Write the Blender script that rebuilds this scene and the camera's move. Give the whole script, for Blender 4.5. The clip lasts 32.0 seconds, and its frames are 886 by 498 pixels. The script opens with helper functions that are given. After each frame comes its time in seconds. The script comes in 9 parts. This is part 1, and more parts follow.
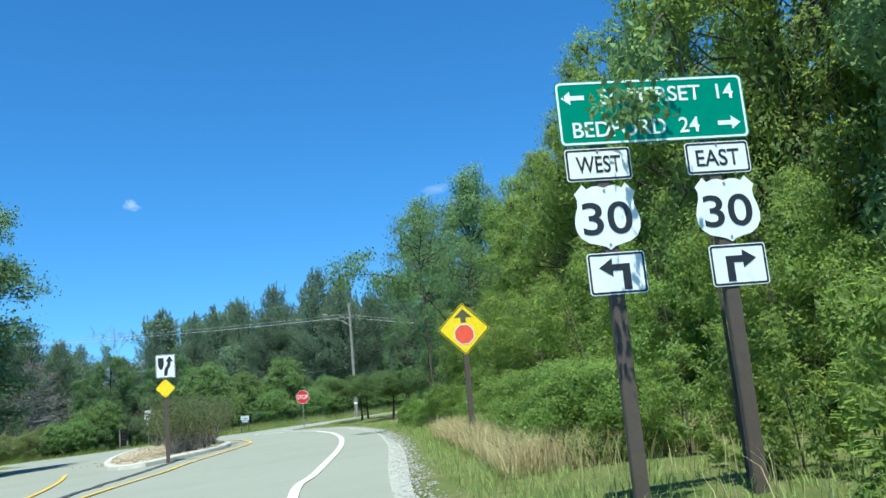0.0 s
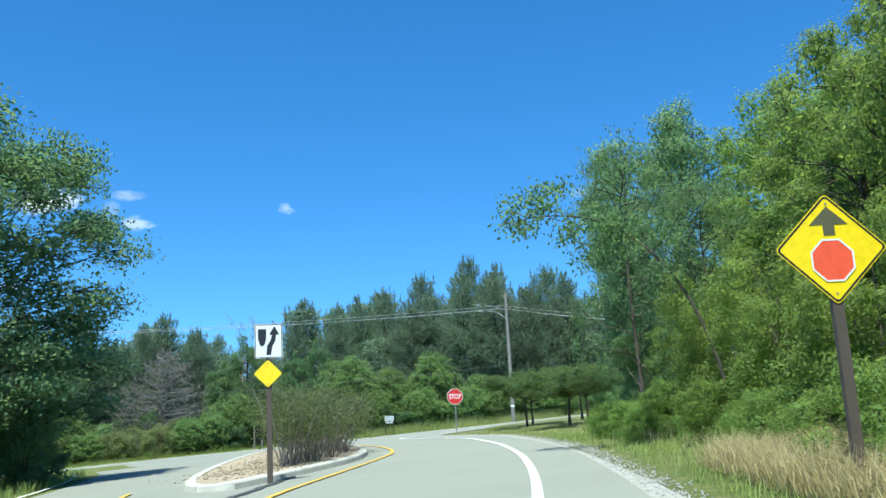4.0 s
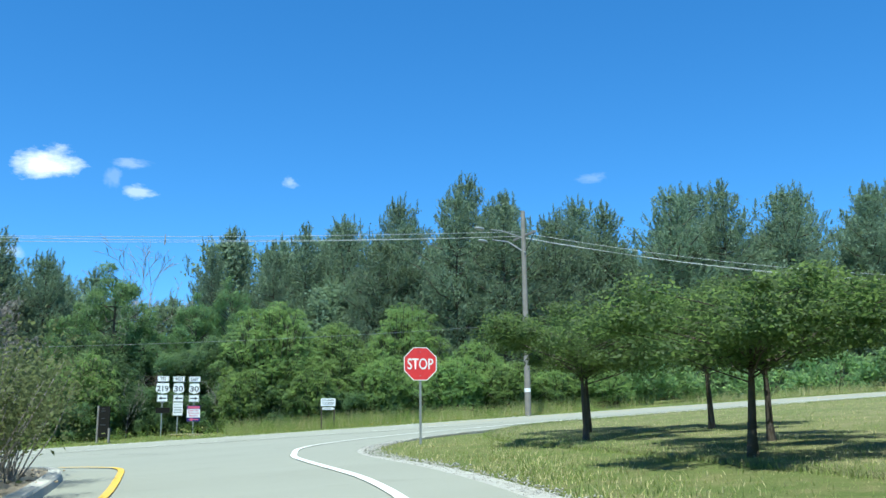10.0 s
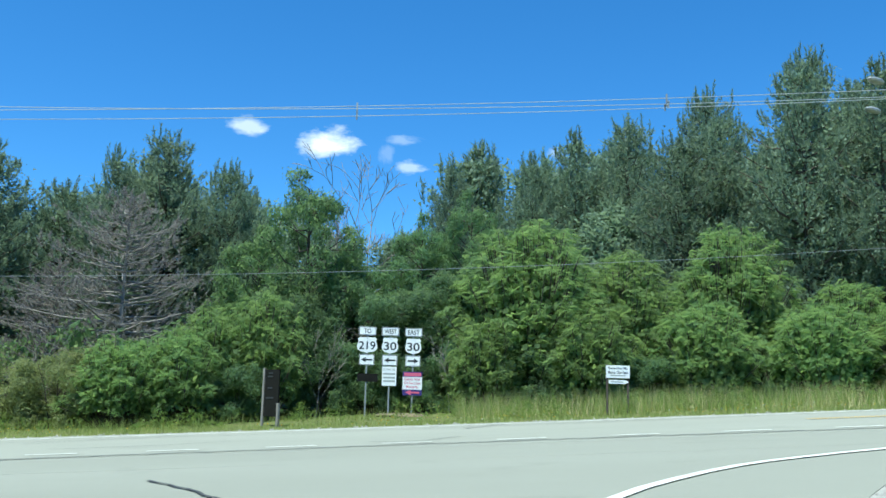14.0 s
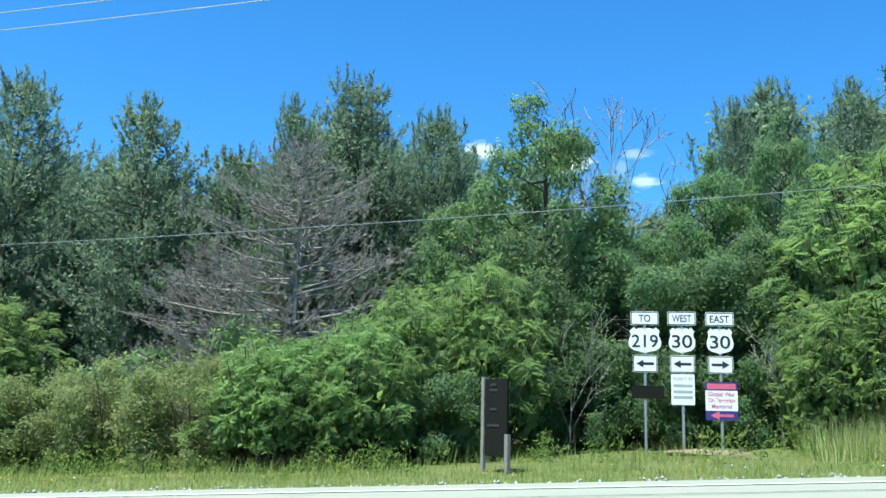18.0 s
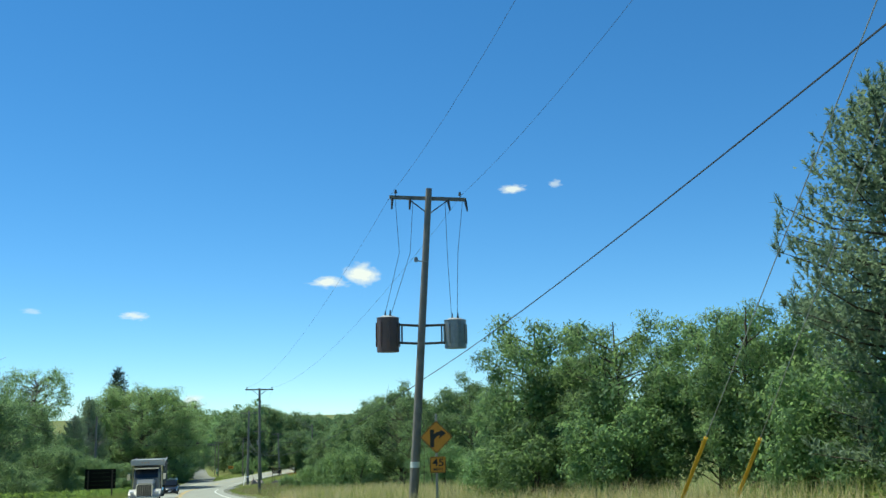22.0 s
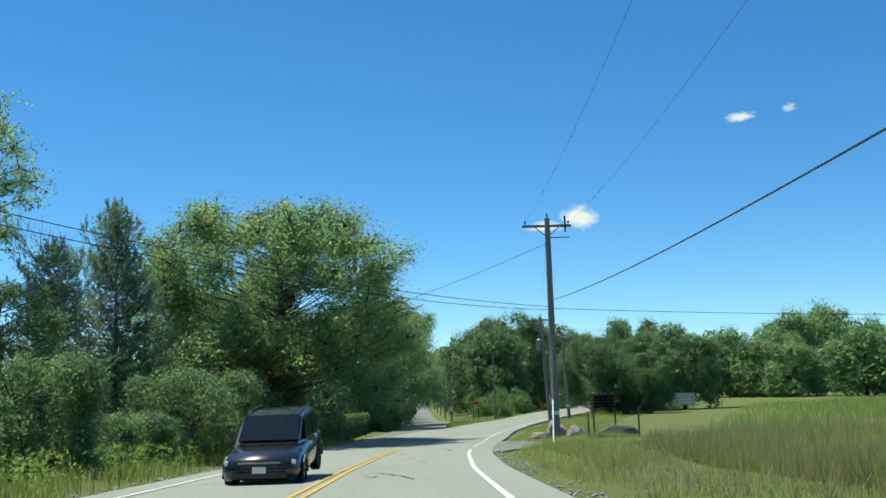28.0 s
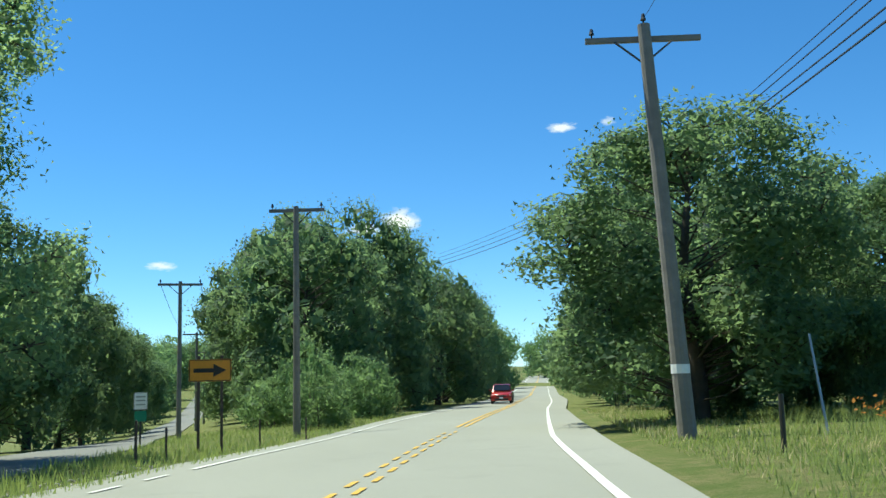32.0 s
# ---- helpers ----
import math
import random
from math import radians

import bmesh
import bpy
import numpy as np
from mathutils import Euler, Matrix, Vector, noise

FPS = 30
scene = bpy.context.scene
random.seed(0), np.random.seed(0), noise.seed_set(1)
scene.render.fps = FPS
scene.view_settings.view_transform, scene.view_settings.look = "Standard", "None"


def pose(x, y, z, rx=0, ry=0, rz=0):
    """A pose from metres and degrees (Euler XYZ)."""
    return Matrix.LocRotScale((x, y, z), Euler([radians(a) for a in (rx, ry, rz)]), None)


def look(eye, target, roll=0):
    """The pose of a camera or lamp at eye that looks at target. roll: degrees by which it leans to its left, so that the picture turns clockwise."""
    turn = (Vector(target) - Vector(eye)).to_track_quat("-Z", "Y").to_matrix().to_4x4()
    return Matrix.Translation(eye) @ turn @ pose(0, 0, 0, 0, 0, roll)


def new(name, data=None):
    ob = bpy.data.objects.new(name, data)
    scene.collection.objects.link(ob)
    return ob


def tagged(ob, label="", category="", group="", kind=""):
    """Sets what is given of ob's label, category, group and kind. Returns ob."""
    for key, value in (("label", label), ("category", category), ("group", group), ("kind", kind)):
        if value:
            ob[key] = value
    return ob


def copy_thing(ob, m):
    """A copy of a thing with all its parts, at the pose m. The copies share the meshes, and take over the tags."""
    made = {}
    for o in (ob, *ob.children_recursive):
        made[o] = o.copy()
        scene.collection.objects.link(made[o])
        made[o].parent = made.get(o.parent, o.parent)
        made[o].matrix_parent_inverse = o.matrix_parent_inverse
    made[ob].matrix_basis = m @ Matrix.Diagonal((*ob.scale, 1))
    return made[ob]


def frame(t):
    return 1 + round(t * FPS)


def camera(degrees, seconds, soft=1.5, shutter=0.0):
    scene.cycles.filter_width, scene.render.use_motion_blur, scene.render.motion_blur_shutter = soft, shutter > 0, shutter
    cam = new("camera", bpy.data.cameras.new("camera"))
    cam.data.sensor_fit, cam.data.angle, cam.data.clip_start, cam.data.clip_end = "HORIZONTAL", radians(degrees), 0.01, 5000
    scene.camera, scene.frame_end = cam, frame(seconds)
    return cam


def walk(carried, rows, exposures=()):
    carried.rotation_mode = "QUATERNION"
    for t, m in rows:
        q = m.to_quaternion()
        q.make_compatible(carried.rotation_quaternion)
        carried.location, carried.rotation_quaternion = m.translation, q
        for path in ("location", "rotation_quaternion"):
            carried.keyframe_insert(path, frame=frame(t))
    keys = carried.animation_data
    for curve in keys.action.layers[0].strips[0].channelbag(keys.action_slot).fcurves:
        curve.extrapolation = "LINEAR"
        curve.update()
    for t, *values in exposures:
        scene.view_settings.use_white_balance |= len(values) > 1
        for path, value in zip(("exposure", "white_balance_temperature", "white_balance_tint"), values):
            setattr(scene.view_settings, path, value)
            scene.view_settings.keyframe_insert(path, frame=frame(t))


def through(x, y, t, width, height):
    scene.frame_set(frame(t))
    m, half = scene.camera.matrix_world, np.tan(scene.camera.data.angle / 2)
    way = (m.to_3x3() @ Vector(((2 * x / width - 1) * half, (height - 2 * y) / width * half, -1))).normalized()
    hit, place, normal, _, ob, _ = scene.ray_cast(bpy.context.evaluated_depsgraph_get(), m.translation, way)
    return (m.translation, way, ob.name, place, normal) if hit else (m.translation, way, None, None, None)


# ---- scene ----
cam = camera(50.4, 32.0, soft=1.5)
METRES, EYE, TILT, LEAN, TURN = 275.0, 1.15, 0.0, 0.0, -31.0
ROWS = [
    (0.0, 0.0, 0.0, 0.0, 1.02, 11.34, 5.08),
    (0.5, -0.0004, 0.0021, 0.0001, 2.81, 11.73, 4.86),
    (1.0, -0.0011, 0.0051, 0.0002, 5.22, 12.02, 4.54),
    (1.5, -0.0021, 0.009, 0.0004, 7.75, 12.22, 4.15),
    (2.0, -0.0033, 0.0136, 0.0007, 9.71, 12.3, 3.72),
    (2.5, -0.0044, 0.0188, 0.0009, 10.75, 12.32, 3.33),
    (3.0, -0.0056, 0.0246, 0.0011, 10.87, 12.29, 3.09),
    (3.5, -0.0067, 0.0312, 0.0014, 10.38, 12.25, 2.97),
    (5.5, -0.0107, 0.0638, 0.0025, 7.27, 11.87, 2.82),
    (6.0, -0.0117, 0.0731, 0.0029, 6.6, 11.78, 2.72),
    (6.5, -0.0126, 0.0825, 0.0034, 6.09, 11.7, 2.66),
    (7.0, -0.0136, 0.0919, 0.0038, 5.77, 11.64, 2.46),
    (7.5, -0.0146, 0.1015, 0.0042, 5.7, 11.57, 2.1),
    (8.0, -0.0156, 0.1111, 0.0047, 5.98, 11.49, 1.8),
    (8.5, -0.0168, 0.1203, 0.0051, 6.53, 11.4, 1.47),
    (9.0, -0.0181, 0.1297, 0.0055, 7.39, 11.33, 1.17),
    (9.5, -0.0195, 0.1388, 0.0059, 8.37, 11.25, 0.75),
    (10.0, -0.0212, 0.1477, 0.0063, 9.4, 11.13, 0.56),
    (10.5, -0.0231, 0.1567, 0.0066, 10.42, 10.99, 0.27),
    (11.0, -0.0252, 0.1656, 0.007, 11.47, 10.81, -0.03),
    (11.5, -0.0274, 0.1743, 0.0073, 12.68, 10.58, -0.26),
    (12.0, -0.0297, 0.1827, 0.0076, 14.26, 10.31, -0.6),
    (12.5, -0.0323, 0.1909, 0.0079, 16.49, 9.99, -0.84),
    (13.0, -0.0355, 0.1987, 0.0081, 19.27, 9.69, -1.04),
    (13.5, -0.039, 0.2059, 0.0082, 22.35, 9.44, -1.26),
    (14.0, -0.0427, 0.2126, 0.0084, 25.37, 9.25, -1.4),
    (14.5, -0.0464, 0.2188, 0.0086, 27.87, 9.18, -1.49),
    (16.5, -0.0599, 0.2395, 0.0085, 33.19, 8.96, -1.52),
    (17.0, -0.0622, 0.2428, 0.0086, 34.14, 9.03, -1.55),
    (17.5, -0.0643, 0.2456, 0.0088, 36.01, 9.48, -1.49),
    (18.0, -0.0666, 0.2482, 0.0089, 39.89, 10.12, -1.36),
    (18.5, -0.0701, 0.2511, 0.009, 46.57, 10.81, -1.2),
    (19.0, -0.0757, 0.2541, 0.0091, 56.07, 11.09, -1.07),
    (19.5, -0.0837, 0.2565, 0.0089, 67.34, 11.03, -1.03),
    (20.0, -0.094, 0.2575, 0.0086, 78.6, 10.59, -0.9),
    (20.5, -0.1064, 0.2568, 0.008, 88.53, 10.26, -0.8),
    (21.0, -0.1206, 0.2543, 0.0073, 96.46, 10.02, -0.47),
    (21.5, -0.1365, 0.25, 0.0064, 102.68, 9.86, 0.18),
    (22.0, -0.1535, 0.2439, 0.0053, 107.78, 9.75, 1.16),
    (22.5, -0.172, 0.2358, 0.0039, 111.97, 9.44, 2.39),
    (23.0, -0.1918, 0.2254, 0.0026, 115.37, 9.23, 3.34),
    (23.5, -0.212, 0.2135, 0.0011, 117.94, 9.06, 3.76),
    (24.0, -0.2333, 0.1999, -0.0007, 119.65, 8.98, 3.69),
    (24.5, -0.2561, 0.1851, -0.0025, 120.65, 8.9, 3.43),
    (25.0, -0.2802, 0.1693, -0.0042, 121.1, 8.84, 3.12),
    (25.5, -0.3061, 0.1527, -0.0061, 121.27, 8.7, 2.75),
    (27.5, -0.419, 0.0805, -0.0158, 121.1, 7.63, 1.92),
    (28.0, -0.4492, 0.0615, -0.018, 120.87, 7.14, 1.84),
    (28.5, -0.4802, 0.0423, -0.0208, 120.51, 6.92, 1.89),
    (29.0, -0.5121, 0.023, -0.0231, 119.89, 6.71, 1.89),
    (29.5, -0.5448, 0.0036, -0.0253, 118.95, 6.65, 1.84),
    (30.0, -0.5776, -0.0147, -0.0274, 117.72, 6.61, 1.56),
    (30.5, -0.6113, -0.0324, -0.029, 116.18, 6.69, 1.31),
    (31.0, -0.6444, -0.0485, -0.0309, 114.28, 6.84, 1.11),
    (31.5, -0.6785, -0.0633, -0.0324, 112.08, 7.07, 1.06),
    (32.0, -0.7134, -0.0765, -0.0337, 109.69, 7.33, 1.35),
]
EXPOSURES = [(0.0, 0.8, 5950, -6), (6.0, 0.92, 5900, -5), (9.0, 0.9, 5900, -5), (14.0, 0.82, 5850, -6), (17.0, 0.98, 5950, -6), (19.0, 1.28, 5950, -6), (20.5, 0.76, 6250, -7), (22.5, 0.38, 6600, -7), (25.0, 0.3, 6650, -6), (28.0, 0.36, 6550, -6), (32.0, 0.62, 6500, -5)]
walk(cam, [(t, pose(0, 0, EYE, TILT, LEAN, TURN) @ pose(METRES * x, METRES * y, METRES * z, 90 + pitch, roll, yaw))
           for t, x, y, z, yaw, pitch, roll in ROWS], EXPOSURES)

# ---- sky and sun: clear early afternoon, sun in the south-west ----
SUN_DIR = Vector((-0.37, -0.46, 1.4)).normalized()
SUN_EL = math.asin(SUN_DIR.z)
SUN_ROT = math.atan2(SUN_DIR.x, SUN_DIR.y)
world = bpy.data.worlds.new("sky")
scene.world = world
world.use_nodes = True
wt = world.node_tree
wt.nodes.clear()
sky = wt.nodes.new("ShaderNodeTexSky")
sky.sky_type = "NISHITA"
sky.sun_disc = False
sky.sun_elevation, sky.sun_rotation = SUN_EL, SUN_ROT
sky.altitude, sky.air_density, sky.dust_density, sky.ozone_density = 700, 0.85, 0.0, 6.0
tint = wt.nodes.new("ShaderNodeHueSaturation")
tint.inputs["Saturation"].default_value = 1.2
bg = wt.nodes.new("ShaderNodeBackground")
bg.inputs["Strength"].default_value = 0.125
out = wt.nodes.new("ShaderNodeOutputWorld")
# the palest band of the sky lies just under the tree line
sky_co = wt.nodes.new("ShaderNodeTexCoord")
sky_up = wt.nodes.new("ShaderNodeVectorMath")
sky_up.operation = "ADD"
sky_up.inputs[1].default_value = (0, 0, 0.03)
wt.links.new(sky_co.outputs["Generated"], sky_up.inputs[0])
wt.links.new(sky_up.outputs[0], sky.inputs["Vector"])
wt.links.new(sky.outputs[0], tint.inputs["Color"])
wt.links.new(tint.outputs[0], bg.inputs["Color"])
wt.links.new(bg.outputs[0], out.inputs[0])
sun_data = bpy.data.lights.new("sun", "SUN")
sun_data.energy, sun_data.angle, sun_data.color = 4.6, radians(0.53), (1.0, 0.95, 0.86)
sun = new("sun", sun_data)
sun.matrix_world = look(SUN_DIR * 200, (0, 0, 0))

# ---- materials ----
def nodes_of(name):
    m = bpy.data.materials.new(name)
    m.use_nodes = True
    t = m.node_tree
    return m, t, t.nodes["Principled BSDF"]


def add(t, kind, **values):
    n = t.nodes.new(kind)
    for k, v in values.items():
        n.inputs[k.replace("_", " ")].default_value = v
    return n


def coords(t, scale=1.0, space="Object"):
    tc = t.nodes.new("ShaderNodeTexCoord")
    mp = t.nodes.new("ShaderNodeMapping")
    mp.inputs["Scale"].default_value = (scale, scale, scale) if isinstance(scale, (int, float)) else scale
    t.links.new(tc.outputs[space], mp.inputs[0])
    return mp.outputs[0]


def blend(t, fac, a, b, how="MIX"):
    n = t.nodes.new("ShaderNodeMix")
    n.data_type, n.blend_type = "RGBA", how
    for sock, v in ((n.inputs[0], fac), (n.inputs[6], a), (n.inputs[7], b)):
        if isinstance(v, bpy.types.NodeSocket):
            t.links.new(v, sock)
        elif isinstance(v, (int, float)):
            sock.default_value = v
        else:
            sock.default_value = (*v, 1.0)
    return n.outputs[2]


def ramp(t, value, lo, hi):
    n = t.nodes.new("ShaderNodeMapRange")
    n.inputs[1].default_value, n.inputs[2].default_value = lo, hi
    t.links.new(value, n.inputs[0])
    return n.outputs[0]


def noise_of(t, vec, scale, detail=4.0, rough=0.6):
    n = add(t, "ShaderNodeTexNoise", Scale=scale, Detail=detail, Roughness=rough)
    t.links.new(vec, n.inputs["Vector"])
    return n.outputs["Fac"]


def relief(t, bsdf, height, strength, distance):
    b = add(t, "ShaderNodeBump", Strength=strength, Distance=distance)
    t.links.new(height, b.inputs["Height"])
    t.links.new(b.outputs[0], bsdf.inputs["Normal"])


def worn(name, base, dark, scale=6.0, fine=60.0, rough=0.7, metal=0.0, bump=0.2, depth=0.004, spread=(0.35, 0.7)):
    """A surface of two tones with stains at one scale and grain at another."""
    m, t, b = nodes_of(name)
    v = coords(t)
    big = ramp(t, noise_of(t, v, scale), *spread)
    small = noise_of(t, v, fine, 6.0, 0.7)
    col = blend(t, big, base, dark)
    col = blend(t, ramp(t, small, 0.3, 0.8), col, tuple(c * 0.72 for c in base))
    t.links.new(col, b.inputs["Base Color"])
    b.inputs["Roughness"].default_value, b.inputs["Metallic"].default_value = rough, metal
    relief(t, b, small, bump, depth)
    return m


def foliage(name, light, dark, glow, through=0.58, rough=0.58):
    """Leaves: each leaf its own tone, drifting from clump to clump and from plant to plant."""
    m, t, b = nodes_of(name)
    v = coords(t)
    g = t.nodes.new("ShaderNodeNewGeometry")
    o = t.nodes.new("ShaderNodeObjectInfo")
    col = blend(t, g.outputs["Random Per Island"], dark, light)
    clump = ramp(t, noise_of(t, v, 0.9, 3.0), 0.35, 0.7)
    col = blend(t, clump, col, tuple(0.6 * a + 0.4 * c for a, c in zip(dark, light)))
    hsv = add(t, "ShaderNodeHueSaturation")
    mr = add(t, "ShaderNodeMapRange")
    mr.inputs[3].default_value, mr.inputs[4].default_value = 0.78, 1.25
    t.links.new(o.outputs["Random"], mr.inputs[0])
    t.links.new(mr.outputs[0], hsv.inputs["Value"])
    hr = add(t, "ShaderNodeMapRange")
    hr.inputs[3].default_value, hr.inputs[4].default_value = 0.485, 0.512
    t.links.new(o.outputs["Random"], hr.inputs[0])
    t.links.new(hr.outputs[0], hsv.inputs["Hue"])
    t.links.new(col, hsv.inputs["Color"])
    t.links.new(hsv.outputs[0], b.inputs["Base Color"])
    b.inputs["Roughness"].default_value = rough
    b.inputs["Specular IOR Level"].default_value = 0.3 if through > 0.4 else 0.12
    tr = add(t, "ShaderNodeBsdfTranslucent")
    t.links.new(blend(t, 0.6, hsv.outputs[0], glow), tr.inputs["Color"])
    mx = add(t, "ShaderNodeMixShader")
    mx.inputs[0].default_value = through
    t.links.new(b.outputs[0], mx.inputs[1])
    t.links.new(tr.outputs[0], mx.inputs[2])
    t.links.new(mx.outputs[0], t.nodes["Material Output"].inputs[0])
    return m


def paint(name, col, rough=0.4, metal=0.0, coat=0.0):
    m, t, b = nodes_of(name)
    v = coords(t)
    n = noise_of(t, v, 9.0, 5.0)
    t.links.new(blend(t, ramp(t, n, 0.45, 0.8), col, tuple(c * 0.82 for c in col)), b.inputs["Base Color"])
    b.inputs["Roughness"].default_value, b.inputs["Metallic"].default_value = rough, metal
    b.inputs["Coat Weight"].default_value = coat
    return m


def asphalt_like(name, pale, dark, patch):
    m, t, b = nodes_of(name)
    v = coords(t)
    wide = ramp(t, noise_of(t, coords(t, (0.06, 0.25, 0.1)), 1.0, 5.0), 0.3, 0.7)
    grain = noise_of(t, v, 90.0, 3.0, 0.7)
    col = blend(t, wide, pale, dark)
    col = blend(t, ramp(t, noise_of(t, v, 0.7, 6.0), 0.58, 0.75), col, patch)
    col = blend(t, ramp(t, grain, 0.35, 0.75), col, tuple(c * 0.75 for c in pale))
    t.links.new(col, b.inputs["Base Color"])
    b.inputs["Roughness"].default_value = 0.88
    relief(t, b, grain, 0.35, 0.006)
    return m


def turf(name, green, olive, straw):
    m, t, b = nodes_of(name)
    v = coords(t)
    a = ramp(t, noise_of(t, v, 0.22, 6.0, 0.7), 0.38, 0.62)
    c = ramp(t, noise_of(t, v, 1.3, 8.0, 0.78), 0.46, 0.62)
    f = noise_of(t, v, 34.0, 5.0, 0.75)
    col = blend(t, a, green, olive)
    col = blend(t, c, col, straw)
    col = blend(t, ramp(t, f, 0.35, 0.7), col, tuple(x * 0.55 for x in green))
    t.links.new(col, b.inputs["Base Color"])
    b.inputs["Roughness"].default_value = 0.95
    b.inputs["Specular IOR Level"].default_value = 0.1
    relief(t, b, f, 0.8, 0.05)
    return m


M_ROAD = asphalt_like("aged_pale_asphalt", (0.315, 0.32, 0.265), (0.26, 0.265, 0.215), (0.235, 0.24, 0.195))
M_ROAD2 = asphalt_like("side_road_asphalt", (0.28, 0.285, 0.235), (0.23, 0.235, 0.19), (0.215, 0.22, 0.18))
M_OLD = asphalt_like("old_road_asphalt", (0.21, 0.215, 0.19), (0.165, 0.17, 0.15), (0.13, 0.135, 0.12))
M_TAR = worn("crack_sealer_tar", (0.05, 0.052, 0.05), (0.09, 0.09, 0.085), 3, 40, 0.7)
M_WHITE = worn("road_paint_white", (0.74, 0.74, 0.68), (0.5, 0.5, 0.45), 2.5, 50, 0.7, spread=(0.5, 0.75))
M_YELLOW = worn("road_paint_yellow", (0.68, 0.42, 0.05), (0.42, 0.32, 0.14), 2.5, 50, 0.7, spread=(0.45, 0.75))
M_CONC = worn("kerb_concrete", (0.55, 0.53, 0.47), (0.4, 0.385, 0.34), 2, 40, 0.9)
M_GRAVEL = worn("pale_gravel", (0.45, 0.44, 0.39), (0.3, 0.29, 0.26), 5, 30, 0.95, bump=0.8, depth=0.03)
M_MULCH = worn("wood_chips", (0.46, 0.38, 0.27), (0.27, 0.21, 0.14), 8, 40, 0.95, bump=0.8, depth=0.03)
M_EARTH = worn("sandy_earth", (0.27, 0.21, 0.14), (0.17, 0.135, 0.09), 3, 40, 0.95, bump=0.6, depth=0.02)
M_TURF = turf("meadow_turf", (0.13, 0.175, 0.05), (0.19, 0.21, 0.075), (0.28, 0.25, 0.12))
M_LAWN = turf("mown_lawn", (0.15, 0.185, 0.065), (0.23, 0.23, 0.1), (0.36, 0.31, 0.18))
M_BARK = worn("bark", (0.11, 0.088, 0.066), (0.05, 0.042, 0.034), 4, 26, 0.95, bump=0.9, depth=0.03)
M_GREYBARK = worn("grey_dead_wood", (0.33, 0.3, 0.27), (0.19, 0.17, 0.15), 4, 26, 0.95, bump=0.6, depth=0.02)
M_PINEBARK = worn("pine_bark", (0.13, 0.1, 0.075), (0.06, 0.05, 0.04), 4, 26, 0.95, bump=0.9, depth=0.03)
M_POLE = worn("weathered_pole_wood", (0.27, 0.25, 0.22), (0.17, 0.155, 0.135), 3, 30, 0.9, bump=0.5, depth=0.01)
M_BROWNPOST = worn("brown_stained_post", (0.1, 0.075, 0.06), (0.07, 0.052, 0.043), 5, 40, 0.75)
M_STEEL = worn("galvanised_steel", (0.42, 0.43, 0.42), (0.3, 0.31, 0.3), 8, 60, 0.5, 0.6)
M_DARKSTEEL = worn("dark_steel", (0.06, 0.062, 0.06), (0.04, 0.04, 0.04), 8, 60, 0.5, 0.4)
M_SIGNWHITE = paint("sign_white", (0.82, 0.83, 0.82), 0.35)
M_SIGNBLACK = paint("sign_black", (0.02, 0.02, 0.022), 0.4)
M_SIGNFADE = paint("sign_black_faded", (0.11, 0.1, 0.05), 0.5)
M_SIGNGREEN = paint("sign_green", (0.0, 0.22, 0.13), 0.35)
M_SIGNYELLOW = paint("sign_yellow", (0.95, 0.68, 0.008), 0.35)
M_SIGNSCARLET = paint("sign_scarlet", (0.86, 0.11, 0.05), 0.35)
M_SIGNORANGE = paint("sign_amber", (0.72, 0.3, 0.03), 0.4)
M_SIGNRED = paint("sign_red", (0.66, 0.045, 0.05), 0.35)
M_SIGNGREY = paint("sign_back_aluminium", (0.42, 0.43, 0.43), 0.45, 0.5)
M_PINK = paint("sign_pink", (0.62, 0.12, 0.2), 0.45)
M_NAVY = paint("sign_navy", (0.04, 0.03, 0.16), 0.45)
M_FADED = paint("faded_print", (0.36, 0.38, 0.36), 0.6)
# near black and matt: holds the shade that lies on the notice board
M_DARKBOARD = paint("shade_dark_board", (0.016, 0.016, 0.014), 0.9)
M_DARKBOARD.node_tree.nodes["Principled BSDF"].inputs["Specular IOR Level"].default_value = 0.05
M_MAPLE = foliage("maple_leaves", (0.175, 0.28, 0.13), (0.1, 0.18, 0.085), (0.46, 0.62, 0.24), 0.65)
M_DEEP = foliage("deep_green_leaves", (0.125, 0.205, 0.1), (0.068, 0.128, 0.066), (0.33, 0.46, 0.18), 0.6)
M_BROAD = foliage("broad_leaves", (0.155, 0.255, 0.115), (0.09, 0.17, 0.08), (0.37, 0.53, 0.19))
M_LOCUST = foliage("fine_locust_leaves", (0.235, 0.32, 0.085), (0.125, 0.195, 0.055), (0.42, 0.53, 0.1))
M_SUMAC = foliage("sumac_leaves", (0.25, 0.36, 0.125), (0.08, 0.145, 0.058), (0.35, 0.49, 0.15))
M_BRUSH = foliage("brush_leaves", (0.255, 0.285, 0.12), (0.15, 0.18, 0.075), (0.4, 0.44, 0.16))
M_PINE = foliage("pine_needles", (0.225, 0.3, 0.205), (0.155, 0.22, 0.15), (0.31, 0.41, 0.22), 0.52)
M_SPRUCE = foliage("spruce_needles", (0.03, 0.06, 0.035), (0.014, 0.032, 0.02), (0.04, 0.07, 0.03), 0.1)
M_DEADNEEDLE = foliage("dead_needles", (0.36, 0.33, 0.3), (0.22, 0.205, 0.185), (0.33, 0.3, 0.27), 0.25)
M_CRAB = foliage("ornamental_leaves", (0.118, 0.178, 0.068), (0.066, 0.11, 0.045), (0.28, 0.4, 0.11), 0.57)
M_ISLAND = foliage("island_shrub_leaves", (0.16, 0.19, 0.085), (0.09, 0.115, 0.05), (0.24, 0.28, 0.1))
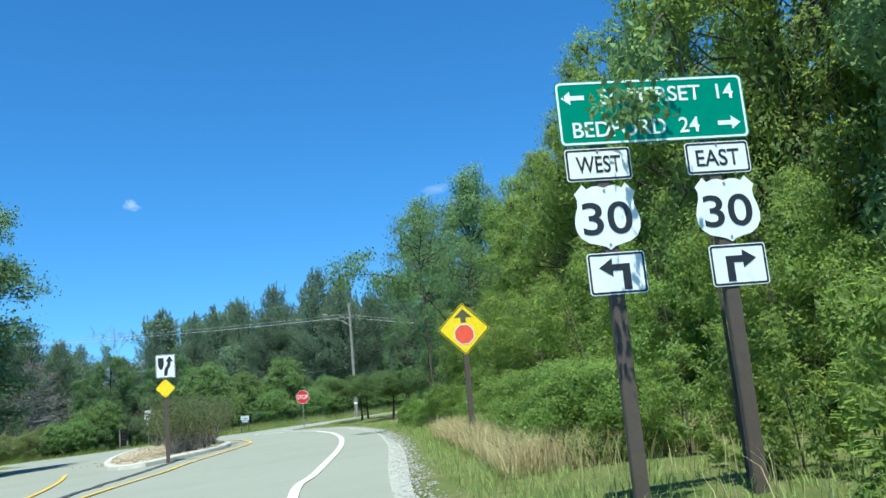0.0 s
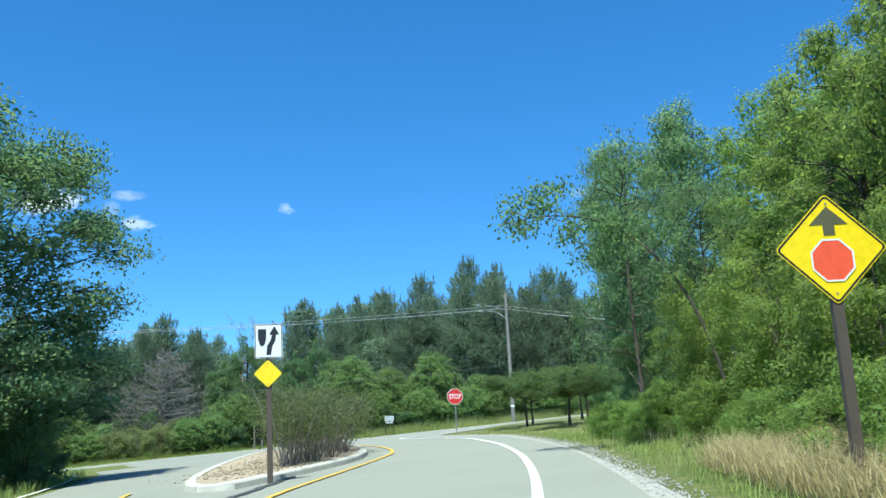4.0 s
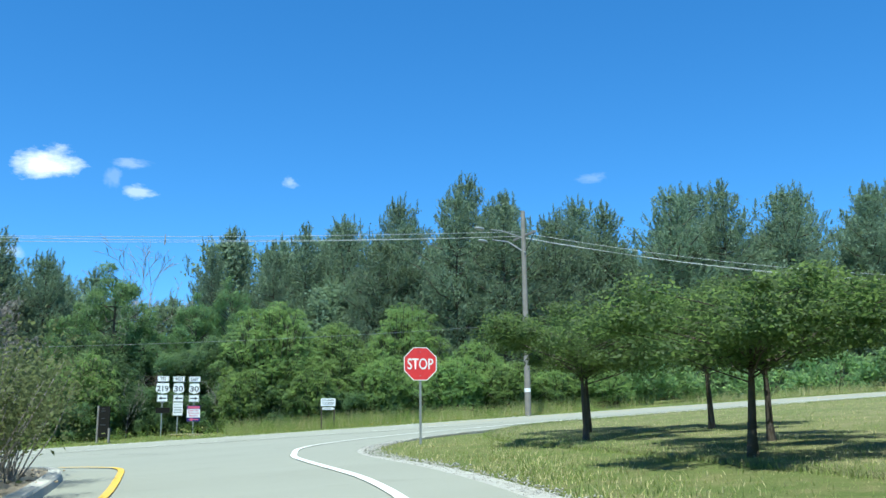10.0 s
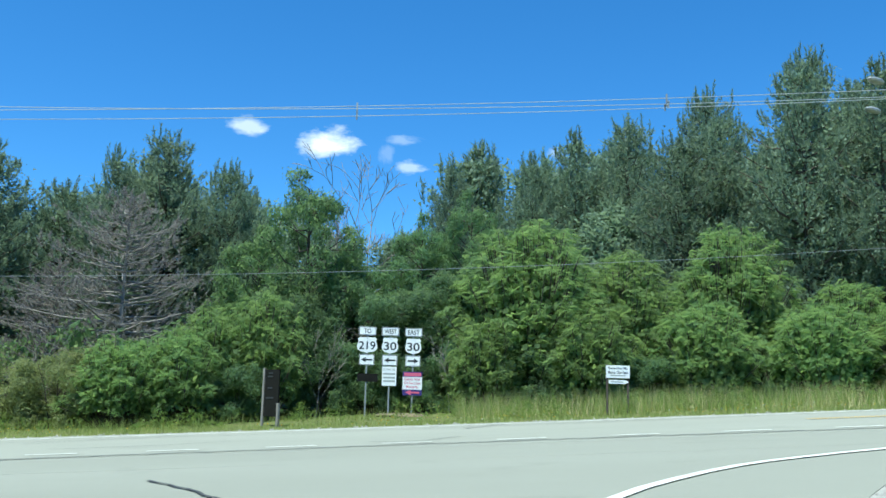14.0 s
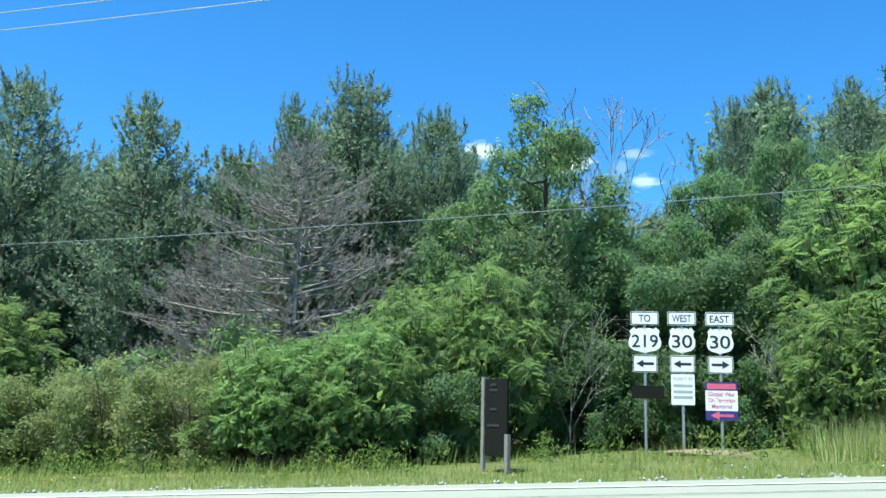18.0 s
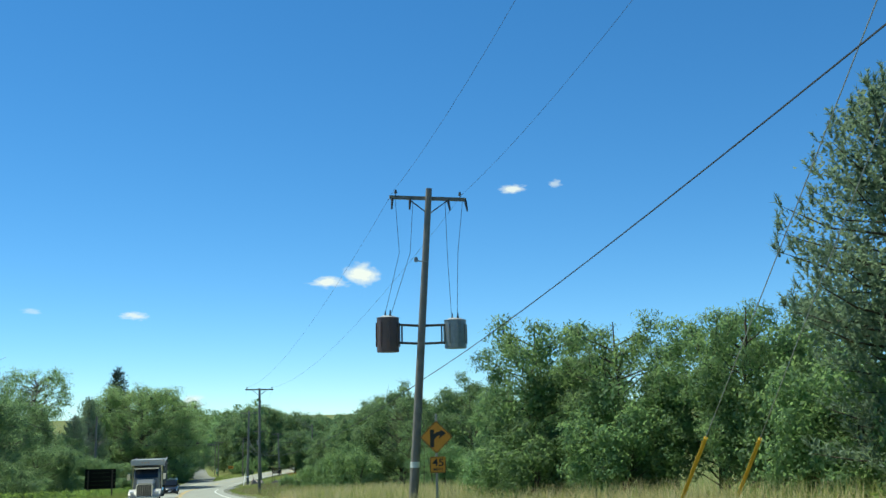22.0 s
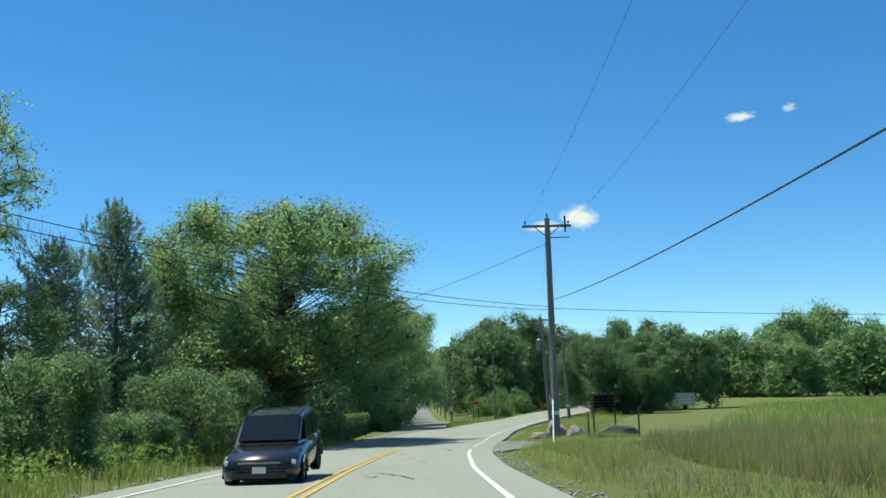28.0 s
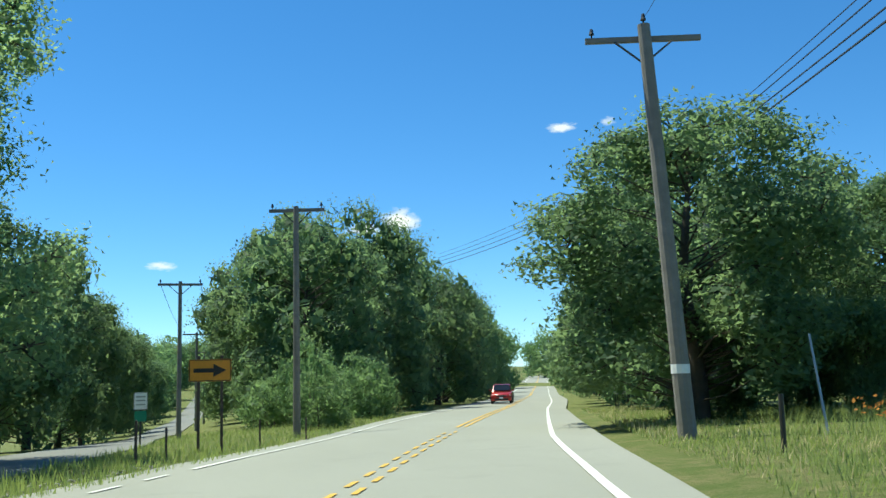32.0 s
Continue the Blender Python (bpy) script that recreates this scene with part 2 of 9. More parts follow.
M_GRASS = foliage("tall_grass", (0.29, 0.35, 0.1), (0.17, 0.23, 0.065), (0.4, 0.46, 0.13), 0.45)
M_STRAW = foliage("dry_grass", (0.64, 0.56, 0.31), (0.43, 0.37, 0.19), (0.52, 0.45, 0.24), 0.45)
M_SEED = foliage("seeding_grass", (0.26, 0.225, 0.13), (0.17, 0.155, 0.08), (0.32, 0.26, 0.16), 0.4)
M_WEED = foliage("weeds", (0.22, 0.33, 0.085), (0.12, 0.2, 0.055), (0.36, 0.48, 0.1))
M_FLOWER = foliage("yellow_blossom", (0.75, 0.6, 0.06), (0.6, 0.45, 0.04), (0.7, 0.5, 0.05))
M_DAISY = foliage("white_blossom", (0.8, 0.8, 0.72), (0.7, 0.7, 0.6), (0.7, 0.7, 0.6))
M_ORANGE = foliage("orange_blossom", (0.75, 0.34, 0.08), (0.6, 0.24, 0.05), (0.6, 0.3, 0.08))

# ---- builders ----
def part(name, bm, material, parent=None, label=""):
    """Links a bmesh as one mesh object, under a thing or a part."""
    me = bpy.data.meshes.new(name)
    bm.to_mesh(me)
    bm.free()
    me.materials.append(material)
    ob = new(name, me)
    if parent is not None:
        ob.parent = parent
    if label:
        ob["label"] = label
    return ob


def array_part(name, verts, faces, material, parent=None, smooth=False):
    """A mesh object from numpy arrays: verts (n, 3), faces (m, k)."""
    me = bpy.data.meshes.new(name)
    k = faces.shape[1]
    me.vertices.add(len(verts))
    me.vertices.foreach_set("co", np.ascontiguousarray(verts, dtype=np.float32).ravel())
    me.loops.add(faces.size)
    me.loops.foreach_set("vertex_index", np.ascontiguousarray(faces, dtype=np.int32).ravel())
    me.polygons.add(len(faces))
    me.polygons.foreach_set("loop_start", np.arange(0, faces.size, k, dtype=np.int32))
    if smooth:
        me.polygons.foreach_set("use_smooth", np.ones(len(faces), dtype=bool))
    me.update(calc_edges=True)
    me.materials.append(material)
    ob = new(name, me)
    if parent is not None:
        ob.parent = parent
    return ob


def thing(name, label, category, m=None, group="", kind=""):
    ob = new(name)
    ob.empty_display_size = 0.2
    if m is not None:
        ob.matrix_world = m
    return tagged(ob, label, category, group, kind)


def box(bm, x, y, z, sx, sy, sz, m=None, bevel=0.0):
    """A box centred at x, y, z."""
    r = bmesh.ops.create_cube(bm, size=1.0)
    mat = Matrix.Translation((x, y, z)) @ Matrix.Diagonal((sx, sy, sz, 1))
    bmesh.ops.transform(bm, matrix=(m @ mat) if m is not None else mat, verts=r["verts"])
    if bevel:
        es = list({e for v in r["verts"] for e in v.link_edges})
        bmesh.ops.bevel(bm, geom=es, offset=bevel, segments=2, affect="EDGES")
    return bm


def tube(bm, pts, r0, r1=None, n=8):
    """A round rod along points, its radius going from r0 to r1."""
    r1 = r0 if r1 is None else r1
    pts = [Vector(p) for p in pts]
    rings = []
    for i, p in enumerate(pts):
        d = (pts[min(i + 1, len(pts) - 1)] - pts[max(i - 1, 0)]).normalized()
        a = d.cross(Vector((0.31, 0.95, 0.05)) if abs(d.z) > 0.9 else Vector((0, 0, 1))).normalized()
        b = d.cross(a)
        r = r0 + (r1 - r0) * i / max(1, len(pts) - 1)
        rings.append([bm.verts.new(p + (a * math.cos(k * math.tau / n) + b * math.sin(k * math.tau / n)) * r) for k in range(n)])
    for u, w in zip(rings, rings[1:]):
        for k in range(n):
            bm.faces.new((u[k], u[(k + 1) % n], w[(k + 1) % n], w[k]))
    bm.faces.new(rings[0][::-1])
    bm.faces.new(rings[-1])
    return bm


def plate(bm, poly, y0, y1):
    """A flat shape in x and z, from depth y0 (its face) back to y1."""
    f = [bm.verts.new((x, y0, z)) for x, z in poly]
    b = [bm.verts.new((x, y1, z)) for x, z in poly]
    bm.faces.new(f)
    bm.faces.new(b[::-1])
    for i in range(len(poly)):
        j = (i + 1) % len(poly)
        bm.faces.new((f[i], b[i], b[j], f[j]))
    return bm


def rounded(w, h, r, cx=0.0, cz=0.0, n=4):
    pts = []
    for sx, sz, a0 in ((1, 1, 0), (-1, 1, 90), (-1, -1, 180), (1, -1, 270)):
        for k in range(n + 1):
            a = radians(a0 + 90 * k / n)
            pts.append((cx + sx * (w / 2 - r) + r * math.cos(a), cz + sz * (h / 2 - r) + r * math.sin(a)))
    return pts


def turned(poly, deg, cx=0.0, cz=0.0, s=1.0):
    c, q = math.cos(radians(deg)), math.sin(radians(deg))
    return [(cx + s * (c * x - q * z), cz + s * (q * x + c * z)) for x, z in poly]


def ring_plate(bm, outer, inner, y0, y1):
    """A flat band between two outlines with as many points each."""
    n = len(outer)
    vs = [[bm.verts.new((x, y, z)) for x, z in p] for p, y in ((outer, y0), (inner, y0), (outer, y1), (inner, y1))]
    for i in range(n):
        j = (i + 1) % n
        bm.faces.new((vs[0][i], vs[0][j], vs[1][j], vs[1][i]))
        bm.faces.new((vs[0][j], vs[0][i], vs[2][i], vs[2][j]))
        bm.faces.new((vs[1][i], vs[1][j], vs[3][j], vs[3][i]))
    return bm


def letters(text, height, x, z, y, parent, material, width=None, name="lettering"):
    """Raised letters centred at x, z on a face at depth y."""
    cu = bpy.data.curves.new(name, "FONT")
    cu.body, cu.size, cu.align_x, cu.align_y, cu.extrude, cu.offset = text, 1.0, "CENTER", "CENTER", 0.0, 0.012
    ob = new("lettering_source", cu)
    dg = bpy.context.evaluated_depsgraph_get()
    me = bpy.data.meshes.new_from_object(ob.evaluated_get(dg))
    bpy.data.objects.remove(ob)
    co = np.empty(len(me.vertices) * 3, dtype=np.float32)
    me.vertices.foreach_get("co", co)
    co = co.reshape(-1, 3)
    lo, hi = co.min(0), co.max(0)
    sz = height / max(1e-6, hi[1] - lo[1])
    sx = sz if width is None else width / max(1e-6, hi[0] - lo[0])
    mid = (lo + hi) / 2
    outc = np.stack([x + (co[:, 0] - mid[0]) * sx, np.full(len(co), y), z + (co[:, 1] - mid[1]) * sz], 1)
    me.vertices.foreach_set("co", outc.astype(np.float32).ravel())
    me.materials.clear()
    me.materials.append(material)
    me.update()
    o = new(name, me)
    o.parent = parent
    return o


def poly_part(name, poly, y0, y1, material, parent, label=""):
    return part(name, plate(bmesh.new(), poly, y0, y1), material, parent, label)


# ---- lie of the land: a grade along the highway, and a fall towards the park road ----
GX = np.arange(-900.0, 700.0, 1.0)
_gz = np.interp(GX, [-900, -600, -420, -330, -250, -212, -179, -158.8, -138.2, -117.5, -97.2, -87.4, -50.5, -26.7, -13.3, 0, 10, 20, 30, 42, 56, 120, 260, 700],
                [-8, -12, -13.6, -13.3, -11.4, -10.3, -9.27, -8.5, -7.54, -6.3, -4.95, -4.3, -1.68, -0.17, 0.71, 1.55, 2.1, 2.6, 3.2, 3.95, 4.8, 8.8, 15, 24])
_k = np.exp(-0.5 * (np.arange(-15, 16) / 5.0) ** 2)
GZ = np.convolve(np.pad(_gz, 15, mode="edge"), _k / _k.sum(), "valid")
HY = np.arange(-300.0, 500.0, 1.0)
_hz = np.interp(HY, [-300, -40, 0, 21, 33, 58, 66, 76, 83, 90, 120, 500], [-8, -2.6, -1.6, -1.1, -0.8, -0.3, -0.22, 0, 0, 0.3, 0.6, 2.0])
_k2 = np.exp(-0.5 * (np.arange(-8, 9) / 2.5) ** 2)
HZ = np.convolve(np.pad(_hz, 8, mode="edge"), _k2 / _k2.sum(), "valid")


def land(x, y):
    x, y = np.asarray(x, dtype=float), np.asarray(y, dtype=float)
    f = np.where(y < 76, np.clip((x + 60) / 40, 0, 1), 1.0)
    dip = 0.1 * np.clip(88 - y, 0, 40) * np.clip((-200 - x) / 60, 0, 1) * np.clip((460 + x) / 100, 0, 1)
    rise = 0.09 * np.clip(y - 98, 0, 60) * np.clip((x + 25) / 20, 0, 1)
    # a grassy bank between the highway and the driveway
    bank = np.minimum.reduce([((x + 139) * 4.2 + (y - 80.2) * 5.4) / 6.84, ((x + 143.9) * 10.1 - (y - 86.2) * 16.4) / 19.3, y - 81.4, (-119 - x) / 5])
    bank = np.clip(bank / 1.6, 0, 1)
    return np.interp(x, GX, GZ) + np.interp(y, HY, HZ) * f - dip + rise + 0.28 * bank * bank * (3 - 2 * bank)


def gz(x, y):
    return float(land(x, y))


def spline(pts, step=1.5):
    """A smooth line through plan points, in even steps."""
    p = np.array(pts, dtype=float)
    p = np.vstack([2 * p[0] - p[1], p, 2 * p[-1] - p[-2]])
    res = []
    for i in range(1, len(p) - 2):
        n = max(2, int(np.linalg.norm(p[i + 1] - p[i]) / step))
        for s in np.arange(n) / n:
            a, b, c, d = p[i - 1], p[i], p[i + 1], p[i + 2]
            res.append(0.5 * (2 * b + (c - a) * s + (2 * a - 5 * b + 4 * c - d) * s * s + (3 * b - a - 3 * c + d) * s ** 3))
    res.append(p[-2])
    return np.array(res)


def side(line, off):
    """The line moved sideways; to its left where off is positive."""
    d = np.gradient(line, axis=0)
    d /= np.linalg.norm(d, axis=1, keepdims=True)
    return line + np.stack([-d[:, 1], d[:, 0]], 1) * np.asarray(off).reshape(-1, 1)


def strip(name, left, right, lift, material, cols=4, skirt=0.3, parent=None, crisp=True):
    """A paved band between two plan lines with as many points, laid on the land."""
    n = len(left)
    w = np.linspace(0, 1, cols + 1)[None, :, None]
    P = left[:, None, :] * (1 - w) + right[:, None, :] * w
    Z = land(P[..., 0], P[..., 1]) + lift
    V = np.concatenate([P, Z[..., None]], 2)
    if skirt:
        a, b = V[:, :1].copy(), V[:, -1:].copy()
        a[..., 2] -= skirt
        b[..., 2] -= skirt
        V = np.concatenate([a, V[:, :1], V, V[:, -1:], b] if crisp else [a, V, b], 1)      # crisp skirts have edges of their own
    m = V.shape[1]
    idx = np.arange(n * m).reshape(n, m)
    F = np.stack([idx[:-1, :-1], idx[1:, :-1], idx[1:, 1:], idx[:-1, 1:]], -1)
    if skirt and crisp:
        F = np.delete(F, [1, m - 3], 1)
    return array_part(name, V.reshape(-1, 3), F.reshape(-1, 4), material, parent)


def resample(line, n):
    d = np.concatenate([[0], np.cumsum(np.linalg.norm(np.diff(line, axis=0), axis=1))])
    s = np.linspace(0, d[-1], n)
    return np.stack([np.interp(s, d, line[:, 0]), np.interp(s, d, line[:, 1])], 1)


def dashes(line, on, off, start=0.0):
    """Pieces of a line."""
    d = np.concatenate([[0], np.cumsum(np.linalg.norm(np.diff(line, axis=0), axis=1))])
    res, s = [], start
    while s + on < d[-1]:
        q = np.linspace(s, s + on, max(2, int(on / 1.5) + 1))
        res.append(np.stack([np.interp(q, d, line[:, 0]), np.interp(q, d, line[:, 1])], 1))
        s += on + off
    return res


# ---- plants ----
def tubes(P0, P1, R0, R1, n=5):
    """Many tapered rods at once."""
    P0, P1 = np.asarray(P0, float), np.asarray(P1, float)
    d = P1 - P0
    d /= np.linalg.norm(d, axis=1, keepdims=True) + 1e-9
    h = np.where(np.abs(d[:, 2:3]) > 0.9, np.array([[1.0, 0, 0]]), np.array([[0, 0, 1.0]]))
    a = np.cross(d, h)
    a /= np.linalg.norm(a, axis=1, keepdims=True) + 1e-9
    b = np.cross(d, a)
    ang = np.arange(n) * math.tau / n
    ring = a[:, None] * np.cos(ang)[None, :, None] + b[:, None] * np.sin(ang)[None, :, None]
    V = np.concatenate([P0[:, None] + ring * np.asarray(R0)[:, None, None], P1[:, None] + ring * np.asarray(R1)[:, None, None]], 1)
    base = np.arange(len(P0))[:, None] * (2 * n)
    k = np.arange(n)
    F = np.stack([base + k, base + (k + 1) % n, base + n + (k + 1) % n, base + n + k], -1).reshape(-1, 4)
    return V.reshape(-1, 3), F


LEAF = (np.array([[0, 0, 0], [-0.3, 0.45, 0.07], [0, 1, -0.05], [0.3, 0.45, 0.07]]), np.array([[0, 1, 2, 3]]))
TRI = (np.array([[-0.3, 0.1, 0.0], [0.28, 0.2, 0.06], [0.04, 1, -0.04]]), np.array([[0, 1, 2]]))
SLIM = (np.array([[0, 0, 0], [-0.16, 0.4, 0.04], [0, 1, -0.12], [0.16, 0.4, 0.04]]), np.array([[0, 1, 2, 3]]))


def pinnate(pairs, droop, wide):
    """A compound leaf: leaflets in pairs along a drooping rib."""
    V, F = [], []
    for i in range(pairs):
        s = (i + 0.6) / pairs
        base = np.array([0, s, -droop * s * s])
        ln = wide * math.sin(math.pi * (0.18 + 0.72 * s))
        for sg in (-1, 1):
            o = len(V)
            tip = base + np.array([sg * ln, 0.12, -0.3 * ln])
            mid = (base + tip) / 2
            V += [base, mid + np.array([0, 0.42 / pairs, 0.02]), tip, mid - np.array([0, 0.42 / pairs, -0.02])]
            F.append([o, o + 1, o + 2, o + 3])
    return np.array(V), np.array(F)


def scatter(P, D, S, shape, rng, up=None):
    """Copies of one small leaf shape at P, pointing along D, of size S, as arrays."""
    tv, tf = shape
    P, D, S = np.asarray(P, float), np.asarray(D, float), np.asarray(S, float)
    D = D / (np.linalg.norm(D, axis=1, keepdims=True) + 1e-9)
    N = rng.normal(size=P.shape) if up is None else up + rng.normal(size=P.shape) * 0.35
    R = np.cross(D, N)
    R /= np.linalg.norm(R, axis=1, keepdims=True) + 1e-9
    U = np.cross(R, D)
    V = P[:, None] + S[:, None, None] * (R[:, None] * tv[None, :, :1] + D[:, None] * tv[None, :, 1:2] + U[:, None] * tv[None, :, 2:])
    F = (np.arange(len(P))[:, None, None] * len(tv) + tf[None]).reshape(-1, tf.shape[1])
    return V.reshape(-1, 3), F


def ball(n, rng):
    v = rng.normal(size=(n, 3))
    return v / np.linalg.norm(v, axis=1, keepdims=True)


def mass(C, R, rng, rough=0.16, fine=2):
    """Dark inner foliage: a loose shell of leafy flakes round each C, with radii R (n, 3)."""
    bm = bmesh.new()
    bmesh.ops.create_icosphere(bm, subdivisions=fine, radius=1.0)
    tv = np.array([[v.co[:] for v in f.verts] for f in bm.faces])
    bm.free()
    tv = tv[rng.random(len(tv)) < 0.82]
    n, k = len(C), len(tv)
    mid = tv.mean(1, keepdims=True)
    edge = np.linalg.norm(tv[0, 0] - tv[0, 1])
    V = mid * (1 + rng.normal(size=(n, k, 1, 1)) * rough) + (tv - mid) * rng.uniform(0.45, 0.85, (n, k, 1, 1)) + rng.normal(size=(n, k, 3, 3)) * edge * 0.22
    V = V * np.asarray(R)[:, None, None] + np.asarray(C)[:, None, None]
    V = V.reshape(-1, 3)
    return V, np.arange(len(V)).reshape(-1, 3)


def broad_tree(name, label, category, seed, h, r, bare, lobes, clumps, leaves, size, leafmat, barkmat=None, shape=LEAF, stems=1,
               trunk_r=None, lobe=0.36, open_=0.0, droop=0.3, twigs=2, tight=0.24, core=0.78, fine=2, flat=1.0, skirt=0.0):
    """A leafy tree: trunk, limbs to each lobe of the crown, twigs to each clump, and leaves round the clumps."""
    rng = np.random.default_rng(seed)
    t = thing(name, label, category)
    leaves, size = int(leaves * 1.7), size * 0.76
    hc = (h - bare) / 2
    mid = np.array([0, 0, bare + hc])
    tr = trunk_r or 0.022 * h
    # lobes on an uneven egg
    dirs = ball(lobes, rng)
    dirs[:, 2] = dirs[:, 2] * 0.9 + 0.12
    q = rng.uniform(0.45, 0.8, lobes) ** 0.8
    q[: lobes // 6] *= 0.5
    ax = np.array([r, r, hc])
    C = mid + dirs * ax * q[:, None]
    LR = lobe * r * rng.uniform(0.7, 1.2, lobes)
    if bare < 1.3 or skirt:          # leafy down to the ground, or with low sweeping boughs
        k = int(lobes * skirt) if skirt else lobes // 4
        a = rng.uniform(0, math.tau, k)
        out_ = r * (rng.uniform(0.6, 0.85, k) if skirt else 0.68)
        C[:k] = np.stack([np.cos(a) * out_, np.sin(a) * out_, bare + (h - bare) * rng.uniform(0.05, 0.38 if skirt else 0.3, k)], 1)
        dirs[:k] = np.stack([np.cos(a), np.sin(a), np.zeros(k)], 1)
    if hc < r:
        LR *= 0.55 + 0.45 * hc / r
    # leaf clumps on each lobe, thicker outside
    K = ball(lobes * clumps, rng)
    own = np.repeat(np.arange(lobes), clumps)
    outw = dirs[own]
    K = K + outw * 0.6 + np.array([0, 0, 0.2])
    K /= np.linalg.norm(K, axis=1, keepdims=True)
    CP = C[own] + K * np.array([1, 1, flat]) * (LR[own] * rng.uniform(0.55, 1.05, len(own)))[:, None]
    if open_ > 0:
        keep = rng.random(len(own)) > open_
        CP, own, K = CP[keep], own[keep], K[keep]
    CP[:, 2] = np.maximum(CP[:, 2], 0.12 + 0.1 * rng.random(len(CP)))
    cs = tight * LR[own]
    L = np.repeat(np.arange(len(CP)), leaves)
    off = rng.normal(size=(len(L), 3)) * np.array([1, 1, 0.55])
    LP = CP[L] + off * cs[L][:, None]
    LP[:, 2] = np.maximum(LP[:, 2], 0.03)
    LD = K[L] * 0.25 + rng.normal(size=off.shape) * 0.8 - np.array([0, 0, droop])
    LN = K[L] * 0.9 + off * 0.35 + np.array([0, 0, 0.45])
    LS = size * rng.uniform(0.6, 1.25, len(L))
    # wood
    P0, P1, R0, R1 = [], [], [], []
    tops = []
    for s in range(stems):
        a = rng.uniform(0, math.tau)
        foot = np.array([math.cos(a), math.sin(a), 0]) * (0 if stems == 1 else 0.06 * r + 0.05)
        lean = np.array([math.cos(a), math.sin(a), 0]) * (0.05 if stems == 1 else 0.4) * r
        segs = 6
        prev = foot
        line = []
        for i in range(segs):
            f = (i + 1) / segs
            nxt = foot + lean * f ** 1.5 + np.array([0, 0, (h * 0.86) * f]) + rng.normal(size=3) * (0.004 if h < 5 else 0.012) * h * np.array([1, 1, 0])
            P0.append(prev), P1.append(nxt)
            R0.append(tr * (1 - 0.88 * i / segs) * (1.25 if i == 0 else 1)), R1.append(tr * (1 - 0.88 * (i + 1) / segs))
            line.append(nxt)
            prev = nxt
        tops.append(np.array([foot] + line))
    for i in range(lobes):
        ln = tops[i % stems]
        zt = max(bare * 0.75, min(0.8 * h, C[i, 2] - 0.45 * np.linalg.norm(C[i, :2])))
        k = np.clip(np.searchsorted(ln[:, 2], zt), 1, len(ln) - 1)
        f = np.clip((zt - ln[k - 1, 2]) / (ln[k, 2] - ln[k - 1, 2] + 1e-6), 0, 1)
        s = ln[k - 1] * (1 - f) + ln[k] * f
        m = (s + C[i]) / 2 + np.array([0, 0, 0.06 * h]) * rng.uniform(-0.3, 0.6) + rng.normal(size=3) * 0.02 * h
        rr = tr * 0.32 * min(1.0, (26 / lobes) ** 0.6)
        P0 += [s, m]
        P1 += [m, C[i]]
        R0 += [rr, rr * 0.7]
        R1 += [rr * 0.7, rr * 0.35]
    for j in range(0, len(CP), max(1, clumps // max(1, twigs * 2))):
        P0.append(C[own[j]]), P1.append(CP[j]), R0.append(tr * 0.1), R1.append(tr * 0.03)
    V, F = tubes(np.array(P0), np.array(P1), np.array(R0), np.array(R1))
    array_part("trunk", V, F, barkmat or M_BARK, t, True)
    V, F = scatter(LP, LD, LS, shape, rng, up=LN)
    array_part("crown", V, F, leafmat, t)
    if core > 0:
        rr = np.repeat((LR * core)[:, None], 3, 1) * np.array([1, 1, flat])
        V, F = mass(C - np.array([0, 0, 1]) * LR[:, None] * 0.08, rr, rng, 0.16, fine)
        V[:, 2] = np.maximum(V[:, 2], 0.02)
        array_part("inner_foliage", V, F, leafmat, t)
    return t


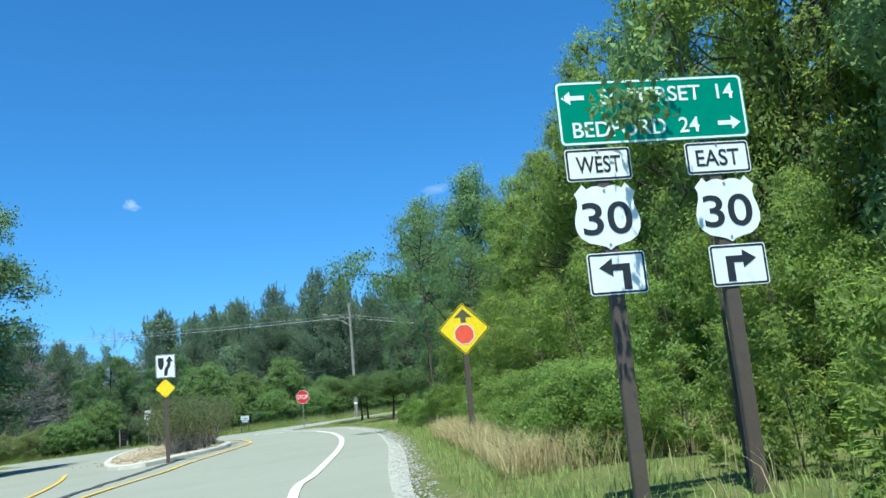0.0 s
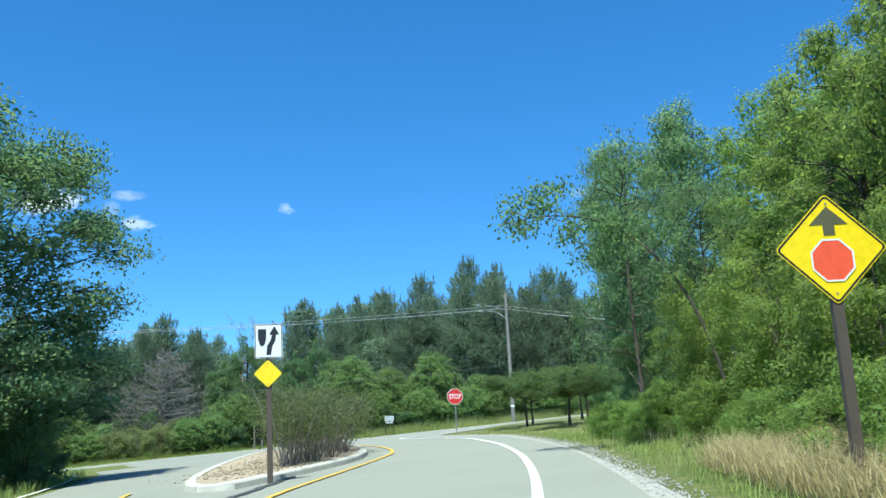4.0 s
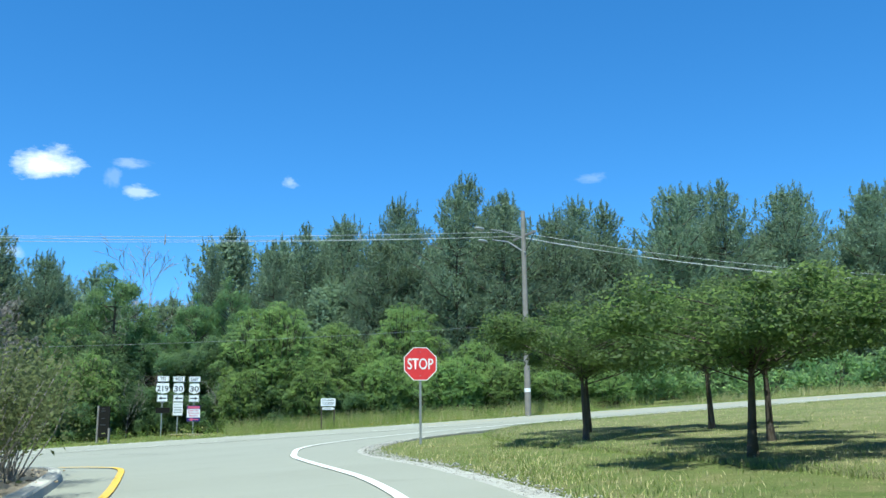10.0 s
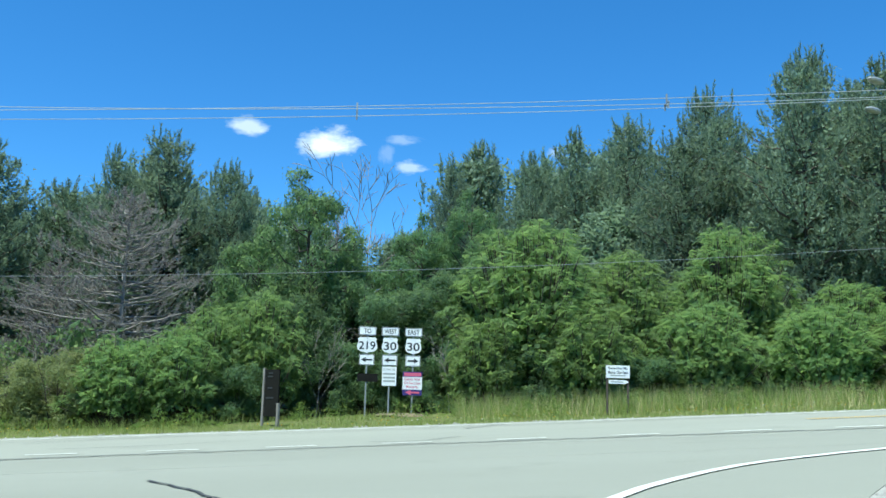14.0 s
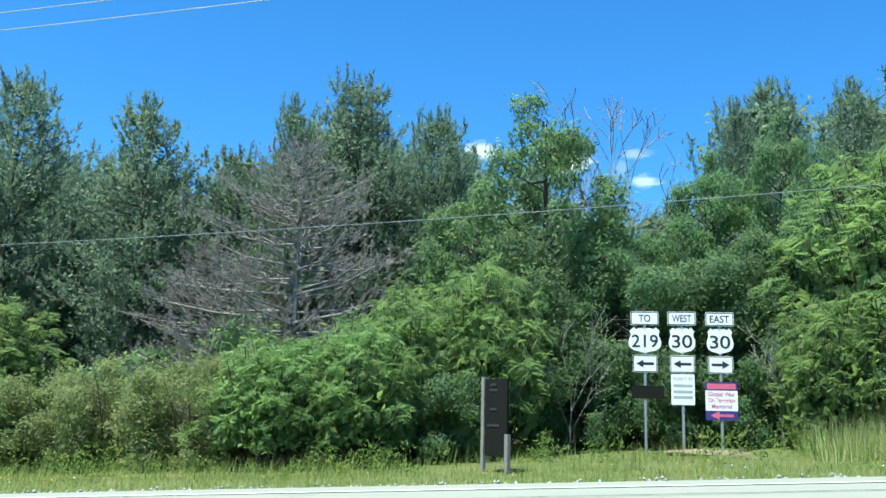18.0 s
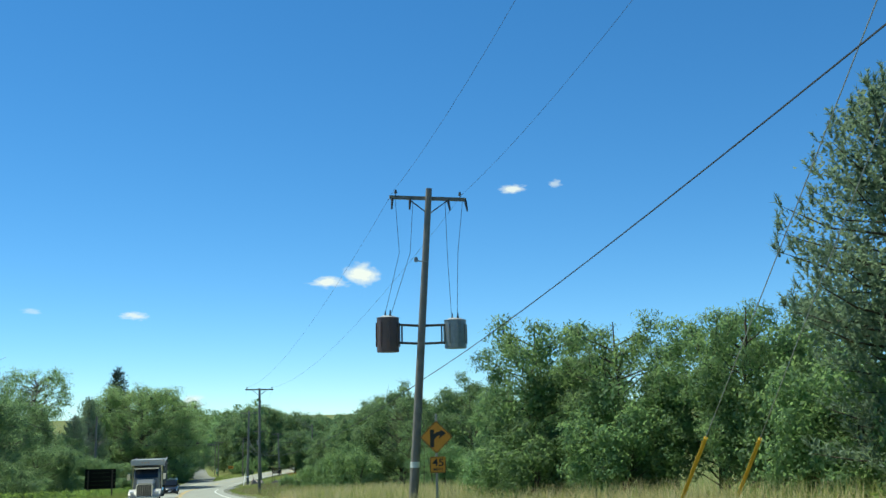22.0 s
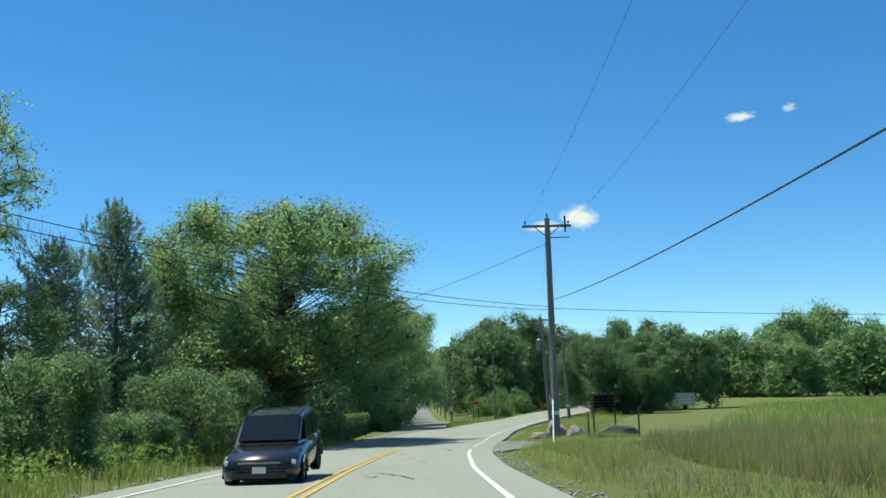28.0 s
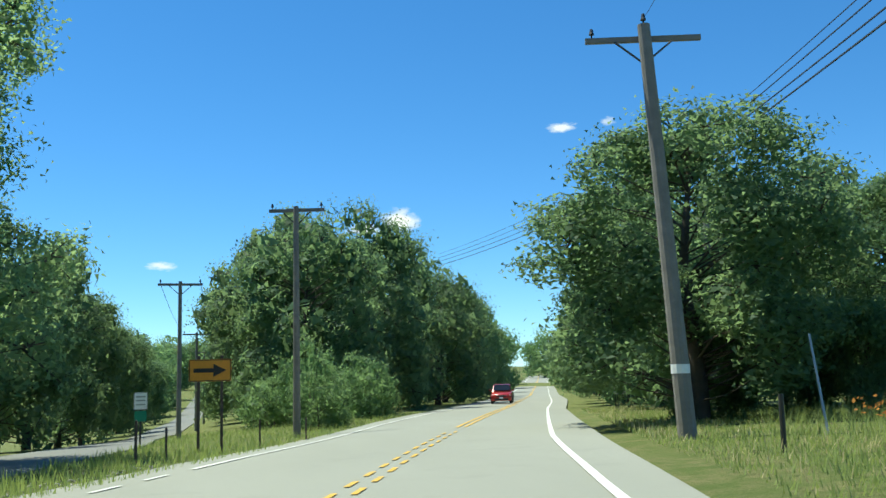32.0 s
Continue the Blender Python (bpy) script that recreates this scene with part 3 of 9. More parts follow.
def pine_tree(name, label, seed, h, r, bare, leafmat, dense=1.0, tuft=0.35, rise=0.35, conical=False, barkmat=None, category="pine tree", core=0.5):
    """A conifer: straight trunk, whorls of boughs, and tufts of needles that stand up at the tips."""
    rng = np.random.default_rng(seed)
    t = thing(name, label, category)
    P0, P1, R0, R1 = [np.array([0, 0, 0])], [np.array([0, 0, h])], [0.016 * h], [0.01]
    TP, TD, TS = [], [], []
    z = bare
    while z < h - 0.15:
        f = (z - bare) / (h - bare)
        env = (1 - f) ** 0.9 if conical else min(1.0, 0.72 + 0.9 * f) * (1 - f ** 2.9) ** 0.8
        n = rng.integers(4, 7)
        a0 = rng.uniform(0, math.tau)
        for k in range(n):
            a = a0 + k * math.tau / n + rng.normal() * 0.25
            ln = max(0.25, r * env * (rng.uniform(0.55, 1.15) if conical else rng.uniform(0.45, 1.32)))
            d = np.array([math.cos(a), math.sin(a), 0.0])
            up = rise * (0.4 + 0.9 * f) + rng.normal() * 0.08
            s = np.array([0, 0, z + rng.uniform(-0.15, 0.15)])
            mid = s + d * ln * 0.55 + np.array([0, 0, ln * 0.55 * up * 0.5])
            tip = s + d * ln + np.array([0, 0, ln * up])
            P0 += [s, mid]
            P1 += [mid, tip]
            R0 += [0.012 * ln + 0.012, 0.008 * ln + 0.008]
            R1 += [0.008 * ln + 0.008, 0.006]
            if f > 0.2 and not conical and rng.random() < 0.6:      # an upright shoot at the bough's tip
                sh = rng.uniform(0.3, 0.75) * (tuft / 0.35)
                for j in range(5):
                    TP.append(tip + np.array([0, 0, sh * j / 5])), TD.append(np.array([rng.normal() * 0.2, rng.normal() * 0.2, 1.0])), TS.append(tuft * 0.8)
            m = max(2, int(ln * 6.4 * dense))
            for j in range(m):
                g = 0.25 + 0.75 * (j + rng.random()) / m
                p = s + (mid - s) * (g / 0.55) if g < 0.55 else mid + (tip - mid) * ((g - 0.55) / 0.45)
                sd = np.array([-d[1], d[0], 0]) * rng.normal() * 0.24 * ln * (1.15 - 0.5 * g)
                TP.append(p + sd + np.array([0, 0, rng.normal() * 0.12]))
                TD.append(d * (0.55 if not conical else 0.8) + sd * 0.4 + np.array([0, 0, 0.25 + 1.5 * g * (rise + 0.25)]))
                TS.append(tuft * rng.uniform(0.75, 1.3))
        z += (0.32 + 0.16 * rng.random()) * (h / 12) ** 0.5
    for j in range(9):
        TP.append(np.array([0, 0, h - 0.16 * j])), TD.append(np.array([rng.normal() * 0.25, rng.normal() * 0.25, 1.0])), TS.append(tuft * 1.3)
    V, F = tubes(np.array(P0), np.array(P1), np.array(R0), np.array(R1), 5)
    array_part("trunk", V, F, barkmat or M_PINEBARK, t, True)
    TP, TD, TS = np.array(TP), np.array(TD), np.array(TS)
    TD /= np.linalg.norm(TD, axis=1, keepdims=True)
    # each tuft is a brush of short needles along its twig
    B = 24 if dense > 0.6 else 13
    L = np.repeat(np.arange(len(TP)), B)
    spread = rng.normal(size=(len(L), 3)) * 0.55
    V, F = scatter(TP[L] + TD[L] * (rng.random(len(L)) * 0.95 * TS[L])[:, None], TD[L] + spread, TS[L] * rng.uniform(0.4, 0.7, len(L)),
                   (np.array([[-0.085, 0, 0], [0.085, 0, 0], [0, 0.95, 0.05]]), np.array([[0, 1, 2]])), rng)
    array_part("foliage", V, F, leafmat, t)
    if core > 0:
        # needles of the inner boughs
        k = 7
        L = np.repeat(np.arange(len(TP)), k)
        C = TP[L] * np.array([0.78, 0.78, 1.0]) + rng.normal(size=(len(L), 3)) * np.array([0.26, 0.26, 0.2]) * (tuft / 0.35)
        C[:, 2] = np.clip(C[:, 2], 0.2, h - 0.3)
        V, F = scatter(C, rng.normal(size=C.shape), tuft * rng.uniform(0.3, 0.6, len(L)), TRI, rng)
        array_part("inner_foliage", V, F, leafmat, t)
    return t


def bare_tree(name, label, seed, h, r, barkmat, levels=4, bare=0.3, category="dead tree", fine=1.0, stout=1.0):
    """A leafless tree that forks again and again."""
    rng = np.random.default_rng(seed)
    t = thing(name, label, category)
    P0, P1, R0, R1 = [], [], [], []

    def fork(p, d, ln, rad, lev):
        q = p
        for i in range(3):
            d = d + rng.normal(size=3) * 0.09
            d = d / np.linalg.norm(d)
            n = q + d * ln / 3
            P0.append(q), P1.append(n), R0.append(rad * (1 - 0.2 * i)), R1.append(rad * (0.8 - 0.2 * i))
            q = n
            if lev > 0 and (i > 0 or lev == levels):
                for _ in range(rng.integers(1, 3) if lev < levels else 2):
                    a = rng.normal(size=3)
                    a -= d * a.dot(d)
                    a /= np.linalg.norm(a)
                    e = d * 0.75 + a * 0.75 * (r / h * 2.2) + np.array([0, 0, 0.22])
                    fork(q, e / np.linalg.norm(e), ln * rng.uniform(0.5, 0.72), rad * 0.52 * fine, lev - 1)

    fork(np.zeros(3), np.array([0.02, 0.01, 1.0]), h * 0.55, 0.014 * h * stout, levels)
    V, F = tubes(np.array(P0), np.array(P1), np.maximum(R0, 0.015 * stout), np.maximum(R1, 0.012 * stout), 4)
    V *= np.array([1, 1, h / V[:, 2].max()])
    array_part("wood", V, F, barkmat, t, True)
    return t


SUMAC_LEAF = pinnate(6, 0.42, 0.3)


def sumac_bush(name, label, seed, h, r, leafmat, tips=70, size=0.62, flower=None):
    """A thicket of stems, each ending in a rosette of drooping compound leaves."""
    rng = np.random.default_rng(seed)
    t = thing(name, label, "shrub")
    n = tips
    a = rng.uniform(0, math.tau, n)
    q = np.sqrt(rng.random(n))
    bump = 1 + 0.14 * np.sin(3 * a + seed) + 0.1 * rng.normal(size=n)
    X, Y = np.cos(a) * q * r * bump, np.sin(a) * q * r * bump
    Z = h * (0.3 + 0.7 * np.sqrt(np.clip(1 - q ** 2, 0, 1))) * rng.uniform(0.78, 1.04, n)
    low = rng.random(n) < 0.25
    Z[low] *= rng.uniform(0.35, 0.75, low.sum())
    T = np.stack([X, Y, Z], 1)
    m = n // 7
    a = rng.uniform(0, math.tau, m)
    q = r * rng.uniform(0.6, 0.95, m)
    T = np.concatenate([T, np.stack([np.cos(a) * q, np.sin(a) * q, h * rng.uniform(0.3, 0.6, m)], 1)])
    n += m
    foot = T * np.array([0.35, 0.35, 0])
    mid = T * np.array([0.62, 0.62, 0.6]) + rng.normal(size=T.shape) * 0.12
    V, F = tubes(np.concatenate([foot, mid]), np.concatenate([mid, T]), np.full(2 * n, 0.028), np.full(2 * n, 0.012), 4)
    array_part("woody_base", V, F, M_BARK, t, True)
    R = 9
    L = np.repeat(np.arange(n), R)
    b = rng.uniform(0, math.tau, len(L))
    outv = T[L] * np.array([1, 1, 0]) / (r + 0.1)
    D = np.stack([np.cos(b), np.sin(b), rng.uniform(-0.5, 0.7, len(L))], 1) + outv * 0.6
    V, F = scatter(T[L] + rng.normal(size=D.shape) * 0.09, D, size * rng.uniform(0.7, 1.2, len(L)), SUMAC_LEAF, rng, up=np.array([0, 0, 0.6]) + outv * 0.3)
    array_part("foliage", V, F, leafmat, t)
    # shaded leaves inside the thicket
    k = 9000
    a = rng.uniform(0, math.tau, k)
    q = np.sqrt(rng.random(k)) * 0.86
    C = np.stack([np.cos(a) * q * r, np.sin(a) * q * r, h * 0.86 * np.sqrt(1 - q * q) * rng.uniform(0.35, 1.0, k)], 1)
    V, F = scatter(C, rng.normal(size=C.shape), rng.uniform(0.16, 0.34, k), LEAF, rng)
    V[:, 2] = np.maximum(V[:, 2], 0.02)
    array_part("inner_foliage", V, F, leafmat, t)
    return t


def blades(name, P, H, W, lean, material, rng, simple=False, label="", category="grass", parent=None):
    """Many grass blades in one object."""
    n = len(P)
    a = rng.uniform(0, math.tau, n)
    out = np.stack([np.cos(a), np.sin(a), np.zeros(n)], 1)
    sd = np.stack([-np.sin(a), np.cos(a), np.zeros(n)], 1)
    bend = lean * rng.uniform(0.2, 1.3, n)
    w = (W * rng.uniform(0.6, 1.2, n))[:, None]
    up = np.array([0, 0, 1.0])
    m = P + up * (H * 0.55)[:, None] + out * (bend * H * 0.3)[:, None]
    tip = P + up * (H * (1 - 0.25 * bend))[:, None] + out * (bend * H)[:, None]
    if simple:
        V = np.stack([P - sd * w, P + sd * w, tip], 1).reshape(-1, 3)
        ob = array_part(name, V, np.arange(3 * n).reshape(-1, 3), material, parent)
        return ob if parent is not None else tagged(ob, label, category, kind="stuff")
    V = np.stack([P - sd * w, P + sd * w, m + sd * w * 0.75, m - sd * w * 0.75, tip], 1).reshape(-1, 3)
    o = np.arange(n)[:, None] * 5
    F = np.concatenate([o + np.array([0, 1, 2]), o + np.array([0, 2, 3]), o + np.array([3, 2, 4])], 1).reshape(-1, 3)
    ob = array_part(name, V, F, material, parent)
    if parent is None:
        tagged(ob, label, category, kind="stuff")
    return ob


def put(ob, x, y, h=1.0, w=None, turn=0.0, dz=-0.05):
    """A copy of a plant at a place on the land, scaled in height and width."""
    w = h if w is None else w
    return copy_thing(ob, pose(x, y, gz(x, y) + dz, 0, 0, turn) @ Matrix.Diagonal((w, w, h, 1)))

# ---- roads ----
HIGHWAY = spline([(260, 5), (180, 32), (120, 54), (80, 67), (60, 72.6), (40, 76.6), (20, 78.3), (0, 78.0), (-20, 77.5), (-60, 76.6), (-115, 75.4), (-130, 75.3),
                  (-144, 75.8), (-162, 77.9), (-176, 80.3), (-190, 84.0), (-214, 91.2), (-300, 118.3), (-420, 156), (-560, 200)])
PARK_EDGE = spline([(-9, -26), (-2.5, -7), (0.4, 0), (5.3, 10.5), (8.0, 16.0), (10.8, 21.5), (14.3, 29.1), (16.6, 34.8), (18.3, 39.6), (20.2, 45.2), (21.0, 48.6), (21.65, 53.0), (22.0, 57.6), (22.6, 60.4), (23.7, 62.9),
                    (25.4, 65.4), (27.1, 66.9), (29, 68.1), (32, 69.1), (36, 69.5), (46, 69.2)])
PARK_LEFT = spline([(-19, -22), (-12, -4), (-8.6, 4), (-4.2, 14), (-0.4, 24), (2.2, 34), (4.0, 44), (5.0, 54), (4.0, 62), (0.0, 68), (-6, 72), (-20, 73.6)])
OLDROAD = spline([(-150, 72.5), (-168, 74.6), (-186, 76.0), (-215, 76.8), (-236, 75.6), (-280, 74.3), (-340, 72.6), (-430, 70), (-600, 66)])
DRIVE_FAR = spline([(-153.6, 81.2), (-150.9, 82.9), (-148.3, 84.9), (-146.2, 86.9), (-143.8, 88.6), (-140.6, 90.5), (-130, 96.2), (-118, 102)])
DRIVE_NEAR = spline([(-138.4, 79.9), (-140.6, 81.3), (-143.2, 83.3), (-144.6, 85.0), (-142.6, 86.9), (-139.2, 89.0), (-128.5, 94.6), (-117, 100.3)])

# the ground, one sheet to the horizon, with beds sunk a little under the paving
gx = np.concatenate([[-5000, -3200, -2000, -1300, -900, -700, -560, -470], np.arange(-400, -230, 4.0), np.arange(-230, 110, 1.6), np.arange(112, 300, 8.0), [340, 420, 560, 800, 1300, 2200, 5000]])
gy = np.concatenate([[-5000, -3000, -1500, -800, -400, -250, -160, -110, -80], np.arange(-60, 0, 4.0), np.arange(0, 140, 1.6), np.arange(142, 260, 6.0), [280, 320, 400, 550, 800, 1400, 2600, 5000]])
XX, YY = np.meshgrid(gx, gy, indexing="ij")
ZZ = land(XX, YY)


def near(line, half):
    """How far inside a band along a line each ground point lies, 0 to 1."""
    best = np.full(XX.shape, 1e9)
    lo, hi = line.min(0) - 12, line.max(0) + 12
    sel = (XX > lo[0]) & (XX < hi[0]) & (YY > lo[1]) & (YY < hi[1])
    px_, py_ = XX[sel], YY[sel]
    b = np.full(px_.shape, 1e9)
    for q in line[::2]:
        b = np.minimum(b, (px_ - q[0]) ** 2 + (py_ - q[1]) ** 2)
    best[sel] = np.sqrt(b)
    return np.clip((half - best) / 1.2, 0, 1)


PARK_MID = (resample(PARK_EDGE, 120) + resample(PARK_LEFT, 120)) / 2
sunk = np.maximum.reduce([near(HIGHWAY, 5.6), near(PARK_MID, 5.4), near(OLDROAD, 3.2), near((resample(DRIVE_FAR, 40) + resample(DRIVE_NEAR, 40)) / 2, 2.2), near(side(HIGHWAY[(HIGHWAY[:, 0] < 46) & (HIGHWAY[:, 0] > -18)], 5.4), 1.9), near(PARK_EDGE[PARK_EDGE[:, 1] < 69] - np.array([2.0, -0.9]), 2.4)])
soft = np.array([noise.noise(Vector((x * 0.11, y * 0.11, 3.1))) for x, y in zip(XX.ravel(), YY.ravel())]).reshape(XX.shape)
verge_ = (YY > 36) & (YY < 67) & (XX < 60) & (XX > np.interp(YY, PARK_EDGE[:, 1], PARK_EDGE[:, 0]) + 2.4)      # level ground between park road and lawn
lip = np.maximum(near(PARK_EDGE[PARK_EDGE[:, 1] < 69], 2.6), near(HIGHWAY, 7.2))      # the soil lies a little under the pavement's edge
ZZ = ZZ - np.maximum(0.14 * np.where(verge_, 0, sunk), 0.05 * lip) + np.where((sunk > 0) | verge_ | (lip > 0), 0, 0.07 * soft)
n0, n1 = XX.shape
idx = np.arange(n0 * n1).reshape(n0, n1)
ground = array_part("ground", np.stack([XX, YY, ZZ], -1).reshape(-1, 3), np.stack([idx[:-1, :-1], idx[1:, :-1], idx[1:, 1:], idx[:-1, 1:]], -1).reshape(-1, 4), M_TURF, None, True)
tagged(ground, "rough green and straw-coloured meadow turf", "ground", kind="structure")

# paving
north_ = np.interp(-HIGHWAY[:, 0], [160, 187, 230, 270], [0, 1, 1, 0])[:, None]      # hardly any shoulder round the bend
highway = strip("road", side(HIGHWAY, 4.75), side(HIGHWAY, -4.75) * (1 - north_) + side(HIGHWAY, -3.75) * north_, 0.03, M_ROAD, 8)
tagged(highway, "two-lane highway of pale sun-bleached asphalt", "road", kind="structure")
n = 140
park = strip("park_road", resample(PARK_LEFT, n), resample(PARK_EDGE, n), 0.024, M_ROAD2, 10)
tagged(park, "smooth grey-green asphalt park road", "road", kind="structure")
mouth_ = HIGHWAY[(HIGHWAY[:, 0] < 47) & (HIGHWAY[:, 0] > -21)]
reach_ = np.interp(mouth_[:, 0], [-20, -10, 0, 30, 46], [4.85, 5.6, 7.6, 7.6, 4.9])[:, None]
mouth_in = side(mouth_, 4.0) + (side(mouth_, 5.0) - side(mouth_, 4.0)) * (reach_ - 4.0)
apron = strip("junction_apron", mouth_in, side(mouth_, 4.6), 0.0265, M_ROAD2, 5)
tagged(apron, "asphalt mouth of the park road where it meets the highway", "road", kind="structure")
old = strip("old_road", side(OLDROAD, 2.2), side(OLDROAD, -2.2), 0.006, M_OLD, 4)
tagged(old, "narrow straight grey side road between trees", "road", kind="structure")
drive = strip("driveway", resample(DRIVE_FAR, 60), resample(DRIVE_NEAR, 60), 0.014, M_OLD, 4)
tagged(drive, "rough asphalt driveway opening onto the highway", "driveway", kind="structure")
lawn_l = resample(spline([(24.2, 44), (25.2, 52), (26.3, 60), (29.0, 66), (35, 69.4), (60, 67.8), (80, 62)]), 40)
lawn_r = resample(spline([(31, 38), (40, 42), (50, 46), (60, 50), (70, 50), (84, 50), (96, 52)]), 40)
lawn = strip("lawn", lawn_l, lawn_r, 0.075, M_LAWN, 14, 0.2, None, False)
tagged(lawn, "mown lawn beside the park road", "lawn", kind="structure")

# road markings
def line_part(name, line, width, lift, material, label, parent):
    ob = strip(name, side(line, width / 2), side(line, -width / 2), lift, material, 1, 0, parent)
    return ob


marks = tagged(new("road_marking"), "worn white and yellow painted lines on the asphalt", "road marking", kind="structure")
for o in (0.13, -0.13):
    ln = side(HIGHWAY, o)
    line_part("centre_line", ln[ln[:, 0] > 30], 0.11, 0.045, M_YELLOW, "", marks)
    line_part("centre_line", ln[(ln[:, 0] < 6) & (ln[:, 0] > -147)], 0.11, 0.045, M_YELLOW, "", marks)
    line_part("centre_line", ln[ln[:, 0] < -206], 0.11, 0.045, M_YELLOW, "", marks)
    for d in dashes(ln[(ln[:, 0] <= -147) & (ln[:, 0] >= -206)], 0.75, 0.75, 0.0 if o > 0 else 0.5):
        line_part("centre_dash", d, 0.085, 0.045, M_YELLOW, "", marks)
ln = side(HIGHWAY, -3.75)      # north edge: the line runs from east to west, so its right is north
line_part("edge_line", ln[ln[:, 0] > -143.6], 0.14, 0.045, M_WHITE, "", marks)
for d in dashes(ln[(ln[:, 0] <= -144.0) & (ln[:, 0] > -154.6)], 0.75, 0.75):
    line_part("edge_dash", d, 0.14, 0.045, M_WHITE, "", marks)
bend = np.interp(-ln[:, 0], [150, 160, 180, 188, 199, 230, 260], [0, 0.22, 0.45, 0.78, 1.03, 1.0, 0.6])[:, None]      # the lane narrows round the bend
ln = ln * (1 - bend) + side(HIGHWAY, -2.75) * bend
line_part("edge_line", ln[ln[:, 0] < -154.6], 0.12, 0.045, M_WHITE, "", marks)
ln = side(HIGHWAY, 3.75)
line_part("edge_line", ln[(ln[:, 0] < -2) & (ln[:, 0] > -160)], 0.13, 0.045, M_WHITE, "", marks)
line_part("edge_line", ln[ln[:, 0] < -196], 0.13, 0.045, M_WHITE, "", marks)
for d in dashes(ln[(ln[:, 0] <= -160) & (ln[:, 0] >= -196)], 1.0, 0.9):
    line_part("edge_dash", d, 0.09, 0.045, M_WHITE, "", marks)
for d in dashes(ln[(ln[:, 0] < 31) & (ln[:, 0] > -2)], 0.95, 1.25):
    line_part("edge_dash", d, 0.12, 0.045, M_WHITE, "", marks)
line_part("edge_line", ln[ln[:, 0] > 44], 0.13, 0.045, M_WHITE, "", marks)
PARK_WHITE = spline([(-8.4, -26), (-2.6, -8), (-0.5, -1), (4.78, 12.5), (6.65, 16.2), (10.3, 23.4), (12.9, 29.0), (14.6, 33.1), (16.7, 38.6), (18.5, 44.2), (19.5, 47.8), (20.2, 51.9), (20.5, 55.9), (20.8, 59.2), (21.3, 61.4), (21.85, 63.5),
                     (22.65, 65.35), (23.7, 66.7), (24.95, 67.9), (26.1, 68.6), (27.7, 69.3), (29.8, 69.9), (34, 70.5), (46, 70.4)], 0.6)
line_part("edge_line", PARK_WHITE, 0.15, 0.04, M_WHITE, "", marks)
PARK_YELLOW = spline([(-10, -20), (-3, 4), (0.2, 13), (3.6, 20.4), (6.2, 25.2), (7.5, 28.0), (11.3, 35.3), (14.0, 41.4), (16.1, 49.6), (16.95, 57), (17.0, 60.5), (15.9, 62.6)], 0.8)
line_part("edge_line", PARK_YELLOW, 0.13, 0.05, M_YELLOW, "", marks)
line_part("edge_line", spline([(-3.6, 4), (-0.6, 13), (2.0, 20.6), (3.8, 27), (5.0, 33)], 0.8), 0.12, 0.05, M_YELLOW, "", marks)
line_part("edge_line", spline([(-2.2, 19), (1.0, 30), (3.2, 42), (4.0, 54), (2.6, 62), (-1.5, 67.5), (-6, 70.5)], 0.8), 0.12, 0.05, M_WHITE, "", marks)

# sealed joints and cracks
crk = tagged(new("crack_seal"), "dark tar-sealed joints and cracks in the asphalt", "crack seal", kind="structure")
rng = np.random.default_rng(5)


def crack(pts, width):
    p = spline(pts, 0.35)
    p = p + rng.normal(size=p.shape) * 0.035
    strip("crack", side(p, width / 2), side(p, -width / 2), 0.043, M_TAR, 1, 0, crk)


crack([(-8, 73.6), (10, 73.55), (22, 73.9), (36, 72.6), (60, 68.6)], 0.11)
crack([(1.0, 16.0), (3.6, 22.0), (6.8, 28.6), (8.6, 32.6)], 0.2)
for x0, y0, x1, y1 in ((12.5, 79.4, 16.0, 80.9), (23.0, 79.6, 24.2, 81.6), (14, 76.4, 17.5, 77.4), (20.5, 75.2, 22.4, 76.0), (-141, 78.4, -144.5, 77.6), (-168.5, 82.6, -176.4, 84.1),
                       (-160, 81.5, -163.5, 83.0), (-133, 76.4, -136.5, 78.2), (-120, 77.4, -124, 76.2), (-98, 78.8, -101.5, 77.3), (17.5, 69, 18.8, 66.4), (8, 80.2, 31, 80.6)):
    crack([(x0, y0), ((x0 + x1) / 2 + rng.normal() * 0.3, (y0 + y1) / 2 + rng.normal() * 0.3), (x1, y1)], 0.05)
for x0 in range(-175, -60, 9):
    y0 = float(np.interp(x0, HIGHWAY[::-1, 0], HIGHWAY[::-1, 1])) + rng.uniform(0.8, 3.0)
    crack([(x0, y0), (x0 - 0.9, y0 + 0.25), (x0 - 1.4, y0 - 0.2)], 0.04)

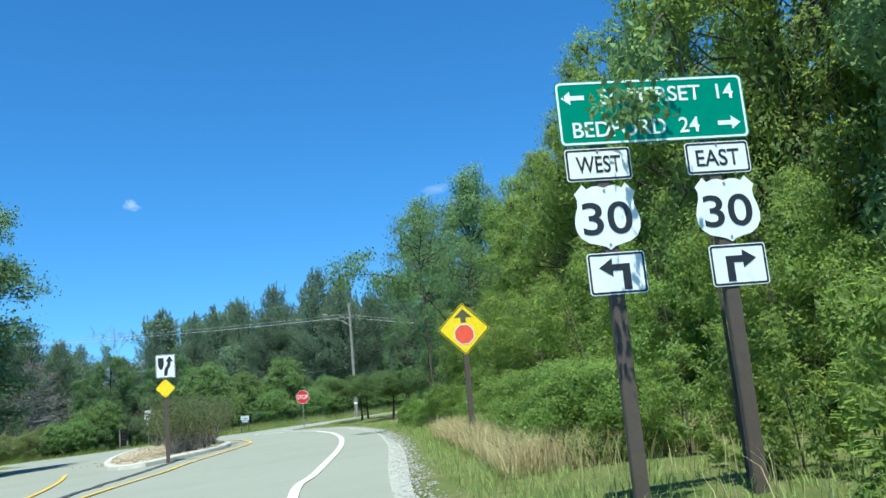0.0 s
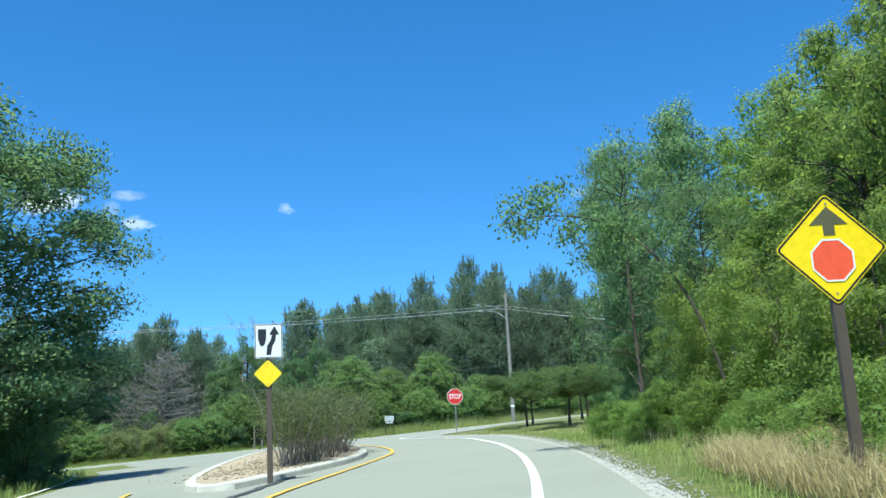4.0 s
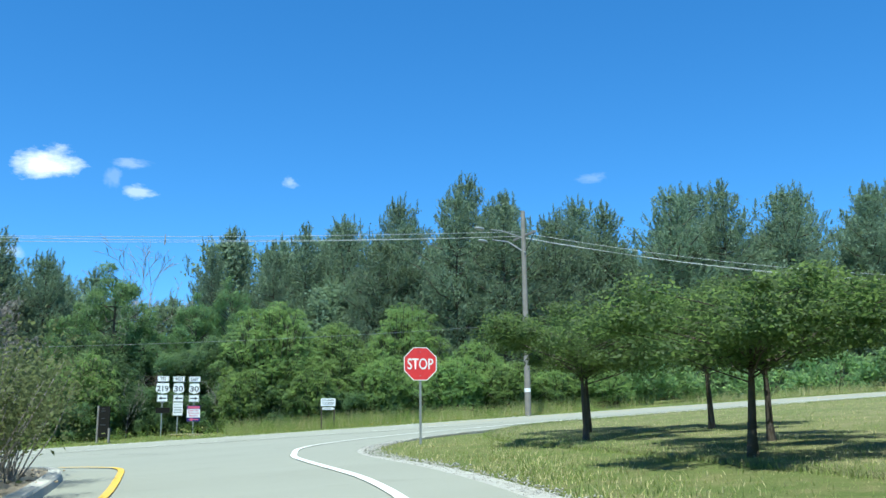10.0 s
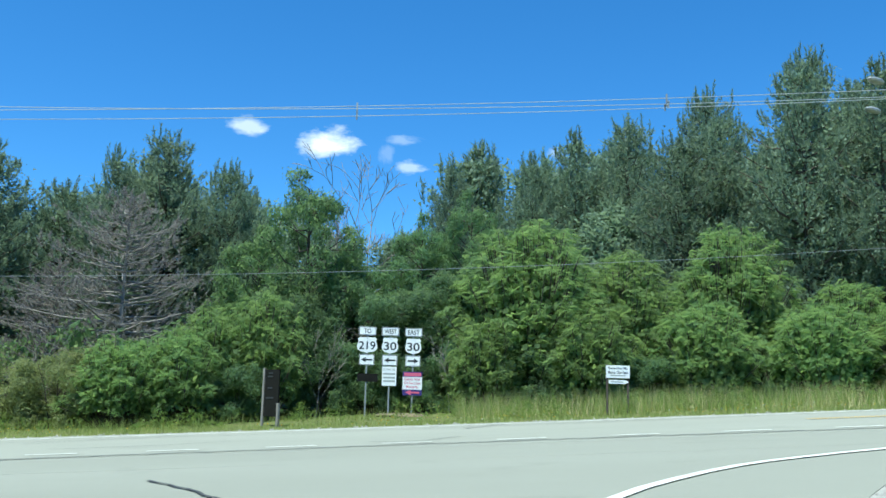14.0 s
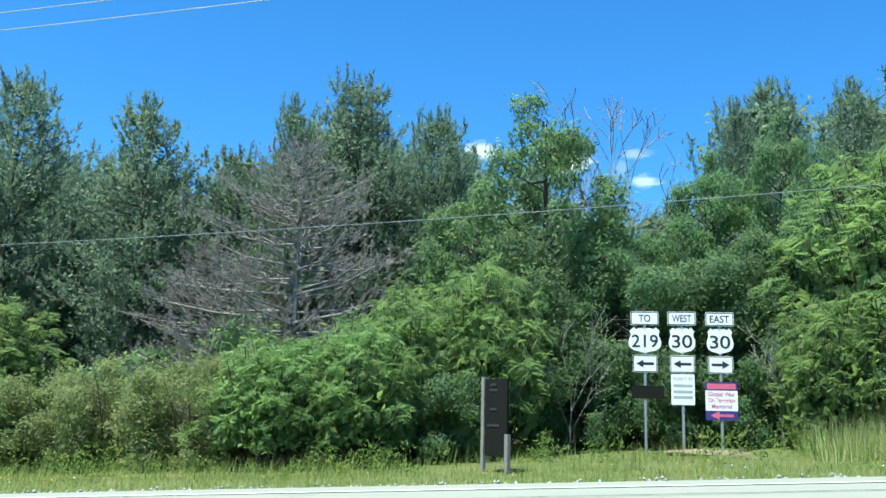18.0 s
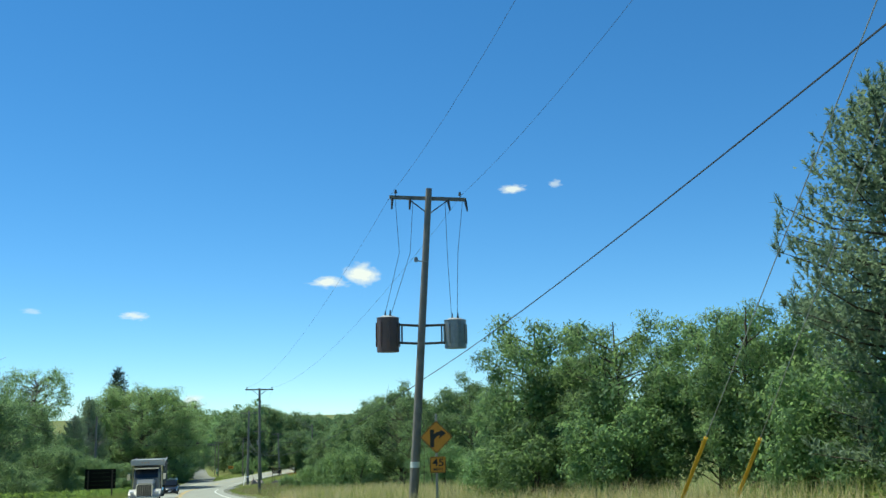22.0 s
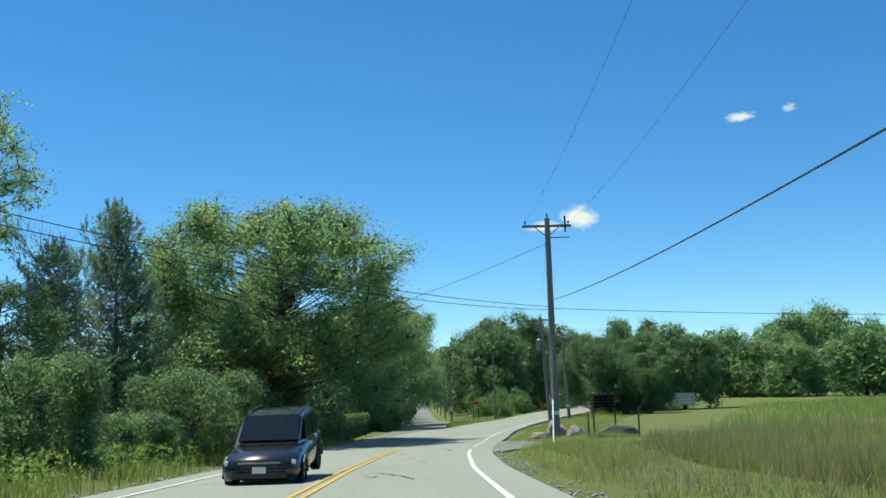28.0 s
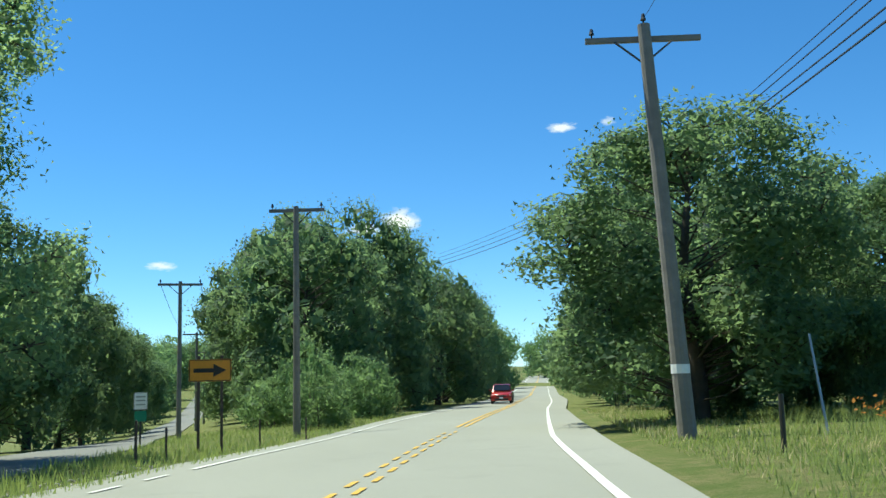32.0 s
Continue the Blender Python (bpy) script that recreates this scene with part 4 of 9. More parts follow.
# gravel at the edges of the paving
def stones(name, line, width, count, lo, hi, material, label, seed, lift=0.0):
    r = np.random.default_rng(seed)
    s = r.integers(0, len(line) - 1, count)
    f = r.random(count)[:, None]
    p = line[s] * (1 - f) + line[s + 1] * f
    p = p + r.normal(size=p.shape) * width
    z = land(p[:, 0], p[:, 1]) + lift
    c = np.concatenate([p, z[:, None]], 1)
    oct_ = np.array([[1, 0, 0], [0, 1, 0], [-1, 0, 0], [0, -1, 0], [0, 0, 0.75], [0, 0, -0.5]])
    of = np.array([[0, 1, 4], [1, 2, 4], [2, 3, 4], [3, 0, 4], [1, 0, 5], [2, 1, 5], [3, 2, 5], [0, 3, 5]])
    sz = r.uniform(lo, hi, count)
    ang = r.uniform(0, math.tau, count)
    v = oct_[None] * (1 + 0.35 * r.normal(size=(count, 6, 1)))
    x = v[..., 0] * np.cos(ang)[:, None] - v[..., 1] * np.sin(ang)[:, None]
    y = v[..., 0] * np.sin(ang)[:, None] + v[..., 1] * np.cos(ang)[:, None]
    V = np.stack([x, y, v[..., 2]], -1) * sz[:, None, None] + c[:, None]
    F = (np.arange(count)[:, None, None] * 6 + of[None]).reshape(-1, 3)
    return tagged(array_part(name, V.reshape(-1, 3), F, material), label, "gravel", kind="stuff")


pe = PARK_EDGE[(PARK_EDGE[:, 1] > 2) & (PARK_EDGE[:, 1] < 70)]
gl = strip("gravel_edge", side(pe, 0.1), side(pe, -0.12 - 0.25 * np.sin(np.linspace(0, 9, len(pe))) ** 2), 0.016, M_GRAVEL, 2, 0.1)
tagged(gl, "strip of pale crushed stone along the park road", "gravel", kind="structure")
stones("gravel", side(pe, -0.3), 0.17, 9000, 0.008, 0.028, M_GRAVEL, "loose pale crushed stone along the park road", 3, 0.015)
nh = side(HIGHWAY, -5.0)
stones("gravel", nh[(nh[:, 0] < 40) & (nh[:, 0] > -146)], 0.28, 2600, 0.015, 0.05, M_GRAVEL, "loose grey grit along the highway shoulder", 4, 0.01)
sh = side(HIGHWAY, 5.0)
stones("gravel", sh[(sh[:, 0] < -30) & (sh[:, 0] > -200)], 0.3, 2200, 0.015, 0.05, M_GRAVEL, "loose grey grit along the highway shoulder", 6, 0.01)

# traffic island with kerb stones
ISLE = spline([(6.9, 30.2), (9.1, 33.2), (11.7, 37.6), (13.7, 43.2), (15.2, 49.4), (15.9, 55.5), (15.9, 59.2), (15.0, 61.0), (13.4, 60.4), (11.6, 55.5), (9.6, 48.5), (7.6, 40.5), (6.2, 33.5), (6.1, 30.8), (6.9, 30.2)], 0.3)
isle = resample(ISLE, 132)[:-1]
island = tagged(new("traffic_island"), "raised traffic island with pale concrete kerb and wood-chip mulch", "traffic island", kind="structure")
cen = isle.mean(0)
bm = bmesh.new()
top = [bm.verts.new((x, y, gz(x, y) + 0.15)) for x, y in isle * 0.985 + cen * 0.015]
bm.faces.new(top)
bmesh.ops.triangulate(bm, faces=bm.faces[:])
part("mulch_bed", bm, M_MULCH, island)
inner = side(np.vstack([isle, isle[:1]]), 0.3)[:-1]
for i in range(0, len(isle), 3):
    bm = bmesh.new()
    ks = [(i + j) % len(isle) for j in range(4)]
    sec = []
    for q, k in enumerate(ks):
        o, w = Vector(isle[k]), Vector(inner[k])
        if q in (0, 3):
            nb = Vector(isle[ks[1] if q == 0 else ks[2]])
            o = o + (nb - o) * 0.025
        zz = gz(*isle[k])
        sec.append([bm.verts.new((o.x, o.y, zz - 0.1)), bm.verts.new((o.x + (w.x - o.x) * 0.18, o.y + (w.y - o.y) * 0.18, zz + 0.14)),
                    bm.verts.new((o.x + (w.x - o.x) * 0.3, o.y + (w.y - o.y) * 0.3, zz + 0.175)), bm.verts.new((w.x, w.y, zz + 0.18)), bm.verts.new((w.x, w.y, zz - 0.1))])
    for u, w in zip(sec, sec[1:]):
        for k in range(5):
            bm.faces.new((u[k], u[(k + 1) % 5], w[(k + 1) % 5], w[k]))
    bm.faces.new(sec[0][::-1])
    bm.faces.new(sec[-1])
    part("kerb_stone", bm, M_CONC, island)

# ---- poles and wires ----
def insulator(parent, x, z, y=0.0, s=1.0, label=""):
    bm = bmesh.new()
    tube(bm, [(x, y, z), (x, y, z + 0.1 * s)], 0.016, 0.016, 6)
    for k in range(3):
        tube(bm, [(x, y, z + (0.08 + 0.05 * k) * s), (x, y, z + (0.1 + 0.05 * k) * s), (x, y, z + (0.125 + 0.05 * k) * s)], (0.065 - 0.008 * k) * s, (0.035 - 0.004 * k) * s, 8)
    return part("insulator", bm, M_DARKSTEEL, parent, label)


def utility_pole(x, y, top, label, arm=None, arm_turn=90.0, lean=(0, 0), r=0.15, band=None, low=None, pins=(-1.0, 0.0, 1.0), double=False):
    """A wooden pole; arm: height of the crossarm under the top and its half length; arm_turn: which way the arm points."""
    z0 = gz(x, y) - 0.3 if low is None else low
    h = top - z0
    t = thing("utility_pole", label, "utility pole", pose(x, y, z0), "utility poles")
    bm = bmesh.new()
    tube(bm, [(lean[0] * f, lean[1] * f, h * f) for f in (0, 0.25, 0.5, 0.75, 1)], r, r * 0.68, 12)
    bmesh.ops.recalc_face_normals(bm, faces=bm.faces[:])
    part("pole_shaft", bm, M_POLE, t)
    if band:
        f = (band - z0) / h
        bm = bmesh.new()
        tube(bm, [(lean[0] * f, lean[1] * f, h * f - 0.09), (lean[0] * f, lean[1] * f, h * f + 0.09)], r * (1 - 0.32 * f) + 0.008, None, 12)
        part("reflector_band", bm, M_SIGNWHITE, t, "white reflective band")
    if arm:
        dz, half = arm
        base = Matrix.Translation((lean[0], lean[1], h - dz)) @ Matrix.Rotation(radians(arm_turn), 4, "Z")
        for s in ((-1, 1) if double else (1,)):
            bm = bmesh.new()
            box(bm, 0, s * (r * 0.72 + 0.045), 0, half * 2, 0.09, 0.12, base, 0.008)
            ca = part("crossarm", bm, M_POLE, t)
        for s in (-1, 1):
            bm = bmesh.new()
            tube(bm, [base @ Vector((s * half * 0.5, 0.12, -0.06)), base @ Vector((0, 0.12, -0.55))], 0.022, None, 6)
            part("brace", bm, M_DARKSTEEL, t)
        for q in pins:
            if abs(q) < 0.05:
                bm = bmesh.new()
                tube(bm, [(lean[0], lean[1], h), (lean[0], lean[1], h + 0.12)], 0.02, None, 6)
                tube(bm, [(lean[0], lean[1], h + 0.1), (lean[0], lean[1], h + 0.16), (lean[0], lean[1], h + 0.24)], 0.06, 0.03, 8)
                part("insulator", bm, M_DARKSTEEL, t)
            else:
                p = base @ Vector((q * half * 0.93, r * 0.72 + 0.045, 0.06))
                bm = bmesh.new()
                tube(bm, [p, p + Vector((0, 0, 0.09))], 0.016, None, 6)
                tube(bm, [p + Vector((0, 0, 0.08)), p + Vector((0, 0, 0.13)), p + Vector((0, 0, 0.2))], 0.06, 0.03, 8)
                part("insulator", bm, M_DARKSTEEL, t)
    return t, z0, h


def can(parent, x, y, z, r, h, material, label, sx=1.0):
    """A pole transformer: drum with lid, bushings and a bracket."""
    bm = bmesh.new()
    tube(bm, [(x, y, z - h / 2), (x, y, z - h / 2 + 0.03), (x, y, z), (x, y, z + h / 2 - 0.05), (x, y, z + h / 2)], r, r, 20)
    c = part("transformer", bm, material, parent, label)
    bm = bmesh.new()
    tube(bm, [(x, y, z + h / 2), (x, y, z + h / 2 + 0.03), (x, y, z + h / 2 + 0.07)], r * 1.05, r * 0.5, 20)
    part("lid", bm, M_STEEL, c)
    for s in (-0.5, 0.5):
        bm = bmesh.new()
        tube(bm, [(x + s * r, y + s * 0.1, z + h / 2), (x + s * r, y + s * 0.1, z + h / 2 + 0.12)], 0.05, 0.03, 8)
        tube(bm, [(x + s * r, y + s * 0.1, z + h / 2 + 0.1), (x + s * r, y + s * 0.1, z + h / 2 + 0.24)], 0.03, 0.02, 8)
        part("bushing", bm, M_DARKSTEEL, c)
    for k in range(8):
        a = k * math.tau / 8
        bm = bmesh.new()
        box(bm, r + 0.02, 0, 0, 0.04, 0.03, h * 0.7, Matrix.Translation((x, y, z)) @ Matrix.Rotation(a, 4, "Z"))
        part("cooling_rib", bm, material, c)
    return c


def wire(a, b, sag, r, label="", n=18, material=None):
    a, b = Vector(a), Vector(b)
    bm = bmesh.new()
    tube(bm, [a.lerp(b, i / n) - Vector((0, 0, sag * 4 * (i / n) * (1 - i / n))) for i in range(n + 1)], r, None, 5)
    ob = part("overhead_wire", bm, material or M_WIRE)
    return tagged(ob, label or "thin dark overhead power wire between poles", "wire", "overhead wires")


M_WIRE = worn("wire_dark", (0.05, 0.055, 0.06), (0.035, 0.038, 0.04), 3, 20, 0.6)
M_WIREBRIGHT = worn("wire_bare_aluminium", (0.62, 0.63, 0.62), (0.5, 0.5, 0.5), 3, 20, 0.45, 0.3)

# the pole by the junction with two street-light heads
t0, zb, ph = utility_pole(38.4, 82.5, 14.72, "weathered wooden utility pole with two street lights on brackets", None, r=0.17, band=5.1, low=3.4)
bm = bmesh.new()
tube(bm, [(0, -0.15, ph - 2.3), (-0.5, 0.9, ph - 1.55), (-0.9, 2.0, ph - 1.25)], 0.045, 0.035, 8)
part("bracket_arm", bm, M_STEEL, t0)
bm = bmesh.new()
tube(bm, [(0, 0, ph - 1.5), (-1.2, 0.1, ph - 1.15), (-1.9, 0.15, ph - 1.12)], 0.045, 0.035, 8)
part("bracket_arm", bm, M_STEEL, t0)
for q in ((-1.25, 2.55, ph - 1.24), (-2.5, 0.2, ph - 1.1)):
    bm = bmesh.new()
    r_ = bmesh.ops.create_icosphere(bm, subdivisions=2, radius=1.0)
    bmesh.ops.transform(bm, matrix=Matrix.Translation(q) @ Matrix.Rotation(0.5, 4, "Z") @ Matrix.Diagonal((0.42, 0.17, 0.1, 1)), verts=r_["verts"])
    part("lamp_head", bm, M_SIGNGREY, t0, "grey cobra-head street lamp")
bm = bmesh.new()
box(bm, 0.05, 0, ph - 1.35, 0.1, 2.6, 0.12, None, 0.008)
part("crossarm", bm, M_POLE, t0)
bm = bmesh.new()
tube(bm, [(0.1, -1.2, ph - 1.3), (0.1, 0, ph - 2.2)], 0.025, None, 6)
part("brace", bm, M_DARKSTEEL, t0)

POLE_W = "weathered wooden utility pole with a crossarm and insulators"
t1, zb1, ph1 = utility_pole(-4.7, 85.15, 12.15, "wooden utility pole with double crossarm, cutouts and a capacitor box", (0.85, 1.22), 73, r=0.16, band=2.55, pins=(-0.95, -0.3, 0.95, 0.3), double=True, low=0.9)
bm = bmesh.new()
box(bm, 0.26, 0.1, ph1 - 3.3, 0.26, 0.3, 0.55, None, 0.03)
bx = part("capacitor_box", bm, M_STEEL, t1, "pale grey metal box")
for q in (-0.08, 0.08):
    bm = bmesh.new()
    tube(bm, [(0.26, 0.1 + q, ph1 - 3.03), (0.26, 0.1 + q, ph1 - 2.75)], 0.035, 0.02, 8)
    part("bushing", bm, M_DARKSTEEL, bx)
for yy, zz in ((-0.75, ph1 - 3.8), (-0.6, ph1 - 2.2)):
    bm = bmesh.new()
    tube(bm, [(0, 0, zz), (-0.1, yy * 0.6, zz + 0.08), (-0.1, yy, zz)], 0.02, None, 6)
    box(bm, -0.1, yy, zz, 0.16, 0.14, 0.2, None, 0.02)
    part("cutout", bm, M_STEEL if zz < ph1 - 3 else M_DARKSTEEL, t1)
for q in (-1.2, -0.85, 0.85, 1.25):
    bm = bmesh.new()
    mm = Matrix.Rotation(radians(73), 4, "Z")
    p = mm @ Vector((q, -0.2, ph1 - 1.0))
    tube(bm, [p, p + Vector((-0.12, -0.2, -0.28))], 0.055, 0.03, 8)
    part("strain_insulator", bm, M_DARKSTEEL, t1)

t2, zb2, ph2 = utility_pole(-31.5, 85.2, 9.95, "wooden utility pole carrying two large transformers", (0.3, 1.32), 90, (-0.15, 0.75), 0.15, 0.95, pins=(-0.9, 0.9))
zc = 5.05 - zb2
lx, ly = -0.1, 0.42
can(t2, lx, ly - 1.12, zc, 0.36, 1.1, worn("rusty_drum", (0.2, 0.13, 0.115), (0.12, 0.1, 0.1), 3, 30, 0.6, 0.3), "rust-stained grey transformer drum")
can(t2, lx, ly + 1.12, zc + 0.02, 0.36, 0.92, M_STEEL, "grey transformer drum")
for s in (-1, 1):
    for dz in (-0.28, 0.3):
        bm = bmesh.new()
        tube(bm, [(lx, ly + s * 0.1, zc + dz), (lx, ly + s * 0.8, zc + dz + 0.03)], 0.045, None, 6)
        part("bracket", bm, M_DARKSTEEL, t2)
    bm = bmesh.new()
    tube(bm, [(lx, ly + s * 0.66, zc - 0.28), (lx, ly + s * 0.66, zc + 0.34)], 0.03, None, 6)
    part("bracket", bm, M_DARKSTEEL, t2)
    for k, q in enumerate((0.55, 1.15)):
        bm = bmesh.new()
        tube(bm, [(-0.15, 0.75 + s * q, ph2 - 0.4), (-0.12, 0.7 + s * (q * 0.6 + 0.3), ph2 - 2.2), (lx, ly + s * (1.0 + 0.2 * k), zc + 0.7)], 0.008, None, 4)
        part("drop_lead", bm, M_WIRE, t2)
        bm = bmesh.new()
        tube(bm, [(-0.15, 0.75 + s * (q + 0.1), ph2 - 0.38), (-0.05, 0.75 + s * (q + 0.14), ph2 - 0.75)], 0.05, 0.03, 8)
        part("cutout", bm, M_DARKSTEEL, t2)
bm = bmesh.new()
tube(bm, [(0, 0.6, ph2 - 2.5), (0, 0.28, ph2 - 2.48)], 0.02, None, 6)
box(bm, 0, 0.24, ph2 - 2.44, 0.1, 0.12, 0.16, None, 0.02)
part("arrester", bm, M_STEEL, t2)

utility_pole(-89.0, 82.9, 4.95, POLE_W, (0.12, 1.25), 92, (-0.1, -0.1), 0.14, pins=(-0.95, 0.95))
t3, zb3, ph3 = utility_pole(-142.1, 83.45, 3.2, "tall wooden utility pole where many cables meet", (0.35, 1.2), 92, (-0.3, 0.05), 0.19, -6.1, pins=(-0.95, 0, 0.95))
bm = bmesh.new()
box(bm, -0.2, 0.9, ph3 - 0.3, 0.08, 0.08, 0.8, None, 0.01)
part("cutout", bm, M_DARKSTEEL, t3)
bm = bmesh.new()
tube(bm, [(-0.25, 0.1, ph3 - 0.95), (-0.25, 1.1, ph3 - 0.95)], 0.025, None, 6)
part("bracket", bm, M_DARKSTEEL, t3)
t4, zb4, ph4 = utility_pole(-172.7, 86.7, -0.05, "leaning wooden utility pole with a small transformer", (0.25, 1.2), 84, (-0.55, -0.45), 0.17, None, pins=(-0.95, 0, 0.9))
can(t4, -0.75, -0.55, -2.3 - zb4, 0.24, 0.85, M_STEEL, "grey pole transformer")
bm = bmesh.new()
tube(bm, [(-0.5, -0.4, ph4 - 1.3), (-0.6, -0.75, ph4 - 1.2), (-0.62, -0.8, ph4 - 1.6)], 0.03, None, 6)
part("cutout", bm, M_DARKSTEEL, t4)
utility_pole(-196.3, 91.3, -1.1, POLE_W, (0.25, 1.2), 76, (-0.3, -0.35), 0.19, -8.2, pins=(-0.95, 0))
utility_pole(-212.5, 84.5, -2.2, POLE_W, (0.12, 1.0), 76, (0, 0), 0.14, pins=(-0.95, 0.95))
for i, xx in enumerate((-228.0, -257.0, -285.0, -312.0, -340.0, -368.0)):
    yy = 79.4 - 0.028 * (-xx - 228)
    utility_pole(xx, yy, gz(xx, yy) + 7.8, POLE_W, (0.15, 1.1), 92, (0, 0), 0.13, pins=(-0.95, 0.95))
utility_pole(-184.6, 68.2, -3.7, "old wooden pole among the trees behind the hedge", None, r=0.13)
utility_pole(-115.4, 65.9, 2.8, "wooden utility pole at the wood's edge", None, r=0.15)
utility_pole(-66.0, 64.2, 4.7, "wooden utility pole at the wood's edge", None, r=0.14)
utility_pole(100, 71.5, 15.5, POLE_W, (0.3, 1.2), 60, (0, 0), 0.16)

LINE3 = "bundled pale overhead power wire above the highway"
for o, dz, sg, end_ in ((0.0, 0.0, 0.35, (-4.5, 85.6, 11.45)), (0.25, -0.22, 0.4, (-4.28, 86.3, 11.45)), (-0.2, -0.3, 0.5, (-4.9, 84.2, 11.45))):
    wire((38.3, 83.3 + o, 13.75 + dz), end_, sg, 0.012, LINE3, 26, M_WIREBRIGHT)
    wire((38.4, 83.3 + o, 13.75 + dz), (100, 71.5 + o, 15.0 + dz), 2.2 + sg, 0.012, LINE3, 26, M_WIREBRIGHT)
for f in (0.204, 0.43, 0.745):
    p = Vector((38.3, 83.3, 13.75)).lerp(Vector((-4.4, 85.6, 11.45)), f) - Vector((0, 0, 0.42 * 4 * f * (1 - f)))
    bm = bmesh.new()
    box(bm, 0, 0, -0.14, 0.05, 0.42, 0.04)
    box(bm, 0, 0, -0.02, 0.05, 0.05, 0.4)
    box(bm, 0, 0.16, -0.2, 0.05, 0.04, 0.22)
    box(bm, 0, -0.16, -0.2, 0.05, 0.04, 0.22)
    ob = part("cable_spacer", bm, M_STEEL)
    ob.location = p
    tagged(ob, "grey spacer holding the overhead power wires", "cable spacer", "cable spacers")
wire((38.3, 82.6, 8.6), (-4.6, 85.2, 6.55), 0.55, 0.007, "thin telephone cable along the highway", 24, M_STEEL)
TEL = "thick dark telephone cable along the highway"
wire((-4.8, 85.15, 6.62), (-31.6, 85.7, 3.66), 0.2, 0.011, TEL)
wire((-31.6, 85.7, 3.66), (-89.0, 83.0, -0.9), 0.9, 0.012, TEL)
wire((-89.0, 83.0, -0.9), (-142.1, 83.5, -0.8), 0.5, 0.016, TEL, 24)
for s in (-1, 1):
    wire((-4.9, 85.15 + s, 11.35), (-31.6, 85.95 + s * 1.2, 9.85), 0.6, 0.0045)
    wire((-31.6, 85.95 + s * 1.2, 9.85), (-89.1, 82.8 + s * 1.15, 5.0), 1.3, 0.0045)
    wire((-89.1, 82.8 + s * 1.15, 5.0), (-142.4, 83.5 + s * 1.1, 3.0), 1.0, 0.0045)
wire((-142.4, 83.5, 3.4), (-173.2, 86.3, 0.2), 0.5, 0.005)
wire((-173.2, 86.3, 0.2), (-196.6, 91, -0.9), 0.4, 0.006)
for i, (za, zb_) in enumerate(((-1.2, -3.85), (-1.55, -4.0), (-2.2, -4.35), (-2.35, -4.5))):
    wire((-142.15, 83.5, za), (-173.0, 86.65, zb_ - 0.08), 0.25, 0.012 + 0.003 * i, "dark overhead cable between the poles of the bend", 24)
    wire((-173.0, 86.65, zb_ - 0.08), (-210.0, 99.0, 0.15 - 0.28 * i), 0.15, 0.012 + 0.003 * i, "dark overhead cable running up to the pole among the trees", 24)
    wire((-210.0, 99.0, 0.15 - 0.28 * i), (-262.0, 99.4, 2.3 - 0.35 * i), 0.3, 0.012 + 0.003 * i, "dark overhead cable crossing the highway to the wood", 24)
utility_pole(-210.0, 99.0, 0.4, "wooden utility pole hidden among the roadside trees", None, r=0.15)
for (xa, ya, za), (xb, yb, zb_) in (((-142.2, 83.45, -2.4), (-137.35, 82.75, gz(-137.35, 82.75))),):
    wire((xa, ya, za), (xb, yb, zb_), 0.0, 0.009, "steel guy wire bracing the tall pole", 4, M_STEEL)
    bm = bmesh.new()
    tube(bm, [Vector((xb, yb, zb_)).lerp(Vector((xa, ya, za)), f) for f in (0.0, 0.37)], 0.032, None, 8)
    tagged(part("guy_guard", bm, M_SIGNWHITE), "white plastic guard round a guy wire", "guy guard", "guy guards")
bm = bmesh.new()
p, q = Vector((-142.15, 83.5, -1.2)), Vector((-173.0, 86.45, -3.85))
tube(bm, [p.lerp(q, f) - Vector((0, 0, 0.14)) for f in (0.045, 0.05, 0.085, 0.09)], 0.07, None, 10)
ob = part("splice_case", bm, M_WIRE)
tagged(ob, "black cable splice case hung under the cables", "splice case")
bm = bmesh.new()
tube(bm, [p.lerp(q, 0.13 + 0.012 * math.cos(a)) + Vector((0, 0.14 * math.sin(a), -0.2 + 0.05 * math.sin(a))) for a in np.linspace(0, math.tau, 17)], 0.022, None, 6)
ob = part("cable_loop", bm, M_WIRE)
tagged(ob, "black slack cable loop hung on a strand", "cable loop")
wire((-142.1, 83.4, -1.1), (-115.4, 65.9, 0.5), 0.5, 0.013, "dark cable crossing over the highway")
wire((-142.1, 83.4, -1.25), (-115.4, 65.9, 0.2), 0.55, 0.013, "dark cable crossing over the highway")
wire((-142.2, 83.6, -1.2), (-150, 150, -1.0), 1.0, 0.013, "service cable running across the meadow")
wire((-142.1, 83.3, 1.9), (-176, 62, -1.0), 0.8, 0.012, "thin cable running into the trees")
wire((-172.9, 86.3, -3.2), (-188.5, 70.0, -4.6), 0.75, 0.014, "twisted service cable crossing over the highway")
wire((-115.4, 65.9, 0.4), (-66.0, 64.2, 4.4), 0.9, 0.02, "dark cable along the wood's edge")
for a, b in (((-228.0, 79.4), (-257.0, 78.6)), ((-257.0, 78.6), (-285.0, 77.8)), ((-285.0, 77.8), (-312.0, 77.1))):
    for s in (-1, 1):
        wire((a[0], a[1] + s, gz(*a) + 7.8), (b[0], b[1] + s, gz(*b) + 7.8), 0.4, 0.012)
M_GUARD = paint("guy_guard_yellow", (0.72, 0.42, 0.03), 0.5)
